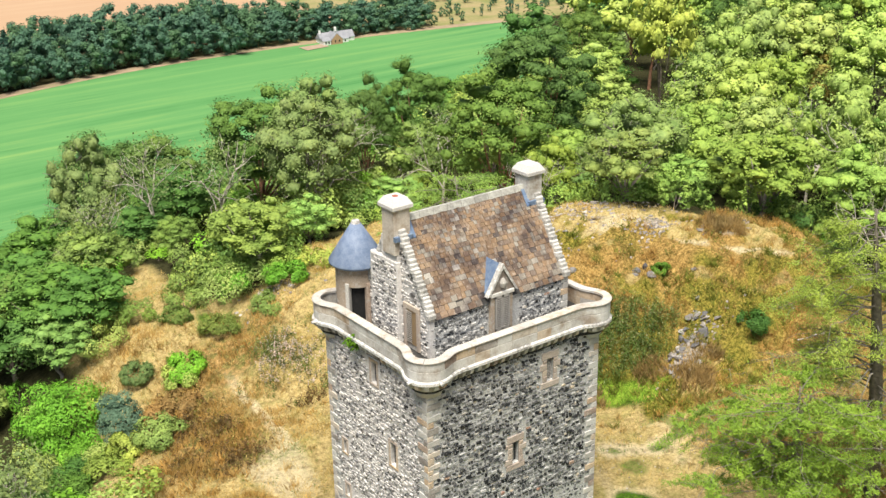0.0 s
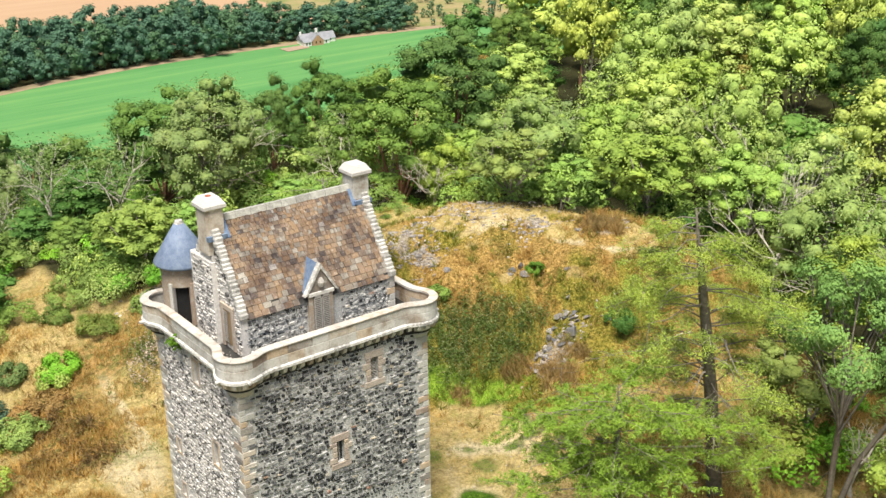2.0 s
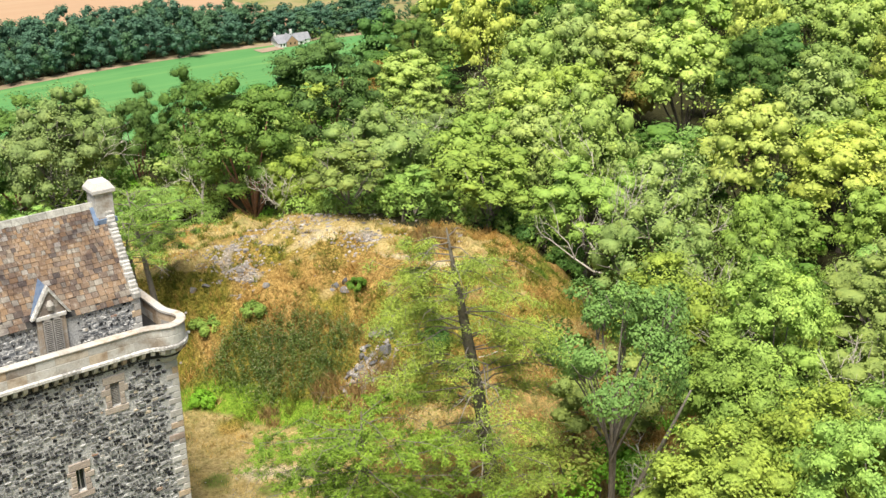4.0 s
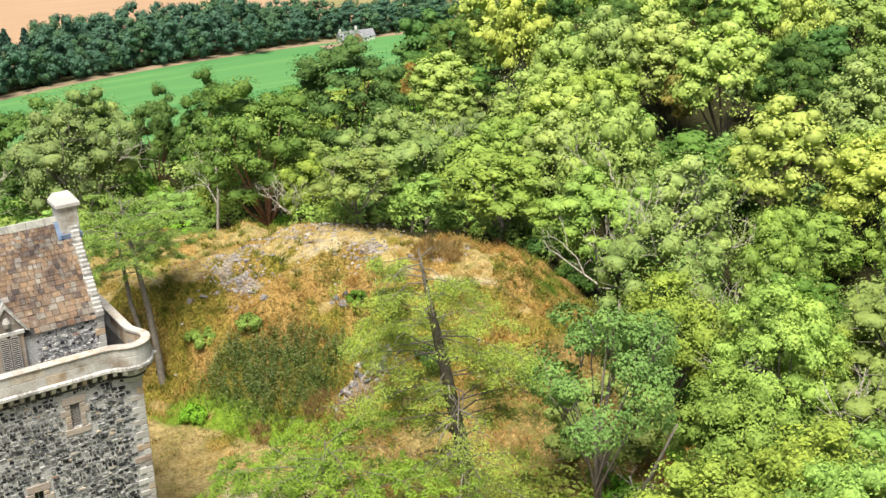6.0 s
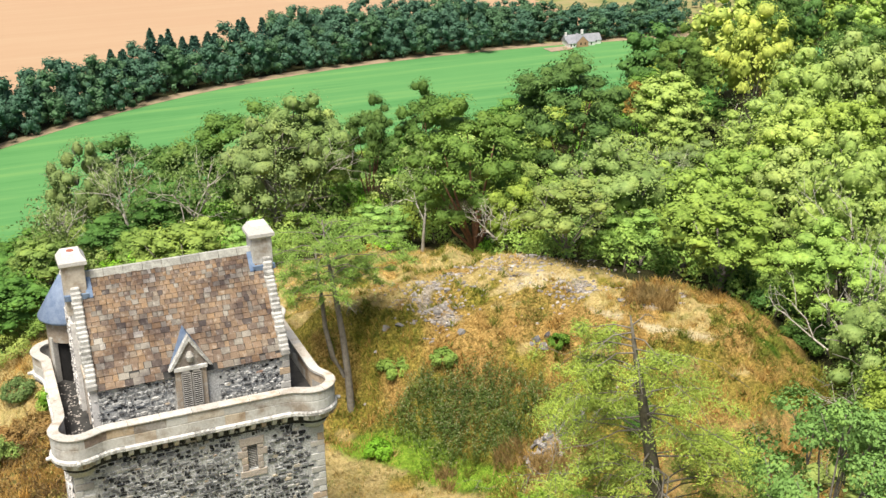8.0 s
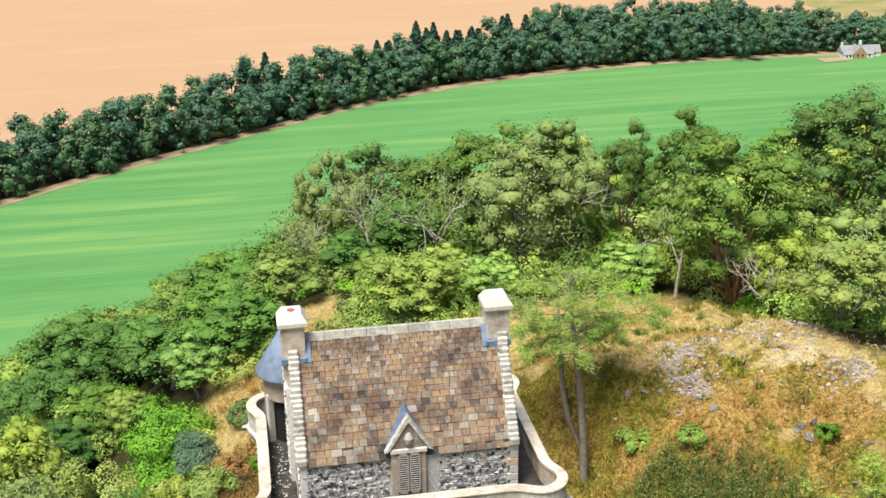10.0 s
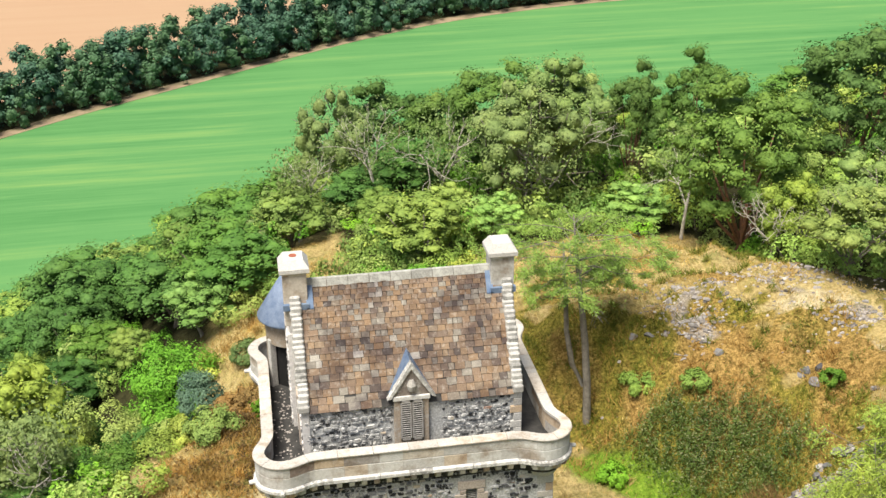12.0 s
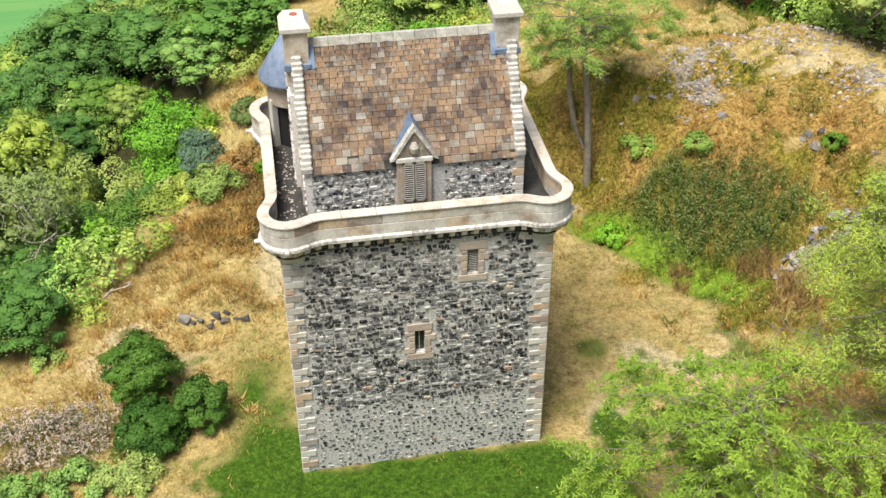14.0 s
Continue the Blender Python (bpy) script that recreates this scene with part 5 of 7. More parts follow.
def put(kind, level, x, y, turn, **kw):
    """Plant one tree: the first of its kind is built, the rest are copies."""
    key = (kind, level)
    if key not in placed:
        i = [s[0] for s in SPECIES].index(kind)
        _, bark, label, flat, th = SPECIES[i]
        q = dict({"close": CLOSE, "near": NEAR, "mid": MID}[level])
        if kind == "ash":
            q["aspect"] = 0.42
        if kind == "olive":
            q.update(n_leaf=int(q["n_leaf"] * 1.1), size=q["size"] * 0.85, bare=0.35, twigs=60)
        ob = round_tree("tree", kind, bark, label, "tree", HIDE, 100 + i + {"close": 20, "near": 0, "mid": 10}[level], 10.0, 3.4, "hill wood trees", flat=flat, trunk_h=th, **q)
        placed[key] = ob
        ob.matrix_basis = stand(x, y, proto=ob, turn=turn, **kw)
        return ob
    return copy_thing(placed[key], stand(x, y, proto=placed[key], turn=turn, **kw))


def place_copy(proto, used, m):
    """Move the built one first, then copy it."""
    if not used:
        used.append(1)
        proto.matrix_basis = m
        return proto
    made = copy_thing(proto, m)
    made.matrix_basis = m
    return made


# Scots pines
pine_a = round_tree("pine_tree", "pine_needle", "bark_red", "dark Scots pine with a clumped flat-topped crown", "pine tree", HIDE, 201, 12.0, 4.2, "pine trees", lobes=46, n_leaf=5200, size=0.16, trunk_h=0.3, flat=0.6, low=-0.4, lobe=(0.16, 0.3), limbs=8, core=2, bare=0.03)
pine_b = round_tree("pine_tree", "pine_needle", "bark_red", "dark Scots pine with a clumped flat-topped crown", "pine tree", HIDE, 202, 12.0, 4.2, "pine trees", lobes=76, n_leaf=5200, size=0.17, trunk_h=0.1, flat=0.65, low=-0.7, lobe=(0.16, 0.28), limbs=9, core=2, bare=0.03)
TAKEN = []
ua, ub = [], []
for k, (x, y, top, r) in enumerate([(13.0, 71, 5.4, 5.4), (17.4, 69, 4.8, 4.8), (19, 50.3, 12.6, 4.4), (29.7, 50.4, 11.8, 2.5), (35.6, 51.5, 12.2, 3.2), (32, 34.6, 15.2, 4.8), (46.5, 46.0, 15.2, 5.6),
                                    (81, 65, 13.2, 3.4), (74, 70, 10.8, 3.4), (88, 58, 13.5, 4.0), (84, 27, 13.5, 3.8), (95, 82, 13.5, 4.4), (104, 60, 14, 4.5)]):
    proto, used = (pine_a, ua) if k == 7 else (pine_b, ub)
    place_copy(proto, used, stand(x, y, top=top, r=r, proto=proto, turn=k * 1.3))
    TAKEN.append((x, y, r * 0.75))

# other trees that stand out
rng = np.random.default_rng(300)
for kind, level, x, y, top, r in [("broad", "close", 26.6, -17.5, 9.4, 3.6), ("broad", "close", 37, -5, 11.5, 3.4), ("ash", "close", 37.5, -11.5, 12.4, 3.6),
                                  ("olive", "near", 19.2, 42.8, 12.6, 4.2), ("olive", "near", 6.6, 58.5, 6.2, 2.6), ("olive", "near", 22.5, 47, 11, 3.4), ("lime", "near", 25, 50, 11, 2.6), ("broad", "near", 33.5, 30, 9.4, 2.2), ("olive", "near", 38, 25.8, 11.4, 3.4),
                                  ("ash", "near", 44, 9, 11.6, 3.6), ("ash", "near", 38, 21, 9.5, 2.8), ("broad", "near", 9, 46, 5.2, 3.0), ("lime", "near", 13.5, 43, 4.8, 2.6), ("broad", "near", 43.5, 18.7, 10.8, 3.4), ("broad", "near", 53, 1.5, 13.4, 4.2),
                                  ("broad", "close", 32, -19, 10.6, 3.6), ("broad", "close", 33, -13, 10.4, 3.2), ("ash", "close", 30.6, -22.5, 9.5, 3.4), ("olive", "near", 40, -1, 10.6, 3.0)]:
    put(kind, level, x, y, rng.uniform(0, 6.28), top=top, r=r)
    TAKEN.append((x, y, r * 0.8))


round_tree("tree", "ash", "bark_grey", "umbrella-shaped fresh green ash with bare grey stems", "tree", stand(26.4, -11.2, top=14.0, r=3.7, proto={"h": 11.0, "r": 3.6}), 311, 11.0, 3.6, lobes=40, n_leaf=8500, size=0.14, trunk_h=0.42, low=-0.3, lobe=(0.16, 0.28), limbs=16, core=0, flat=0.65, stems=3, trunk_r=0.13, twigs=60)
TAKEN.append((26.4, -11.2, 3.2))
TAKEN.append((43.8, 5.4, 4.0))


def in_view(x, y, margin=0.0):
    """Inside the parts of the land that the walk overlooks."""
    a = math.degrees(math.atan2(x + 25, y + 35.3))
    b = math.degrees(math.atan2(x + 4.5, y + 45.2))
    c = math.degrees(math.atan2(x, y + 34))
    return 14 < a < 60 or 11 < b < 66 or -16 < c < 31


for kind, x, y, h, r in (("deep", -13.6, 43.6, 7.4, 3.3), ("broad", -16.2, 41.6, 6.8, 3.1), ("deep", -11.6, 40.2, 5.8, 2.8), ("broad", -9.0, 37.4, 4.8, 2.5), ("deep", -18.4, 46.2, 8.0, 3.3), ("deep", -13.2, 36.6, 5.6, 2.7), ("broad", -16.4, 35.4, 5.8, 2.8), ("deep", -19.4, 39.0, 6.4, 3.0)):
    put(kind, "near", x, y, x * 1.7, h=h, r=r)
    TAKEN.append((x, y, r * 0.6))

def on_flank(x, y):
    """The bare eastern flank of the mound."""
    return 28 < x < 41.5 - 0.35 * max(0.0, y - 9) and 1.5 < y < 19


# the wood: spacing grows with distance
cells = []
rng = np.random.default_rng(400)
for _ in range(28000):
    x, y = rng.uniform(-75, 215), rng.uniform(-44, 215)
    dist = math.hypot(x + 6, y + 42)
    if not in_view(x, y) or dist > 250:
        continue
    rim = float(rim_distance(np.array([x]), np.array([y]))[0])
    far = rim > 0.5
    if rim > 80 or (rim > 34 and x > 60):
        continue
    if far and -16 < x < -5 and 20 < y < 40 and rim < 9:
        continue
    if not far:
        _, _, wood, _ = cover(np.array([x]), np.array([y]))
        if wood[0] < 0.75 and not (x > 29.5 and y < -3):
            continue
        if x < 29.5 and y < 10:
            continue
    space = 3.9 + dist * 0.018
    if 0.5 < rim < 32 and dist < 125:
        space = 2.6 + dist * 0.008
    if (-12.5 < x < -1 and 17.5 < y < 33) or on_flank(x, y):
        continue
    if any((x - a) ** 2 + (y - b) ** 2 < (space * 0.5 + c) ** 2 for a, b, c in TAKEN):
        continue
    TAKEN.append((x, y, space * 0.5))
    cells.append((dist, x, y, rim))
cells.sort()
woods = {}
count = 0
MIX = ["lime", "broad", "ash", "deep", "broad", "olive", "broad", "ash", "olive", "deep"]
for dist, x, y, rim in cells:
    # far trees are mostly pale lime and ash, which also paints in the haze
    kind = MIX[int(rng.integers(10))] if dist < 85 or rng.random() < 0.25 else ["lime", "ash", "lime", "broad", "ash"][int(rng.integers(5))]
    if dist < 62 and kind == "lime":
        kind = "broad"
    if rim > 0.5:
        kind = (["deep", "broad", "broad", "deep", "ash", "olive", "deep"] if x < 2 else ["broad", "olive", "olive", "deep", "ash", "deep", "broad"])[int(rng.integers(7))]
    h = rng.uniform(7.4, 12.2) if rim < 0.5 else rng.uniform(6.0, 10.0)
    if rim < 0.5 and x < 36:
        h *= 0.75
    if 0 < rim < 12:
        h = rng.uniform(4.0, 6.8) if y < 30 else rng.uniform(4.5, 6.6)
    if rim > 0 and x < -3 and y < 21:
        h = rng.uniform(3.2, 5.2)
        kind = "deep" if rng.random() < 0.8 else "olive"
    if dist > 105 and rim < 12 and x > 66:
        h = rng.uniform(10.5, 14.5)
    if 46 < x < 84 and y > 0.8 * x and dist > 92:
        h = rng.uniform(5.2, 7.8)
    r = rng.uniform(2.5, 3.9) * (0.95 + dist * 0.0022)
    r = min(r, h * 0.5)
    if count < 290 and dist < 150:
        put(kind, "near" if dist < 72 else "mid", x, y, rng.uniform(0, 6.28), h=h, r=r)
        count += 1
    else:
        woods.setdefault(kind, []).append((x, y, h, r))
for kind, rows in woods.items():
    vs, n = [], 0
    stock = []
    for k in range(4):
        q = np.random.default_rng(500 + k)
        stock.append(tree_parts(q, 10.0, 3.4, lobes=32, n_leaf=560, size=0.34, trunk_h=0.06, low=-0.5, lobe=(0.22, 0.38), core=2)[1])
    for x, y, h, r in rows:
        a = rng.uniform(0, 6.28)
        v, f = stock[int(rng.integers(4))]
        v = (v * np.array([r / 3.4, r / 3.4, h / 10.0])) @ np.array([[math.cos(a), math.sin(a), 0], [-math.sin(a), math.cos(a), 0], [0, 0, 1]]) + np.array([x, y, ground_at(x, y) - 0.2])
        vs.append((v, f))
    me = mesh_from("woodland", *merge(vs), True)
    me.materials.append(MAT[kind])
    tagged(new("woodland", me), "distant green woodland canopy on the hill", "woodland", kind="stuff")


# bare and dead trees
def bare_tree(seed, h, spread, depth=4, r0=0.16, kids=(2, 4)):
    rng = np.random.default_rng(seed)
    g = Geo()

    def grow(p, d, l, r, k):
        q = p + d * l * 0.5 + Vector(rng.normal(0, 0.06 * l, 3))
        e = p + d * l + Vector(rng.normal(0, 0.1 * l, 3))
        g.tube([tuple(p), tuple(q), tuple(e)], [r, r * 0.8, r * 0.55], 6 if k > 2 else 4)
        if k == 0:
            return
        for _ in range(int(rng.integers(*kids)) + (1 if k > 2 else 0)):
            nd = (d + Vector(rng.normal(0, spread, 3)) + Vector((0, 0, 0.12))).normalized()
            grow(q.lerp(e, rng.uniform(0.2, 1)), nd, l * rng.uniform(0.55, 0.8), r * 0.52, k - 1)

    grow(Vector((0, 0, -0.3)), Vector((0, 0, 1)), h * 0.36, r0, depth)
    return g.mesh("bare_crown", True)


def dead_tree(x, y, seed, h, label, spread=0.55, depth=4, foliage=None):
    ob = thing("dead_tree", (x, y, ground_at(x, y) - 0.1), label, "dead tree")
    part("bare_crown", bare_tree(seed, h, spread, depth), "bone", ob, local=True)
    if foliage:
        rng = np.random.default_rng(seed + 1)
        n = 900
        d = unit(rng, n)
        p = np.array([0, 0, h * 0.6]) + d * rng.uniform(0.3, 1, (n, 1)) * np.array([h * 0.3, h * 0.3, h * 0.32])
        v, f = leaves(rng, p, d, np.full(n, 0.26))
        part("foliage", mesh_from("foliage", v, f), foliage, ob, "sparse grey-green leaves", local=True)


dead_tree(44.0, 6.0, 601, 12.5, "bleached dead tree with bare white branches", 0.4)
dead_tree(30, 39.6, 602, 11, "half-dead pale tree with bare silvery limbs", 0.5, 5, "olive")
dead_tree(32.4, 29.8, 603, 8.5, "leafless grey twiggy tree at the wood edge", 0.75, 5)
dead_tree(27.8, -11.6, 604, 6.5, "fallen tangle of bare grey branches under an ash", 0.8, 4)
dead_tree(21, 43.5, 605, 11, "grey bare-branched tree with thin foliage", 0.5, 5, "olive")
dead_tree(7.6, 57, 606, 8, "spindly brown-grey tree with thin twigs", 0.45, 5, "olive")
dead_tree(41.8, 4.6, 607, 10, "bleached dead tree with bare white branches", 0.5)
dead_tree(-14.5, 31, 608, 7, "leafless grey tree on the steep slope", 0.7, 4)
dead_tree(36, -17, 609, 13, "leafless grey tree standing in the wood", 0.6, 4)
dead_tree(39, -2.5, 610, 11.5, "leafless grey tree standing in the wood", 0.6, 4, "ash")

for k, (x, y, h) in enumerate(((39, -8.5, 13), (48, 12, 14), (52, 8, 14.5), (58, 24, 14), (62, 40, 13.5), (-12, 20, 8), (9, 50, 11), (14, 48, 10), (44, 30, 12.5), (3, 47, 8.5))):
    dead_tree(x, y, 620 + k, h, "grey twiggy tree with thin dying foliage", 0.5, 4, "olive")


def larch(name, label, base, h, lean, n, reach, seed, sag=0.35, clear=0.25, density=260, needle="larch_needle", bark="bark", thick=0.3, cap=0.25, twig=0.2, flat=0.13, heart=0.04, limb=0.2, inner=0.08, dead=0):
    """An open conifer: a leaning trunk, long level limbs that droop, and hanging sprays of needles."""
    rng = np.random.default_rng(seed)
    ob = thing(name, base, label, "larch tree")
    g = Geo()
    line = [(lean[0] * s + 0.12 * math.sin(5 * s), lean[1] * s + 0.1 * math.cos(4 * s) - 0.1, h * s - (0.5 if s == 0 else 0)) for s in (0, 0.2, 0.4, 0.6, 0.75, 0.88, 1.0)]
    rad = [thick, thick * 0.9, thick * 0.78, thick * 0.64, thick * 0.5, thick * 0.28, 0.03]
    g.tube(line, rad, 9)
    part("trunk", g.mesh("trunk", True), bark, ob, local=True)
    limbs, pts, nor = Geo(), [], []
    for i in range(n):
        s = clear + (0.98 - clear) * (i + rng.random()) / n
        k = min(int(s * 6), 5)
        base_p = Vector(np.array([np.interp(s, (0, 0.2, 0.4, 0.6, 0.75, 0.88, 1.0), [p[c] for p in line]) for c in range(3)]))
        a = rng.uniform(0, 2 * math.pi)
        l = reach * (cap + (1 - cap) * math.sin(math.pi * min(1, (1.02 - s) / (1.02 - clear) * 0.75 + 0.1))) * rng.uniform(0.55, 1.1)
        d = Vector((math.cos(a), math.sin(a), 0))
        p = [base_p + d * l * t + Vector((0, 0, 0.22 * l * t - sag * l * t * t)) + Vector(rng.normal(0, 0.085 * l * t + 0.001, 3)) for t in (0, 0.3, 0.6, 0.85, 1)]
        r = thick * limb * (1 - s * 0.5)
        limbs.tube([tuple(q) for q in p], [r, r * 0.7, r * 0.45, r * 0.25, 0.012], 5)
        bare = rng.random() < 0.22
        for _ in range(int(3 + l * 2.2)):
            t = rng.uniform(inner, 1)
            q = p[0].lerp(p[2], t / 0.6) if t < 0.6 else p[2].lerp(p[4], (t - 0.6) / 0.4)
            sd = (d.cross(Vector((0, 0, 1))) * rng.choice([-1, 1]) + d * rng.uniform(0.2, 1) + Vector((0, 0, rng.uniform(-0.45, 0.15)))).normalized()
            e = q + sd * l * rng.uniform(0.12, 0.32)
            limbs.tube([tuple(q), tuple(q.lerp(e, 0.5) + Vector((0, 0, 0.03))), tuple(e - Vector((0, 0, 0.06 * l)))], [r * 0.35, r * 0.2, 0.008], 3)
            if bare:
                continue
            m = int(density / (3 + l * 2.2) * l * 0.35)
            f = rng.uniform(0.1, 1.08, (m, 1))
            c = np.array(q) + (np.array(e) - np.array(q)) * f + rng.normal(0, flat * (0.5 + 0.12 * l), (m, 3)) * np.array([1, 1, 0.55])
            c[:, 2] -= np.abs(rng.normal(0, 0.1, m))
            pts.append(c)
            nor.append(np.tile((0, 0, 1.0), (m, 1)))
    m = int(sum(len(q) for q in pts) * heart)
    s = rng.uniform(max(clear, 0.5), 1.0, m)
    c = np.stack([np.interp(s, (0, 0.2, 0.4, 0.6, 0.75, 0.88, 1.0), [p[k] for p in line]) for k in range(3)], -1)
    pts.append(c + rng.normal(0, 1, (m, 3)) * np.array([1, 1, 0.3]) * reach * 0.2)
    nor.append(np.tile((0, 0, 1.0), (m, 1)))
    part("limb_work", limbs.mesh("limb_work", True), "bark_grey", ob, "grey drooping limbs", local=True)
    c, nn = np.concatenate(pts), np.concatenate(nor)
    v, f = leaves(rng, c, nn, np.full(len(c), twig), 0.22, 0.6)
    part("foliage", mesh_from("foliage", v, f), needle, ob, "yellow-green hanging needles", local=True)
    for i in range(dead):
        s, a, l = rng.uniform(0.16, 0.86), rng.uniform(0, 6.28), rng.uniform(0.9, 2.6)
        q = Vector([np.interp(s, (0, 0.2, 0.4, 0.6, 0.75, 0.88, 1.0), [p[c] for p in line]) for c in range(3)])
        d = Vector((math.cos(a), math.sin(a), 0))
        bend = [q + d * l * u + Vector((0, 0, 0.1 * l * u - l * rng.uniform(0.5, 0.95) * u * u)) + Vector(rng.normal(0, 0.07 * l * u, 3)) for u in (0, 0.3, 0.65, 1)]
        g = Geo().tube([tuple(w) for w in bend], [0.06, 0.045, 0.03, 0.012], 5)
        for u in (0.4, 0.6, 0.8):
            c = bend[1].lerp(bend[3], u)
            g.tube([tuple(c), tuple(c + d * 0.25 * l + Vector(rng.normal(0, 0.2, 3)) - Vector((0, 0, 0.2 * l)))], [0.022, 0.008], 3)
        part("dead_branch", g.mesh("dead_branch", True), "bone", ob, "bleached bare branch", local=True)
    return ob


larch("larch_tree", "tall sparse larch with a thick dark trunk and drooping sprays", (22.7, -7.1, ground_at(22.7, -7.1) - 0.1), 16.4, (-2.9, 0.1), 76, 4.8, 701, density=1100, clear=0.2, twig=0.15, thick=0.42, needle="larch_dull", bark="bark_dark", heart=0.0, limb=0.16, inner=0.3, dead=16, sag=0.36, flat=0.22, cap=0.3)
larch("larch_tree", "broad spreading larch with bright green boughs", (14.1, -8.2, ground_at(14.1, -8.2) - 0.1), 9.6, (0.5, 0.5), 60, 5.7, 702, sag=0.22, clear=0.36, density=720, thick=0.3, cap=0.5, heart=0.08, limb=0.15, flat=0.07, twig=0.2)
larch("larch_tree", "slender forked larch with a bare trunk and thin crown", (16.6, 17.5, ground_at(16.6, 17.5) - 0.1), 11.6, (-0.7, 1.5), 34, 4.7, 703, sag=0.26, clear=0.6, density=1000, needle="larch_soft", bark="bark_grey", thick=0.24, cap=0.5, twig=0.17, inner=0.28, limb=0.26)
fork = Geo().tube([(16.4, 17.85, 3.0), (15.75, 18.0, 4.3), (15.45, 18.2, 6.2), (15.4, 18.5, 8.4), (15.3, 18.9, 11.0)], [0.17, 0.16, 0.14, 0.11, 0.04], 7)
me = fork.mesh("stem", True)
part("second_stem", me, "bark_grey", [o for o in scene.objects if o.name.startswith("larch_tree")][-1])


# bushes
def bush(name, mat, label, at, seed, h, r, n=2600, size=0.2, lobes=16, category="bush", flat=0.9, group="", aspect=0.5):
    rng = np.random.default_rng(seed)
    trunk, (v, f) = tree_parts(rng, h, r, lobes, n, size, trunk_h=0.02, flat=flat, low=-0.7, limbs=3, lobe=(0.2, 0.38), aspect=aspect, core=0)
    ob = thing(name, at, label, category, group)
    part("stem", trunk, "bark", ob, local=True)
    part("foliage", mesh_from("foliage", v, f, True), mat, ob, local=True)
    ob["h"], ob["r"] = h, r
    return ob


def at_ground(x, y, sink=0.15):
    return (x, y, ground_at(x, y) - sink)


bush("bush", "bright", "large bright green rounded bush on the slope", at_ground(-6.1, 31.2, 1.2), 801, 6.2, 2.8, 7500, 0.16, 40)
for k, (x, y, h, r, m) in enumerate(((-6.3, 27.6, 2.2, 1.6, "bright"), (-7.6, 28.8, 2.6, 1.8, "broad"), (-5.6, 24.9, 1.4, 1.3, "lime"), (-7.4, 25.2, 1.8, 1.5, "deep"), (-6.4, 22.4, 1.4, 1.4, "broad"), (-8.6, 22.6, 1.8, 1.5, "deep"))):
    bush("bank_bush", m, {"bright": "bright green bush on the steep bank", "broad": "leafy green bush on the steep bank", "lime": "yellow-green bush on the steep bank", "deep": "dark green bush on the steep bank"}[m], at_ground(x, y, 0.4), 880 + k, h, r, 2000, 0.14, 22)
bush("conifer_bush", "bluegreen", "small blue-green feathery conifer", at_ground(-4.1, 26.1), 802, 3.5, 1.5, 4600, 0.14, 34, aspect=0.3)
bush("bush", "lime", "low yellow-green bush beside the conifer", at_ground(-3.2, 22.3), 803, 1.6, 1.5, 2400, 0.14)
bush("bush", "lime", "low yellow-green bush on the grassy slope", at_ground(-5.2, 23.2), 804, 1.4, 1.2, 2600, 0.14)
bush("bush", "lime", "yellow-green bush on the slope edge", at_ground(-10.2, 27.6), 805, 3.2, 2.8, 5000, 0.15)
bush("bush", "bright", "leafy bright bush beside the dry bank", at_ground(1.3, 28.6), 806, 1.5, 1.4, 2200, 0.14)
for k, (x, y, h, r, m) in enumerate(((0.8, 28.2, 0.9, 1.3, "lime"), (-0.6, 25.2, 0.7, 1.4, "bracken"), (-2.0, 24.4, 0.8, 1.2, "bracken"), (-1.4, 30.4, 1.2, 1.2, "olive"), (-3.6, 31.5, 1.3, 1.5, "lime"), (-1.4, 34.6, 1.6, 1.8, "lime"), (1.0, 36.4, 1.5, 1.6, "broad"), (3.2, 33.6, 0.5, 1.2, "heath"), (5.0, 30.6, 0.7, 1.5, "heath"), (8.2, 29.8, 0.9, 1.6, "broad"), (6.6, 33.4, 1.8, 2.0, "lime"), (9.4, 34.2, 2.2, 2.2, "lime"), (11.8, 33.0, 1.6, 1.8, "broad"), (13.6, 31.8, 1.3, 1.5, "lime"), (4.4, 34.8, 1.8, 1.9, "broad"), (8.0, 36.4, 2.4, 2.2, "broad"))):
    bush("bank_bush", m, {"heath": "olive-brown bramble thicket on the bank", "bracken": "rusty brown dead bracken thicket on the bank", "lime": "yellow-green bush at the wood edge", "olive": "grey-brown twiggy bush on the dry crest", "broad": "leafy green bush at the wood edge"}[m], at_ground(x, y), 840 + k, h, r, 1700, 0.13)
for k, (x, y, h, r) in enumerate(((-12.6, 21.8, 2.4, 1.7), (-11.4, 24.2, 2.2, 1.6), (-10.2, 22.2, 1.8, 1.4), (-13.0, 27.0, 3.0, 2.0), (-12.4, 31.0, 3.2, 2.0), (-14.6, 24.5, 2.8, 2.0), (-14.2, 20.2, 2.6, 1.9), (-15.4, 28.8, 3.2, 2.2), (-16.4, 22.6, 3.0, 2.1), (-11.6, 19.2, 1.8, 1.5), (-14.6, 32.6, 3.2, 2.2), (-12.9, 13.4, 1.6, 1.5), (-14.4, 12.2, 2.0, 1.7), (-13.8, 15.4, 2.2, 1.8), (-15.6, 14.2, 2.4, 1.9), (-12.2, 16.8, 1.8, 1.5), (41.6, 14.6, 2.2, 1.6), (42.2, 11.8, 2.4, 1.7), (42.4, 8.8, 2.2, 1.5))):
    bush("slope_bush", "deep", "dark green bush at the edge of the wood", at_ground(x, y), 860 + k, h, r, 2000, 0.15)
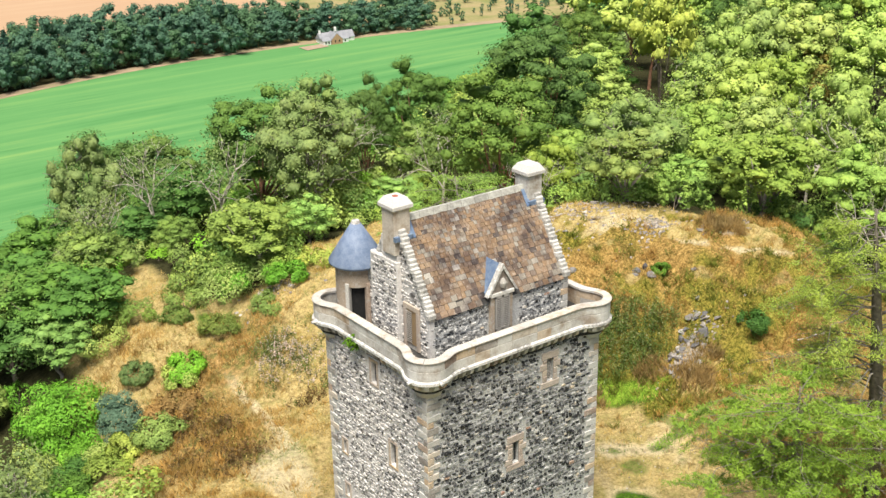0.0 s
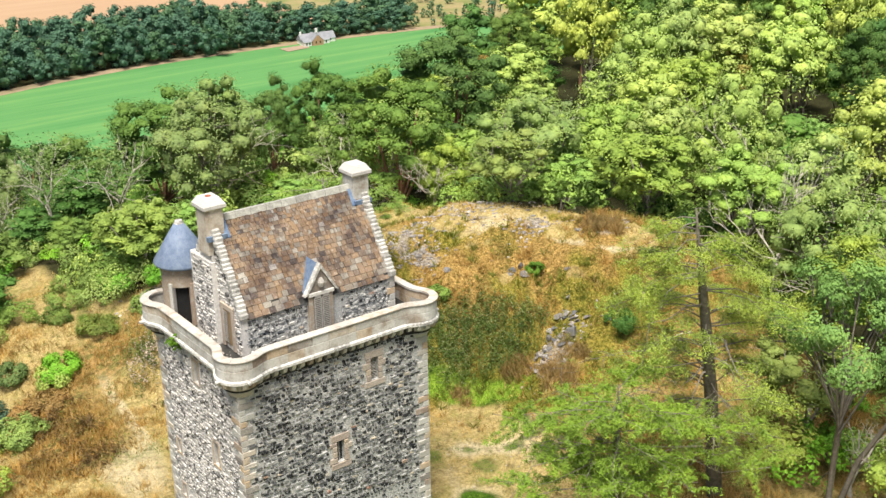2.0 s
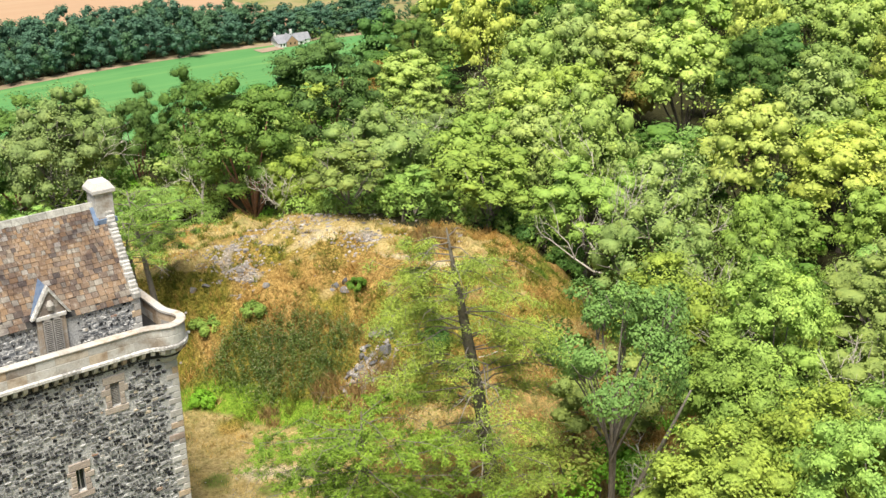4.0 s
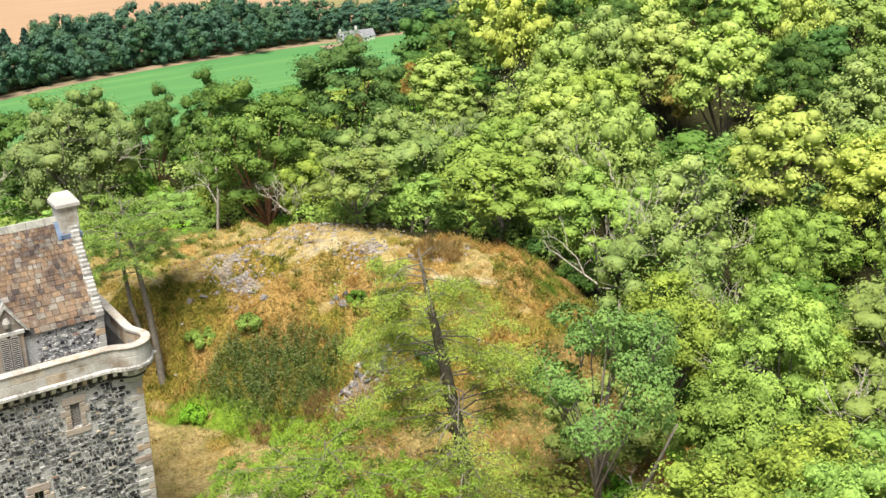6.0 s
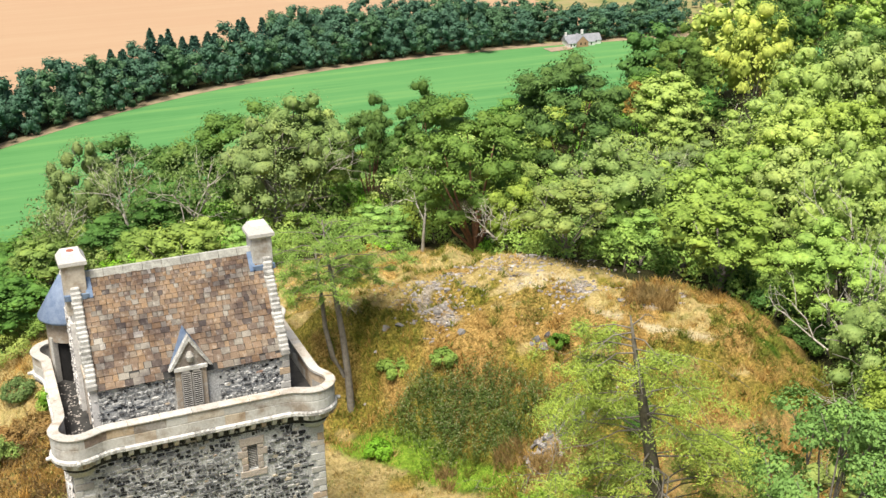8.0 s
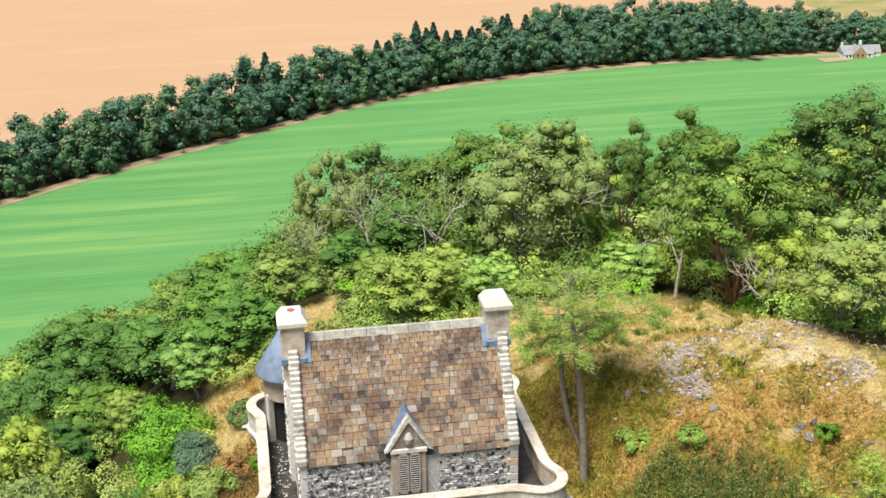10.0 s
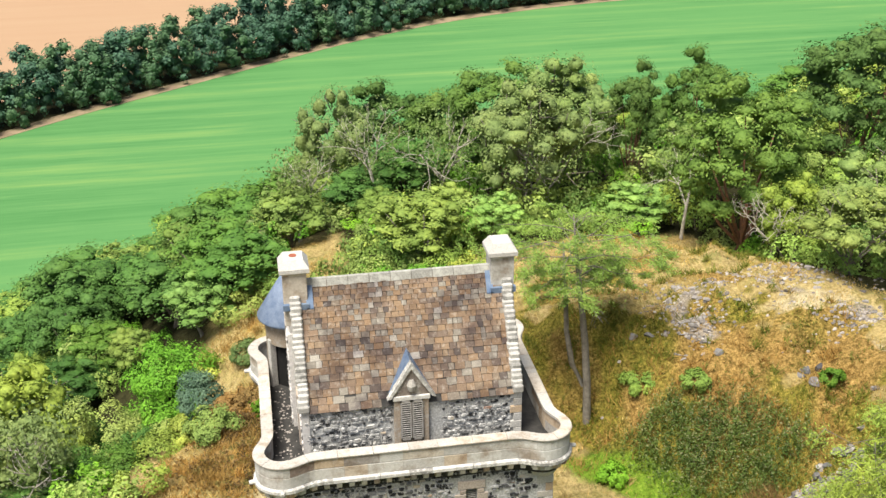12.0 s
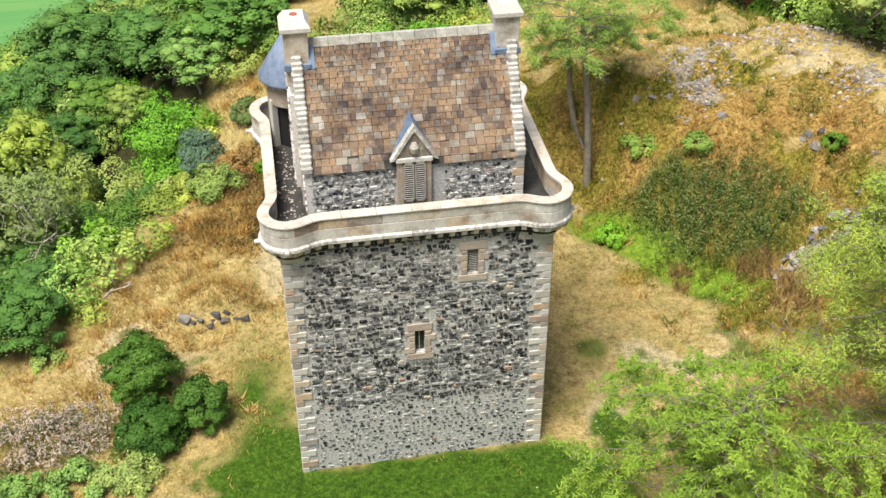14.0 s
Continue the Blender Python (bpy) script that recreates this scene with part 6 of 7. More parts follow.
bush("yew_bush", "yew", "dense dark green yew bush on dry grass", at_ground(-6.7, 6.2), 807, 3.0, 1.6, 7500, 0.15, 44, aspect=0.3, flat=0.45)
bush("yew_bush", "yew", "dense dark green yew bush on dry grass", at_ground(-6.2, 3.2), 808, 2.3, 1.5, 6500, 0.15, 44, aspect=0.3, flat=0.45)
bush("yew_bush", "yew", "small dark green yew bush below the tower", at_ground(-4.0, 3.8), 809, 2.3, 1.2, 5000, 0.15, 44, aspect=0.3, flat=0.45)
bush("laurel_bush", "yew", "small glossy dark green bush on the mound", at_ground(28.6, 5.8), 810, 1.5, 1.1, 2200, 0.12)
bush("fern_clump", "broad", "green fern clump on the brown bank", at_ground(21.4, 14.7), 811, 0.6, 0.8, 1200, 0.13)
bush("fern_clump", "broad", "green fern clump on the brown bank", at_ground(19.2, 17.0), 812, 0.7, 1.1, 1600, 0.13)
bush("bush", "yew", "dark bush in a hollow of the bank", at_ground(27.5, 12.6), 813, 1.0, 0.7, 1200, 0.12)
bush("bush", "lime", "low leafy bush below the yews", at_ground(-7.2, 1.5), 814, 1.1, 1.5, 2600, 0.13)
bush("bush", "ash", "fresh green low bush among the willowherb", at_ground(-9.2, 1.2), 821, 1.0, 1.3, 2200, 0.13)
bush("bush", "ash", "fresh green low bush among the willowherb", at_ground(-11.6, 1.4), 822, 1.0, 1.2, 2000, 0.13)
bush("bush", "lime", "low green growth on the bank's edge", at_ground(-9.6, 12.6), 823, 0.6, 1.2, 1200, 0.12)
bush("bush", "lime", "low green growth on the bank's edge", at_ground(-11.2, 9.6), 824, 0.6, 0.8, 900, 0.12)
bush("bush", "bright", "low leafy bush by the rock", at_ground(16.6, 12.6), 815, 0.8, 0.9, 1500, 0.12)
bush("bush", "bright", "leafy bush behind the tower", at_ground(10.2, 30.6), 816, 1.5, 1.6, 2400, 0.14)
bush("autumn_shrub", "autumn", "orange-yellow autumn shrub at the wood edge", at_ground(24.6, 35.6), 817, 2.0, 1.0, 900, 0.18)
bush("autumn_shrub", "autumn", "small rusty orange shrub at the wood edge", at_ground(1.0, 40), 818, 1.6, 0.8, 700, 0.18)
bush("autumn_shrub", "autumn", "orange-leaved tree among green trees", at_ground(63, 62), 819, 8.4, 1.2, 600, 0.26, category="tree")
bush("autumn_shrub", "russet", "russet-topped tree among green trees", at_ground(83, 42), 820, 10.0, 3.0, 1700, 0.4, category="tree")
# shrubs along the rim and the wood's edge
rng = np.random.default_rng(830)
shrubs = [bush("shrub", m, "leafy green shrub along the edge of the wood", HIDE, 831 + i, 2.2, 1.4, 520, 0.16, 18, group="edge shrubs") for i, m in enumerate(("broad", "lime", "ash", "bright"))]
used = [[], [], [], []]
spots = []
for _ in range(5000):
    x, y = rng.uniform(-22, 46), rng.uniform(-24, 62)
    d = float(rim_distance(np.array([x]), np.array([y]))[0])
    _, _, wood, _ = cover(np.array([x]), np.array([y]))
    edge = (-0.6 < d < 7 and y > 12 and x > -18) or (0.35 < wood[0] < 0.98 and d < 0 and (y > 24 or x > 33)) or (x > 26.5 and y < -4 and d < 0)
    if not edge or (-9.5 < x < 1 and 17 < y < 34) or on_flank(x, y) or any((x - a) ** 2 + (y - b) ** 2 < 3.2 for a, b in spots) or len(spots) > 110:
        continue
    spots.append((x, y))
    k = int(rng.integers(4))
    h = rng.uniform(1.3, 2.9)
    place_copy(shrubs[k], used[k], stand(x, y, h=h, r=h * rng.uniform(0.55, 0.8), proto=shrubs[k], turn=rng.uniform(0, 6.28)))
for k in range(26):
    x = 6.5 + k * 0.95 + rng.uniform(-0.5, 0.5)
    y = 33.0 + 0.36 * x + rng.uniform(0.5, 4.5)
    h = rng.uniform(2.4, 4.4)
    place_copy(shrubs[k % 4], used[k % 4], stand(x, y, h=h, r=h * rng.uniform(0.5, 0.7), proto=shrubs[k % 4], turn=rng.uniform(0, 6.28)))
for k in range(4):
    if not used[k]:
        shrubs[k].matrix_basis = stand(-9 - k, 40, h=2, proto=shrubs[k])

# undergrowth between the trees
rng = np.random.default_rng(860)
n_under = 0
for _ in range(6000):
    x, y = rng.uniform(-18, 72), rng.uniform(-34, 75)
    if not in_view(x, y) or n_under >= 150 or (x < 29.5 and y < 10) or (-9.5 < x < -2 and 17 < y < 34) or on_flank(x, y):
        continue
    d = float(rim_distance(np.array([x]), np.array([y]))[0])
    _, _, wood, _ = cover(np.array([x]), np.array([y]))
    if (d < 0.5 and wood[0] < 0.7) or d > 30 or any((x - a) ** 2 + (y - b) ** 2 < 5.0 for a, b in spots):
        continue
    spots.append((x, y))
    n_under += 1
    k = int(rng.integers(4))
    h = rng.uniform(2.0, 4.2)
    place_copy(shrubs[k], used[k], stand(x, y, h=h, r=h * rng.uniform(0.5, 0.7), proto=shrubs[k], turn=rng.uniform(0, 6.28)))
# ---------- grass, bracken, heath ----------


def blades(rng, x, y, h, width, lean, dz=0.0):
    n = len(x)
    z = height(x, y) - 0.03 + dz
    a, b = rng.uniform(0, 6.28, n), rng.uniform(0, 6.28, n)
    hh = h * rng.uniform(0.6, 1.3, n)
    w = width * rng.uniform(0.7, 1.3, n)
    v = np.empty((n, 3, 3))
    v[:, 0] = np.stack([x + w * np.cos(a), y + w * np.sin(a), z], -1)
    v[:, 1] = np.stack([x - w * np.cos(a), y - w * np.sin(a), z], -1)
    l = lean * hh * rng.uniform(0.3, 1.2, n)
    v[:, 2] = np.stack([x + l * np.cos(b), y + l * np.sin(b), z + hh], -1)
    return v.reshape(-1, 3), np.arange(3 * n).reshape(-1, 3)


def scatter(name, mat, label, category, seed, tries, box, weight, h, width, lean, clump=0.35, per=14):
    rng = np.random.default_rng(seed)
    cx, cy = rng.uniform(box[0], box[1], tries), rng.uniform(box[2], box[3], tries)
    keep = (rng.random(tries) < weight(cx, cy)) & ~((cx > -0.4) & (cx < W + 0.4) & (cy > -0.3) & (cy < D + 0.4))
    cx, cy = np.repeat(cx[keep], per), np.repeat(cy[keep], per)
    x, y = cx + rng.normal(0, clump, len(cx)), cy + rng.normal(0, clump, len(cy))
    ok = ~((x > -0.12) & (x < W + 0.12) & (y > -0.12) & (y < D + 0.12))
    v, f = blades(rng, x[ok], y[ok], h, width, lean)
    me = mesh_from(name, v, f)
    me.materials.append(MAT[mat])
    return tagged(new(name, me), label, category, kind="stuff")


HILL = (-15, 42, -12, 44)


def open_ground(x, y):
    g, b, w, e = cover(x, y)
    return g, b, np.clip(1 - w * 1.4, 0, 1), e, smooth(2.5, 0, rim_distance(x, y))


def w_straw(x, y):
    g, b, o, e, r = open_ground(x, y)
    lawn = np.exp(-(((x - 12) / 10) ** 2 + ((y - 2) / 7) ** 2) ** 2)
    olive = bank_cover(x, y)[0]
    return np.clip((1 - 0.85 * olive) * o * r * (1 - g) * (1 - 0.9 * b) * (1 - 0.85 * e) * (1 - 0.75 * lawn) * (0.45 + 0.6 * wave(x, y, 4.1, 12)), 0, 1)


def w_green(x, y):
    g, b, o, e, r = open_ground(x, y)
    return np.clip(o * r * g * 0.9 + 0.06 * o, 0, 1)


def w_bracken(x, y):
    g, b, o, e, r = open_ground(x, y)
    spots = np.exp(-(((x - 21.5) / 1.4) ** 2 + ((y - 4.5) / 1.2) ** 2)) + np.exp(-(((x - 24) / 1.6) ** 2 + ((y - 3.6) / 1.2) ** 2)) + np.exp(-(((x - 34) / 2.0) ** 2 + ((y - 13) / 1.2) ** 2))
    for cx, cy, sx, sy, k in ((0.2, 19.6, 2.6, 2.4, 0.9), (-1.5, 25, 2.0, 2.4, 0.8), (-1.0, 32.8, 2.6, 1.2, 0.8), (-7.5, 12.0, 3.0, 4.6, 0.65), (-8.6, 7.4, 2.6, 2.4, 0.6), (-3.4, 11.3, 2.1, 0.9, 1.0), (-4.8, 17.4, 1.5, 1.5, 0.7)):
        spots = spots + k * np.exp(-(((x - cx) / sx) ** 2 + ((y - cy) / sy) ** 2))
    return np.clip(o * r * b * (0.35 + 0.6 * wave(x, y, 3.1, 14)) + spots * (0.5 + 0.5 * wave(x, y, 1.7, 15)), 0, 1) * (1 - 0.9 * np.clip(e, 0, 1))


def w_heath(x, y):
    u, v = (x - 21.3) * 0.83 - (y - 11.5) * 0.56, (x - 21.3) * 0.56 + (y - 11.5) * 0.83
    a = np.exp(-((u / 4.2) ** 2 + ((v - 0.2 + 0.5 * ragged(x, y, 2.2, 61, 2)) / 1.75) ** 2) ** 2)
    b = np.exp(-(((x - 6.2) / 3.2) ** 2 + ((y - 23.4) / 3.0) ** 2) ** 2) * np.clip(0.25 + 0.8 * ragged(x, y, 2.0, 62, 2), 0, 1)
    return np.clip(a * (0.85 + 0.6 * ragged(x, y, 1.5, 63, 2)) + b, 0, 1)


def w_seed(x, y):
    return np.exp(-(((x + 10.3) / 2.8) ** 2 + ((y - 4.0) / 1.7) ** 2) ** 2) + 0.7 * np.exp(-(((x - 6.6) / 2.6) ** 2 + ((y - 23.6) / 2.2) ** 2) ** 2) * (0.5 + 0.6 * ragged(x, y, 1.6, 64, 2))


scatter("dry_grass", "straw", "pale straw-coloured dry grass tufts on the hilltop", "dry grass", 901, 30000, HILL, w_straw, 0.24, 0.02, 0.9)


def mound_zones(x, y):
    """Straw on the top, olive grass on the faces, rust-brown grass above the thicket and on the east flank."""
    g, b, o, e, r = open_ground(x, y)
    mound = np.exp(-(((x - 27) / 13) ** 2 + ((y - 13) / 10) ** 2) ** 2) + np.exp(-(((x + 3) / 8) ** 2 + ((y - 20) / 15) ** 2) ** 2)
    olive, rocky, n = bank_cover(x, y)
    run, off = (x - 22.6) * 0.77 - (y - 13.2) * 0.64, (x - 22.6) * 0.64 + (y - 13.2) * 0.77
    rust = np.exp(-((off + 0.3) / 1.3) ** 2) * smooth(7, 4, np.abs(run))
    for cx, cy, sx, sy in ((35.5, 13.5, 3.0, 2.2), (23.2, 7.0, 1.2, 1.0), (31.0, 4.5, 4.0, 2.4), (17.6, 15.4, 1.2, 1.4), (-2.6, 18.0, 3.0, 2.4), (-1.5, 23.5, 2.0, 2.0)):
        rust = rust + np.exp(-(((x - cx) / sx) ** 2 + ((y - cy) / sy) ** 2))
    base = o * r * (1 - 0.9 * e) * (1 - w_heath(x, y)) * (1 - 0.8 * rocky) * smooth(-1.5, 1, y)
    return base, mound, olive, np.clip(rust, 0, 1), n


def w_straw_tussock(x, y):
    base, mound, olive, rust, n = mound_zones(x, y)
    return np.clip(base * mound * (1 - olive) * (1 - rust) * (0.5 + 0.6 * ragged(x, y, 2.2, 31)), 0, 1)


def w_olive_tussock(x, y):
    base, mound, olive, rust, n = mound_zones(x, y)
    return np.clip(base * olive * (1 - rust) * (0.6 - 0.7 * n), 0, 1)


def w_rust_tussock(x, y):
    base, mound, olive, rust, n = mound_zones(x, y)
    return np.clip(base * (rust * (0.6 + 0.6 * n) + 0.4 * olive * smooth(0.1, 0.6, n)), 0, 1)


for mat, label, seed, tries, weight in (("straw", "pale tussocks of dead grass on the mound", 911, 3400, w_straw_tussock), ("bracken", "rust-brown tussocks of dead grass on the mound", 912, 6500, w_rust_tussock), ("moor", "olive-green tussocks on the mound", 913, 9000, w_olive_tussock)):
    scatter("tussocks", mat, label, "tussock grass", seed, tries, HILL, weight, 0.4, 0.035, 1.1, 0.13, 22)


def w_tall(x, y):
    return np.clip(sum(np.exp(-(((x - a) / r) ** 2 + ((y - b) / r) ** 2) ** 2) for a, b, r in ((22.7, 8.3, 0.8), (23.4, 5.6, 1.1), (25.6, 6.4, 0.7), (34.2, 13.0, 1.3), (19.2, 9.6, 0.6))), 0, 1)


scatter("tall_grass", "bracken", "clumps of tall orange-brown grass by the outcrop", "tall grass", 915, 2600, (18, 36, 4, 15), w_tall, 0.62, 0.03, 0.8, 0.16, 26)
scatter("green_grass", "grass", "green grass round the tower foot, darkened for the tower's shade", "grass", 902, 14000, HILL, w_green, 0.15, 0.02, 0.8, 0.3)
scatter("bracken", "bracken", "rusty brown dead bracken on the bank", "bracken", 903, 70000, HILL, w_bracken, 0.42, 0.025, 0.9, 0.2, 10)


def stalks(name, mat, tip, label, category, seed, boxes, weight, tall, per, size, tips=2):
    """Upright stalks with narrow leaves and paler tips."""
    rng = np.random.default_rng(seed)
    x = np.concatenate([rng.uniform(b[0], b[1], b[4]) for b in boxes])
    y = np.concatenate([rng.uniform(b[2], b[3], b[4]) for b in boxes])
    ok = rng.random(len(x)) < weight(x, y)
    x, y = x[ok], y[ok]
    hgt = tall * (0.8 + 0.3 * wave(x, y, 1.6, 21) + 0.2 * rng.normal(0, 1, len(x)))
    z = height(x, y)
    lx, ly = rng.normal(0, 0.12, len(x)), rng.normal(0, 0.12, len(x))
    s = np.tile((np.arange(per) + 0.5) / per, len(x))
    X, Y, Z, H = (np.repeat(q, per) for q in (x, y, z, hgt))
    p = np.stack([X + np.repeat(lx, per) * s + rng.normal(0, 0.06, len(s)), Y + np.repeat(ly, per) * s + rng.normal(0, 0.06, len(s)), Z + H * s], -1)
    a = rng.uniform(0, 6.28, len(s))
    v, f = leaves(rng, p, np.stack([np.cos(a), np.sin(a), np.full(len(a), 0.7)], -1), np.full(len(a), size), 0.3, 0.35)
    me = mesh_from(name, v, f)
    me.materials.append(MAT[mat])
    tagged(new(name, me), label, category, kind="stuff")
    tp = np.stack([x + lx, y + ly, z + hgt * 1.03], -1)
    tp = tp[::tips] if tips > 0 else np.repeat(tp, -tips, axis=0) - np.array([0, 0, 0.3]) * rng.random((len(tp) * -tips, 1))
    tp = tp + rng.normal(0, 0.06, tp.shape)
    v, f = leaves(rng, tp, np.tile((0.3, -0.5, 0.6), (len(tp), 1)), np.full(len(tp), size * 0.85), 0.35, 0.6)
    me = mesh_from(name + "_tips", v, f)
    me.materials.append(MAT[tip])
    tagged(new(name + "_tips", me), "pale dry tips on " + label, category, kind="stuff")


stalks("heath", "heath", "heath_tip", "olive-green thicket of willowherb and heath", "heath", 904, ((15.5, 27, 7, 16.5, 10500), (2.5, 10.5, 19.5, 27.5, 4200)), w_heath, 0.95, 11, 0.15, 1)
stalks("willowherb", "seedhead", "pink_tip", "pinkish willowherb gone to seed", "willowherb", 905, ((-14, -5, -2, 7, 4200), (3, 10.5, 20.5, 27, 2600)), w_seed, 0.95, 5, 0.17, -5)


def w_bank(x, y):
    g, b, o, e, r = open_ground(x, y)
    olive = bank_cover(x, y)[0]
    return np.clip(o * r * np.maximum(0.7 * b, olive) * (0.1 + 0.9 * ragged(x, y, 2.3, 18)) - w_heath(x, y), 0, 1)


stalks("bank_growth", "moor", "straw", "low olive-brown heathy growth on the bank", "heath", 906, ((14, 38, 0, 21, 12000), (-4, 9, 16, 34, 5000)), w_bank, 0.42, 5, 0.17)



def w_dead_bracken(x, y):
    a = np.exp(-(((x + 1.6) / 3.2) ** 2 + ((y - 19.2) / 3.2) ** 2) ** 2) + np.exp(-(((x + 1.2) / 2.2) ** 2 + ((y - 24.6) / 2.6) ** 2) ** 2) + 0.8 * np.exp(-(((x - 6.5) / 2.0) ** 2 + ((y - 20.2) / 0.8) ** 2) ** 2)
    path = np.exp(-((x - 2.6 - 0.12 * (y - 22)) / 0.7) ** 2)
    return np.clip(a * (0.35 + 0.8 * ragged(x, y, 1.7, 66)) * (1 - path), 0, 1)


stalks("dead_bracken", "rust", "bracken", "rust-brown dead bracken beside the path", "bracken", 907, ((-6, 9, 15, 28.5, 9000),), w_dead_bracken, 0.6, 6, 0.2)

# ---------- rocks and stones ----------


def rock_mesh(seed, sub=3):
    bm = bmesh.new()
    bmesh.ops.create_icosphere(bm, subdivisions=sub, radius=1)
    q = Vector((seed * 3.1, seed * 1.7, 0))
    cut = np.random.default_rng(1010 + seed)
    planes = [(Vector(n), float(d)) for n, d in zip(unit(cut, 11), cut.uniform(0.42, 0.78, 11))]
    for v in bm.verts:
        p = v.co * (1.0 + 0.3 * noise.noise(v.co * 1.3 + q))
        for n, d in planes:
            over = p.dot(n) - d
            if over > 0:
                p = p - n * over
        v.co = Vector((p.x * 1.25, p.y * 1.25, p.z * 0.85))
    me = bpy.data.meshes.new("rock")
    bm.to_mesh(me)
    bm.free()
    me.materials.append(MAT["rock"])
    return me


shapes = [rock_mesh(k) for k in range(5)]
rng = np.random.default_rng(1000)
dark_shapes = [me.copy() for me in shapes]
for me in dark_shapes:
    me.materials.clear()
    me.materials.append(MAT["rock_dark"])
SPOTS = [(24.9, 20, 0.45), (22.7, 21.6, 0.5), (22.0, 20.6, 0.45), (23.4, 20.9, 0.35), (23, 18.6, 0.6), (22.4, 18.4, 0.5), (30.2, 16.4, 0.45), (30, 22.5, 0.6), (30.8, 22.2, 0.5), (31.5, 21.8, 0.5), (26.6, 12.4, 0.6), (25.5, 6.7, 0.55), (24.4, 6.2, 0.4),
         (23.6, 5.6, 0.45), (24.0, 7.0, 0.35), (33, 14, 0.5), (32.2, 13.5, 0.4), (28.4, 20.6, 0.35), (27.5, 21.4, 0.3), (21.4, 22.6, 0.4), (20.8, 23.4, 0.35), (9.4, 31, 0.5), (10.2, 30.2, 0.6), (8.6, 31.6, 0.5), (16.2, 13.2, 0.35), (29, 11, 0.4), (27.6, 9.4, 0.4)]
for x, y, s in SPOTS:
    ob = new("rock", shapes[int(rng.integers(5))])
    s *= 0.62
    ob.matrix_basis = Matrix.Translation((x, y, ground_at(x, y) - 0.12 * s)) @ Matrix.Rotation(rng.uniform(0, 6.28), 4, "Z") @ Matrix.Rotation(rng.uniform(-0.3, 0.3), 4, "X") @ Matrix.Diagonal((s, s * rng.uniform(0.6, 1), s * rng.uniform(0.6, 1), 1))
    tagged(ob, "weathered grey rock showing through dry turf", "rock", "hilltop rocks")
for k in range(44):
    u = rng.uniform(0, 1)
    x, y, s = 23.2 + 4.4 * u + rng.normal(0, 0.2), 7.3 + 1.1 * u + rng.normal(0, 0.32), rng.uniform(0.12, 0.36)
    ob = new("rock", (shapes if k % 3 else dark_shapes)[int(rng.integers(5))])
    ob.matrix_basis = Matrix.Translation((x, y, ground_at(x, y) - 0.1 * s)) @ Matrix.Rotation(rng.uniform(0.2, 0.9), 4, "Z") @ Matrix.Rotation(rng.uniform(-0.5, 0.1), 4, "X") @ Matrix.Diagonal((s * 1.2, s * 0.7, s * rng.uniform(0.4, 0.8), 1))
    tagged(ob, "layered grey-brown rock in an outcrop on the slope", "rock", "outcrop rocks")
for a, b, r in ROCKY[:7]:
    for k in range(22):
        x, y, s = a + rng.normal(0, 0.75 * r), b + rng.normal(0, 0.42 * r), rng.uniform(0.07, 0.22)
        ob = new("rock", shapes[int(rng.integers(5))])
        ob.matrix_basis = Matrix.Translation((x, y, ground_at(x, y) - 0.06 * s)) @ Matrix.Rotation(rng.uniform(-0.5, 0.7), 4, "Z") @ Matrix.Rotation(rng.uniform(-0.35, 0.1), 4, "X") @ Matrix.Diagonal((s * 1.4, s * 0.8, s * rng.uniform(0.35, 0.7), 1))
        tagged(ob, "low slab of grey rock breaking through dry turf", "rock", "hilltop rocks")
for x, y, s in ((26.5, 13.8, 0.26), (27.0, 14.1, 0.3), (27.6, 13.9, 0.3), (20.2, 18.6, 0.26), (19.4, 18.9, 0.24), (23.0, 15.9, 0.25), (26.3, 7.7, 0.3), (25.6, 7.0, 0.3)):
    ob = new("rock", dark_shapes[int(rng.integers(5))])
    ob.matrix_basis = Matrix.Translation((x, y, ground_at(x, y))) @ Matrix.Rotation(rng.uniform(-0.6, 0.6), 4, "Z") @ Matrix.Rotation(rng.uniform(-0.4, 0.4), 4, "Y") @ Matrix.Diagonal((s * 1.1, s * 0.8, s * rng.uniform(0.7, 1.2), 1))
    tagged(ob, "dark craggy rock showing under a turf lip", "rock", "rocks in the bank")
for k in range(18):
    x, s = -4.7 + 2.6 * (k % 9) / 8 + rng.normal(0, 0.12), rng.uniform(0.14, 0.34)
    ob = new("rock", dark_shapes[int(rng.integers(5))])
    ob.matrix_basis = Matrix.Translation((x, 10.36 + 0.1 * (k // 9) + rng.normal(0, 0.08), ground_at(x, 10.0) + 0.15 + 0.4 * (k // 9) + rng.normal(0, 0.1))) @ Matrix.Rotation(rng.uniform(-0.6, 0.6), 4, "Z") @ Matrix.Rotation(rng.uniform(-0.4, 0.4), 4, "Y") @ Matrix.Diagonal((s * 0.9, s * 0.7, s * rng.uniform(0.8, 1.3), 1))
    tagged(ob, "dark craggy rock showing under a turf lip", "rock", "rocks in the bank")
g = Geo()
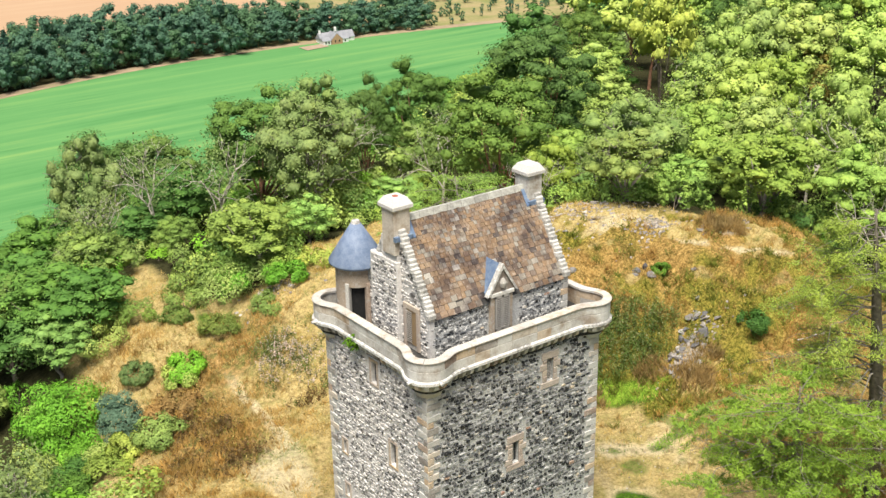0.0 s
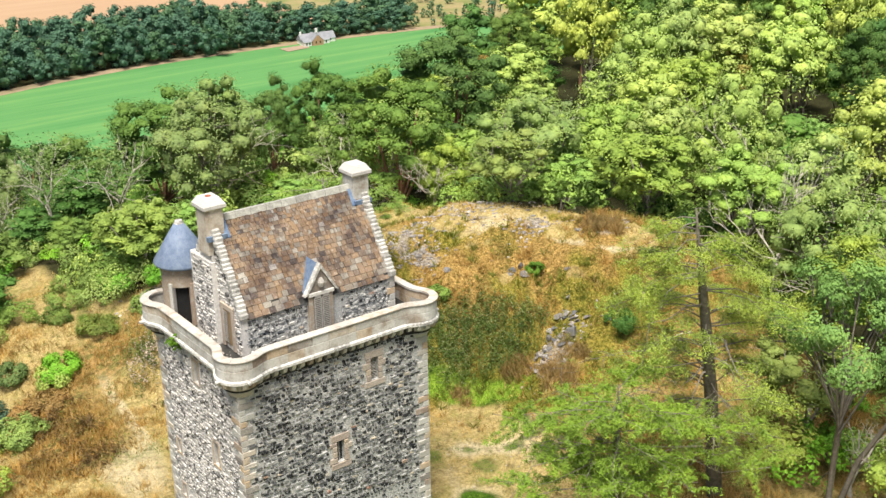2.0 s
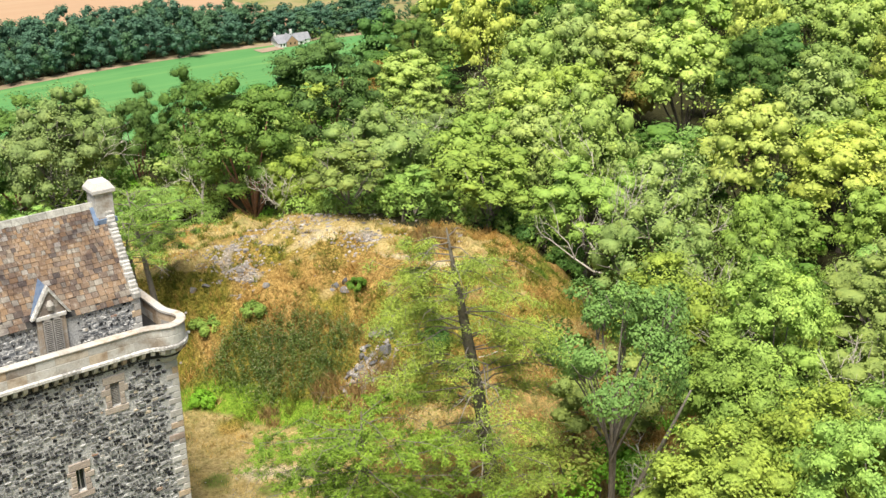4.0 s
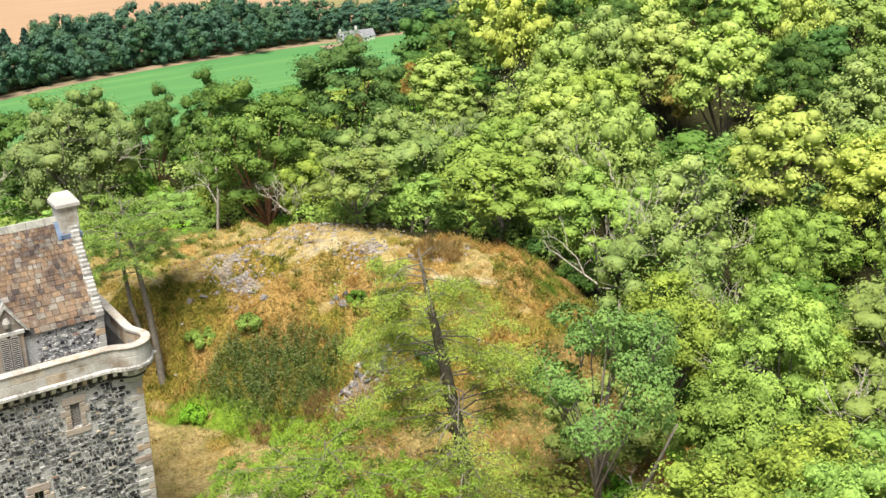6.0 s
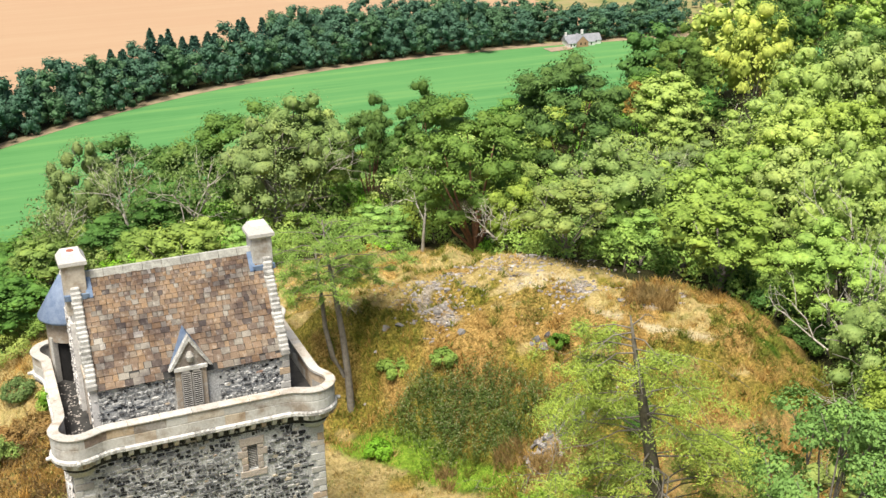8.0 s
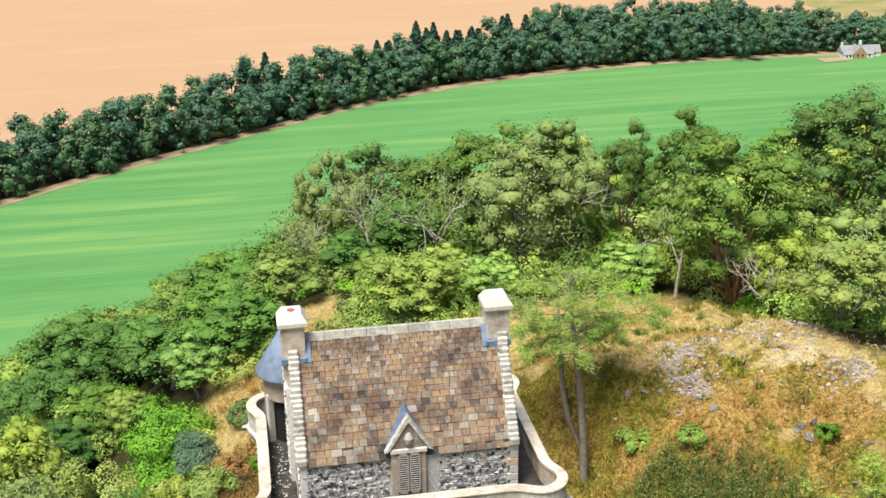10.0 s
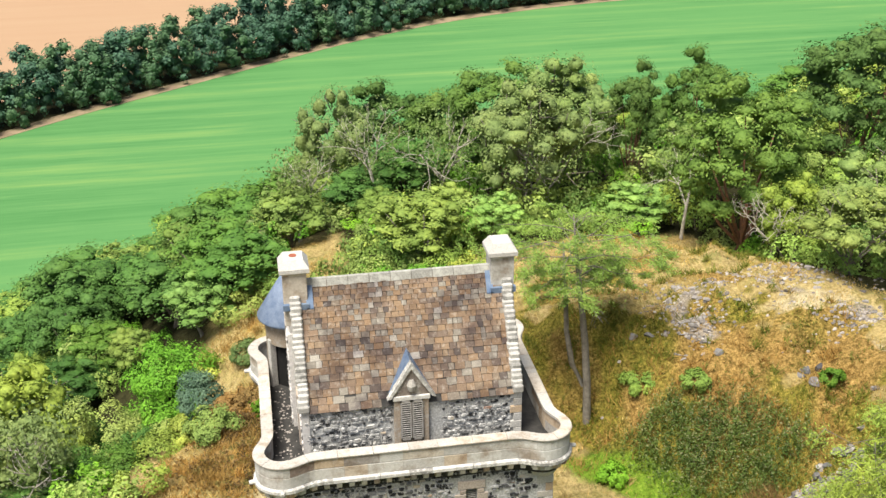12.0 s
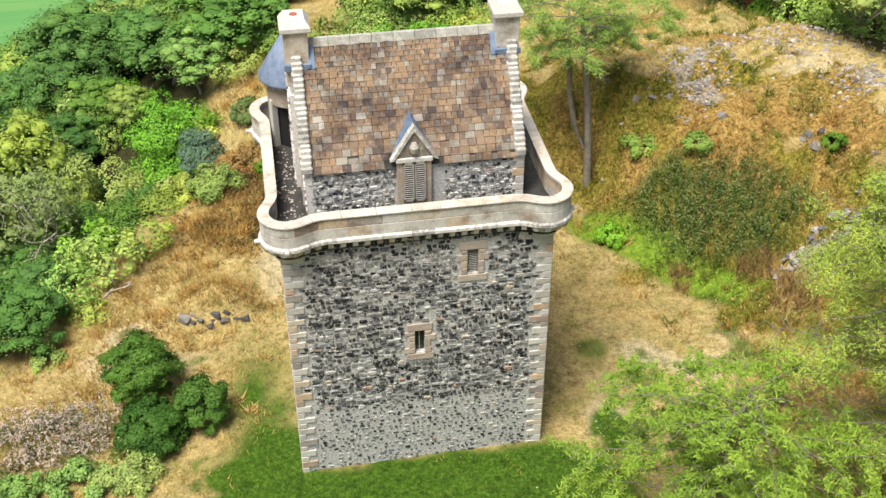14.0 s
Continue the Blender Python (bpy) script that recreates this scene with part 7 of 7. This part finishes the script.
for _ in range(1500):
    k = int(rng.integers(9))
    cx, cy, sx, sy = [(23, 21, 1.8, 1.0), (30.8, 22, 1.8, 0.8), (22.8, 18.6, 0.9, 0.6), (30.5, 16.2, 1.2, 0.5), (25.2, 7.6, 1.4, 0.4), (28, 20, 5, 2.5), (14, 3, 4, 3), (27, 21.5, 2, 0.6), (9.5, 31, 1.6, 0.8)][k]
    x, y = rng.normal(cx, sx), rng.normal(cy, sy)
    if -0.3 < x < W + 0.3 and -0.3 < y < D + 0.3:
        continue
    s = rng.uniform(0.03, 0.16) if k != 6 else rng.uniform(0.02, 0.07)
    z = ground_at(x, y)
    a = rng.uniform(0, 6.28)
    ring = [(x + s * math.cos(a + t) * rng.uniform(0.7, 1.2), y + s * math.sin(a + t) * rng.uniform(0.5, 1), z - 0.02) for t in np.arange(0, 6.2, 1.26)]
    g.prism(ring, [(x + (p - x) * 0.6, y + (q - y) * 0.6, z + s * 0.45) for p, q, _ in ring])
me = g.mesh("stones")
me.materials.append(MAT["pebble"])
tagged(new("scattered_stones", me), "small grey stones scattered over the dry turf", "stones", kind="stuff")
# fallen branches on the slope
for k, (x, y, a) in enumerate([(-8.2, 8.2, 0.6), (-9.2, 13.5, 2.2), (-8.6, 15.2, 0.4), (30.5, 3.5, 1.0), (31.5, 5.2, 2.6)]):
    ob = thing("fallen_branch", Matrix.Translation((x, y, ground_at(x, y) + 0.1)) @ Matrix.Rotation(a, 4, "Z") @ Matrix.Rotation(radians(82), 4, "X"), "bleached fallen branch lying in dry grass", "branch", "fallen branches")
    part("limb", bare_tree(1100 + k, 3.2, 0.5, 2, 0.07), "bone", ob, local=True)

# ---------- valley: tree belt and farmhouse ----------
rng = np.random.default_rng(1200)
stock = [tree_parts(np.random.default_rng(1210 + k), 20.0, 6.0, lobes=14, n_leaf=340, size=0.95, trunk_h=0.0, flat=1.0, low=-0.9, lobe=(0.26, 0.44), core=2, bare=0.0)[1] for k in range(4)]


def spire(seed):
    q = np.random.default_rng(seed)
    n = 420
    t = q.random(n) ** 0.7
    a = q.uniform(0, 6.28, n)
    r = 5.2 * (1 - t) ** 0.85 * q.uniform(0.6, 1.15, n)
    p = np.stack([r * np.cos(a), r * np.sin(a), 3 + 19 * t], -1)
    return leaves(q, p, np.stack([np.cos(a), np.sin(a), np.full(n, 0.6)], -1), np.full(n, 1.7))


spires = [spire(1220 + k) for k in range(3)]
belts = {"belt": [], "belt_light": [], "belt_spruce": []}
for row, off in enumerate((4, 13, 23, 33, 44, 56, 70)):
    x = -236.0 + row * 3 if row < 4 else 185.0 + row * 2
    while x < (470 if row < 4 else 385):
        spruce = 2 <= row < 4 and (-8 < x < 14 or 78 < x < 146 or 154 < x < 186) and rng.random() < 0.62
        y = belt_edge(x) + off + rng.uniform(-2.5, 2.5)
        hgt = rng.uniform(0.9, 1.2) * (1.0 if not spruce else 1.15) * (0.85 if row == 0 else 1.0)
        if x > 335:
            hgt *= 0.8
        base = (spires if spruce else stock)[int(rng.integers(3))]
        a = rng.uniform(0, 6.28)
        v, f = base
        v = v * (np.array([1, 1, hgt]) if not spruce else np.array([1.5, 1.5, 1.05 * hgt])) * (rng.uniform(1.15, 1.6) if not spruce else rng.uniform(0.95, 1.15))
        v = v @ np.array([[math.cos(a), math.sin(a), 0], [-math.sin(a), math.cos(a), 0], [0, 0, 1]]) + np.array([x, y, VALLEY - 1])
        belts["belt_spruce" if spruce else ("belt" if rng.random() < 0.62 else "belt_light")].append((v, f))
        x += rng.uniform(9.5, 14.5) if not spruce else rng.uniform(5, 9)
v, f = stock[0]
belts["belt"].append((v * np.array([1.45, 1.45, 1.35]) + np.array([312, belt_edge(312) - 9, VALLEY]), f))
for k in range(200):
    x = rng.uniform(330, 620)
    y = belt_edge(min(x, 500)) + rng.uniform(-2, 120)
    if math.hypot(x - 384, y - 641) < 26:
        continue
    s = rng.uniform(0.2, 0.55)
    belts["belt" if k % 2 else "belt_light"].append((stock[k % 4][0] * s + np.array([x, y, VALLEY]), stock[k % 4][1]))
for kind, label in (("belt", "dark green belt of tall broadleaf trees along the field"), ("belt_light", "lighter green broadleaf trees in the belt along the field"), ("belt_spruce", "row of dark pointed spruces in the tree belt")):
    me = mesh_from("tree_belt", *merge(belts[kind]))
    me.materials.append(MAT[kind])
    tagged(new("tree_belt", me), label, "tree belt", kind="stuff")


def farmhouse(x, y, turn):
    base = Matrix.Translation((x, y, VALLEY + 0.3)) @ Matrix.Rotation(turn, 4, "Z")
    ob = thing("farmhouse", base, "small farmhouse with slate roofs and a white extension", "house")

    def wing(x0, y0, x1, y1, eave, ridge, mat, along_x):
        part("wall", Geo().box((x0, y0, 0), (x1, y1, eave)).mesh("wall"), mat, ob, local=True)
        o = 0.4
        if along_x:
            ym = (y0 + y1) / 2
            g = Geo().prism([(x0 - o, y0 - o, eave - 0.2), (x0 - o, y1 + o, eave - 0.2), (x0 - o, ym, ridge)], [(x1 + o, y0 - o, eave - 0.2), (x1 + o, y1 + o, eave - 0.2), (x1 + o, ym, ridge)])
        else:
            xm = (x0 + x1) / 2
            part("gable_end", Geo().prism([(x0 + 0.1, y0 - 0.02, eave - 0.3), (x1 - 0.1, y0 - 0.02, eave - 0.3), (xm, y0 - 0.02, ridge - 0.5)], [(x0 + 0.1, y0 + 0.3, eave - 0.3), (x1 - 0.1, y0 + 0.3, eave - 0.3), (xm, y0 + 0.3, ridge - 0.5)]).mesh("gable_end"), mat, ob, local=True)
            g = Geo().prism([(x0 - o, y0 + 0.1, eave - 0.2), (x1 + o, y0 + 0.1, eave - 0.2), (xm, y0 + 0.1, ridge)], [(x0 - o, y1 + o, eave - 0.2), (x1 + o, y1 + o, eave - 0.2), (xm, y1 + o, ridge)])
        part("roof", g.mesh("roof"), "house_roof", ob, "blue-grey slate roof", local=True)

    wing(-9, 0, 16, 8, 2.8, 6.8, "white_wall", True)
    wing(-4, -6.5, 4, 4, 3.6, 7.6, "brick", False)
    wing(-10, -6, -4.4, 0.2, 3.0, 4.8, "white_wall", True)
    wing(4.4, -3.4, 10, 0.2, 2.8, 4.4, "white_wall", True)
    part("chimney", Geo().box((3, 3.4, 5.2), (4.4, 4.8, 9.6), 0.05).mesh("chimney"), "white_wall", ob, "pale rendered chimney", local=True)
    part("chimney", Geo().box((-8.6, 3.4, 5.2), (-7.4, 4.6, 8.4), 0.05).mesh("chimney"), "white_wall", ob, "pale rendered chimney", local=True)
    for wx, wy, wz in ((-1.9, -6.55, 2.2), (1.2, -6.55, 2.2), (-8.6, -6.05, 1.6), (-6.4, -6.05, 1.6), (7, -3.45, 1.4), (12, -0.05, 2)):
        part("window", Geo().box((wx, wy, wz - 0.7), (wx + 1.0, wy + 0.15, wz + 0.8)).mesh("window"), "glass", ob, local=True)
    return ob


# a squared stone that lies tilted on the outcrop
ob = new("stone_block", Geo().box((-0.36, -0.26, -0.2), (0.36, 0.26, 0.34), 0.035).mesh("stone_block"))
ob.data.materials.append(MAT["rock_dark"])
ob.matrix_basis = pose(26.24, 7.55, ground_at(26.24, 7.55) + 0.1, -14, 16, 35)
tagged(ob, "squared dark grey stone block tilted on the outcrop", "stone block")

farmhouse(384, 643, radians(-6))
for x, y, sx, sy in ((366, 637, 9, 6),):
    me = mesh_from("yard", [(x - sx, y - sy, VALLEY + 0.75), (x + sx, y - sy * 0.7, VALLEY + 0.75), (x + sx, y + sy, VALLEY + 0.75), (x - sx, y + sy, VALLEY + 0.75)], [(0, 1, 2, 3)])
    me.materials.append(plain("yard_earth", (0.33, 0.25, 0.19), (0.27, 0.21, 0.15), 0.2, 1.0))
    tagged(new("yard", me), "bare reddish farmyard ground beside the house", "yard", kind="structure")
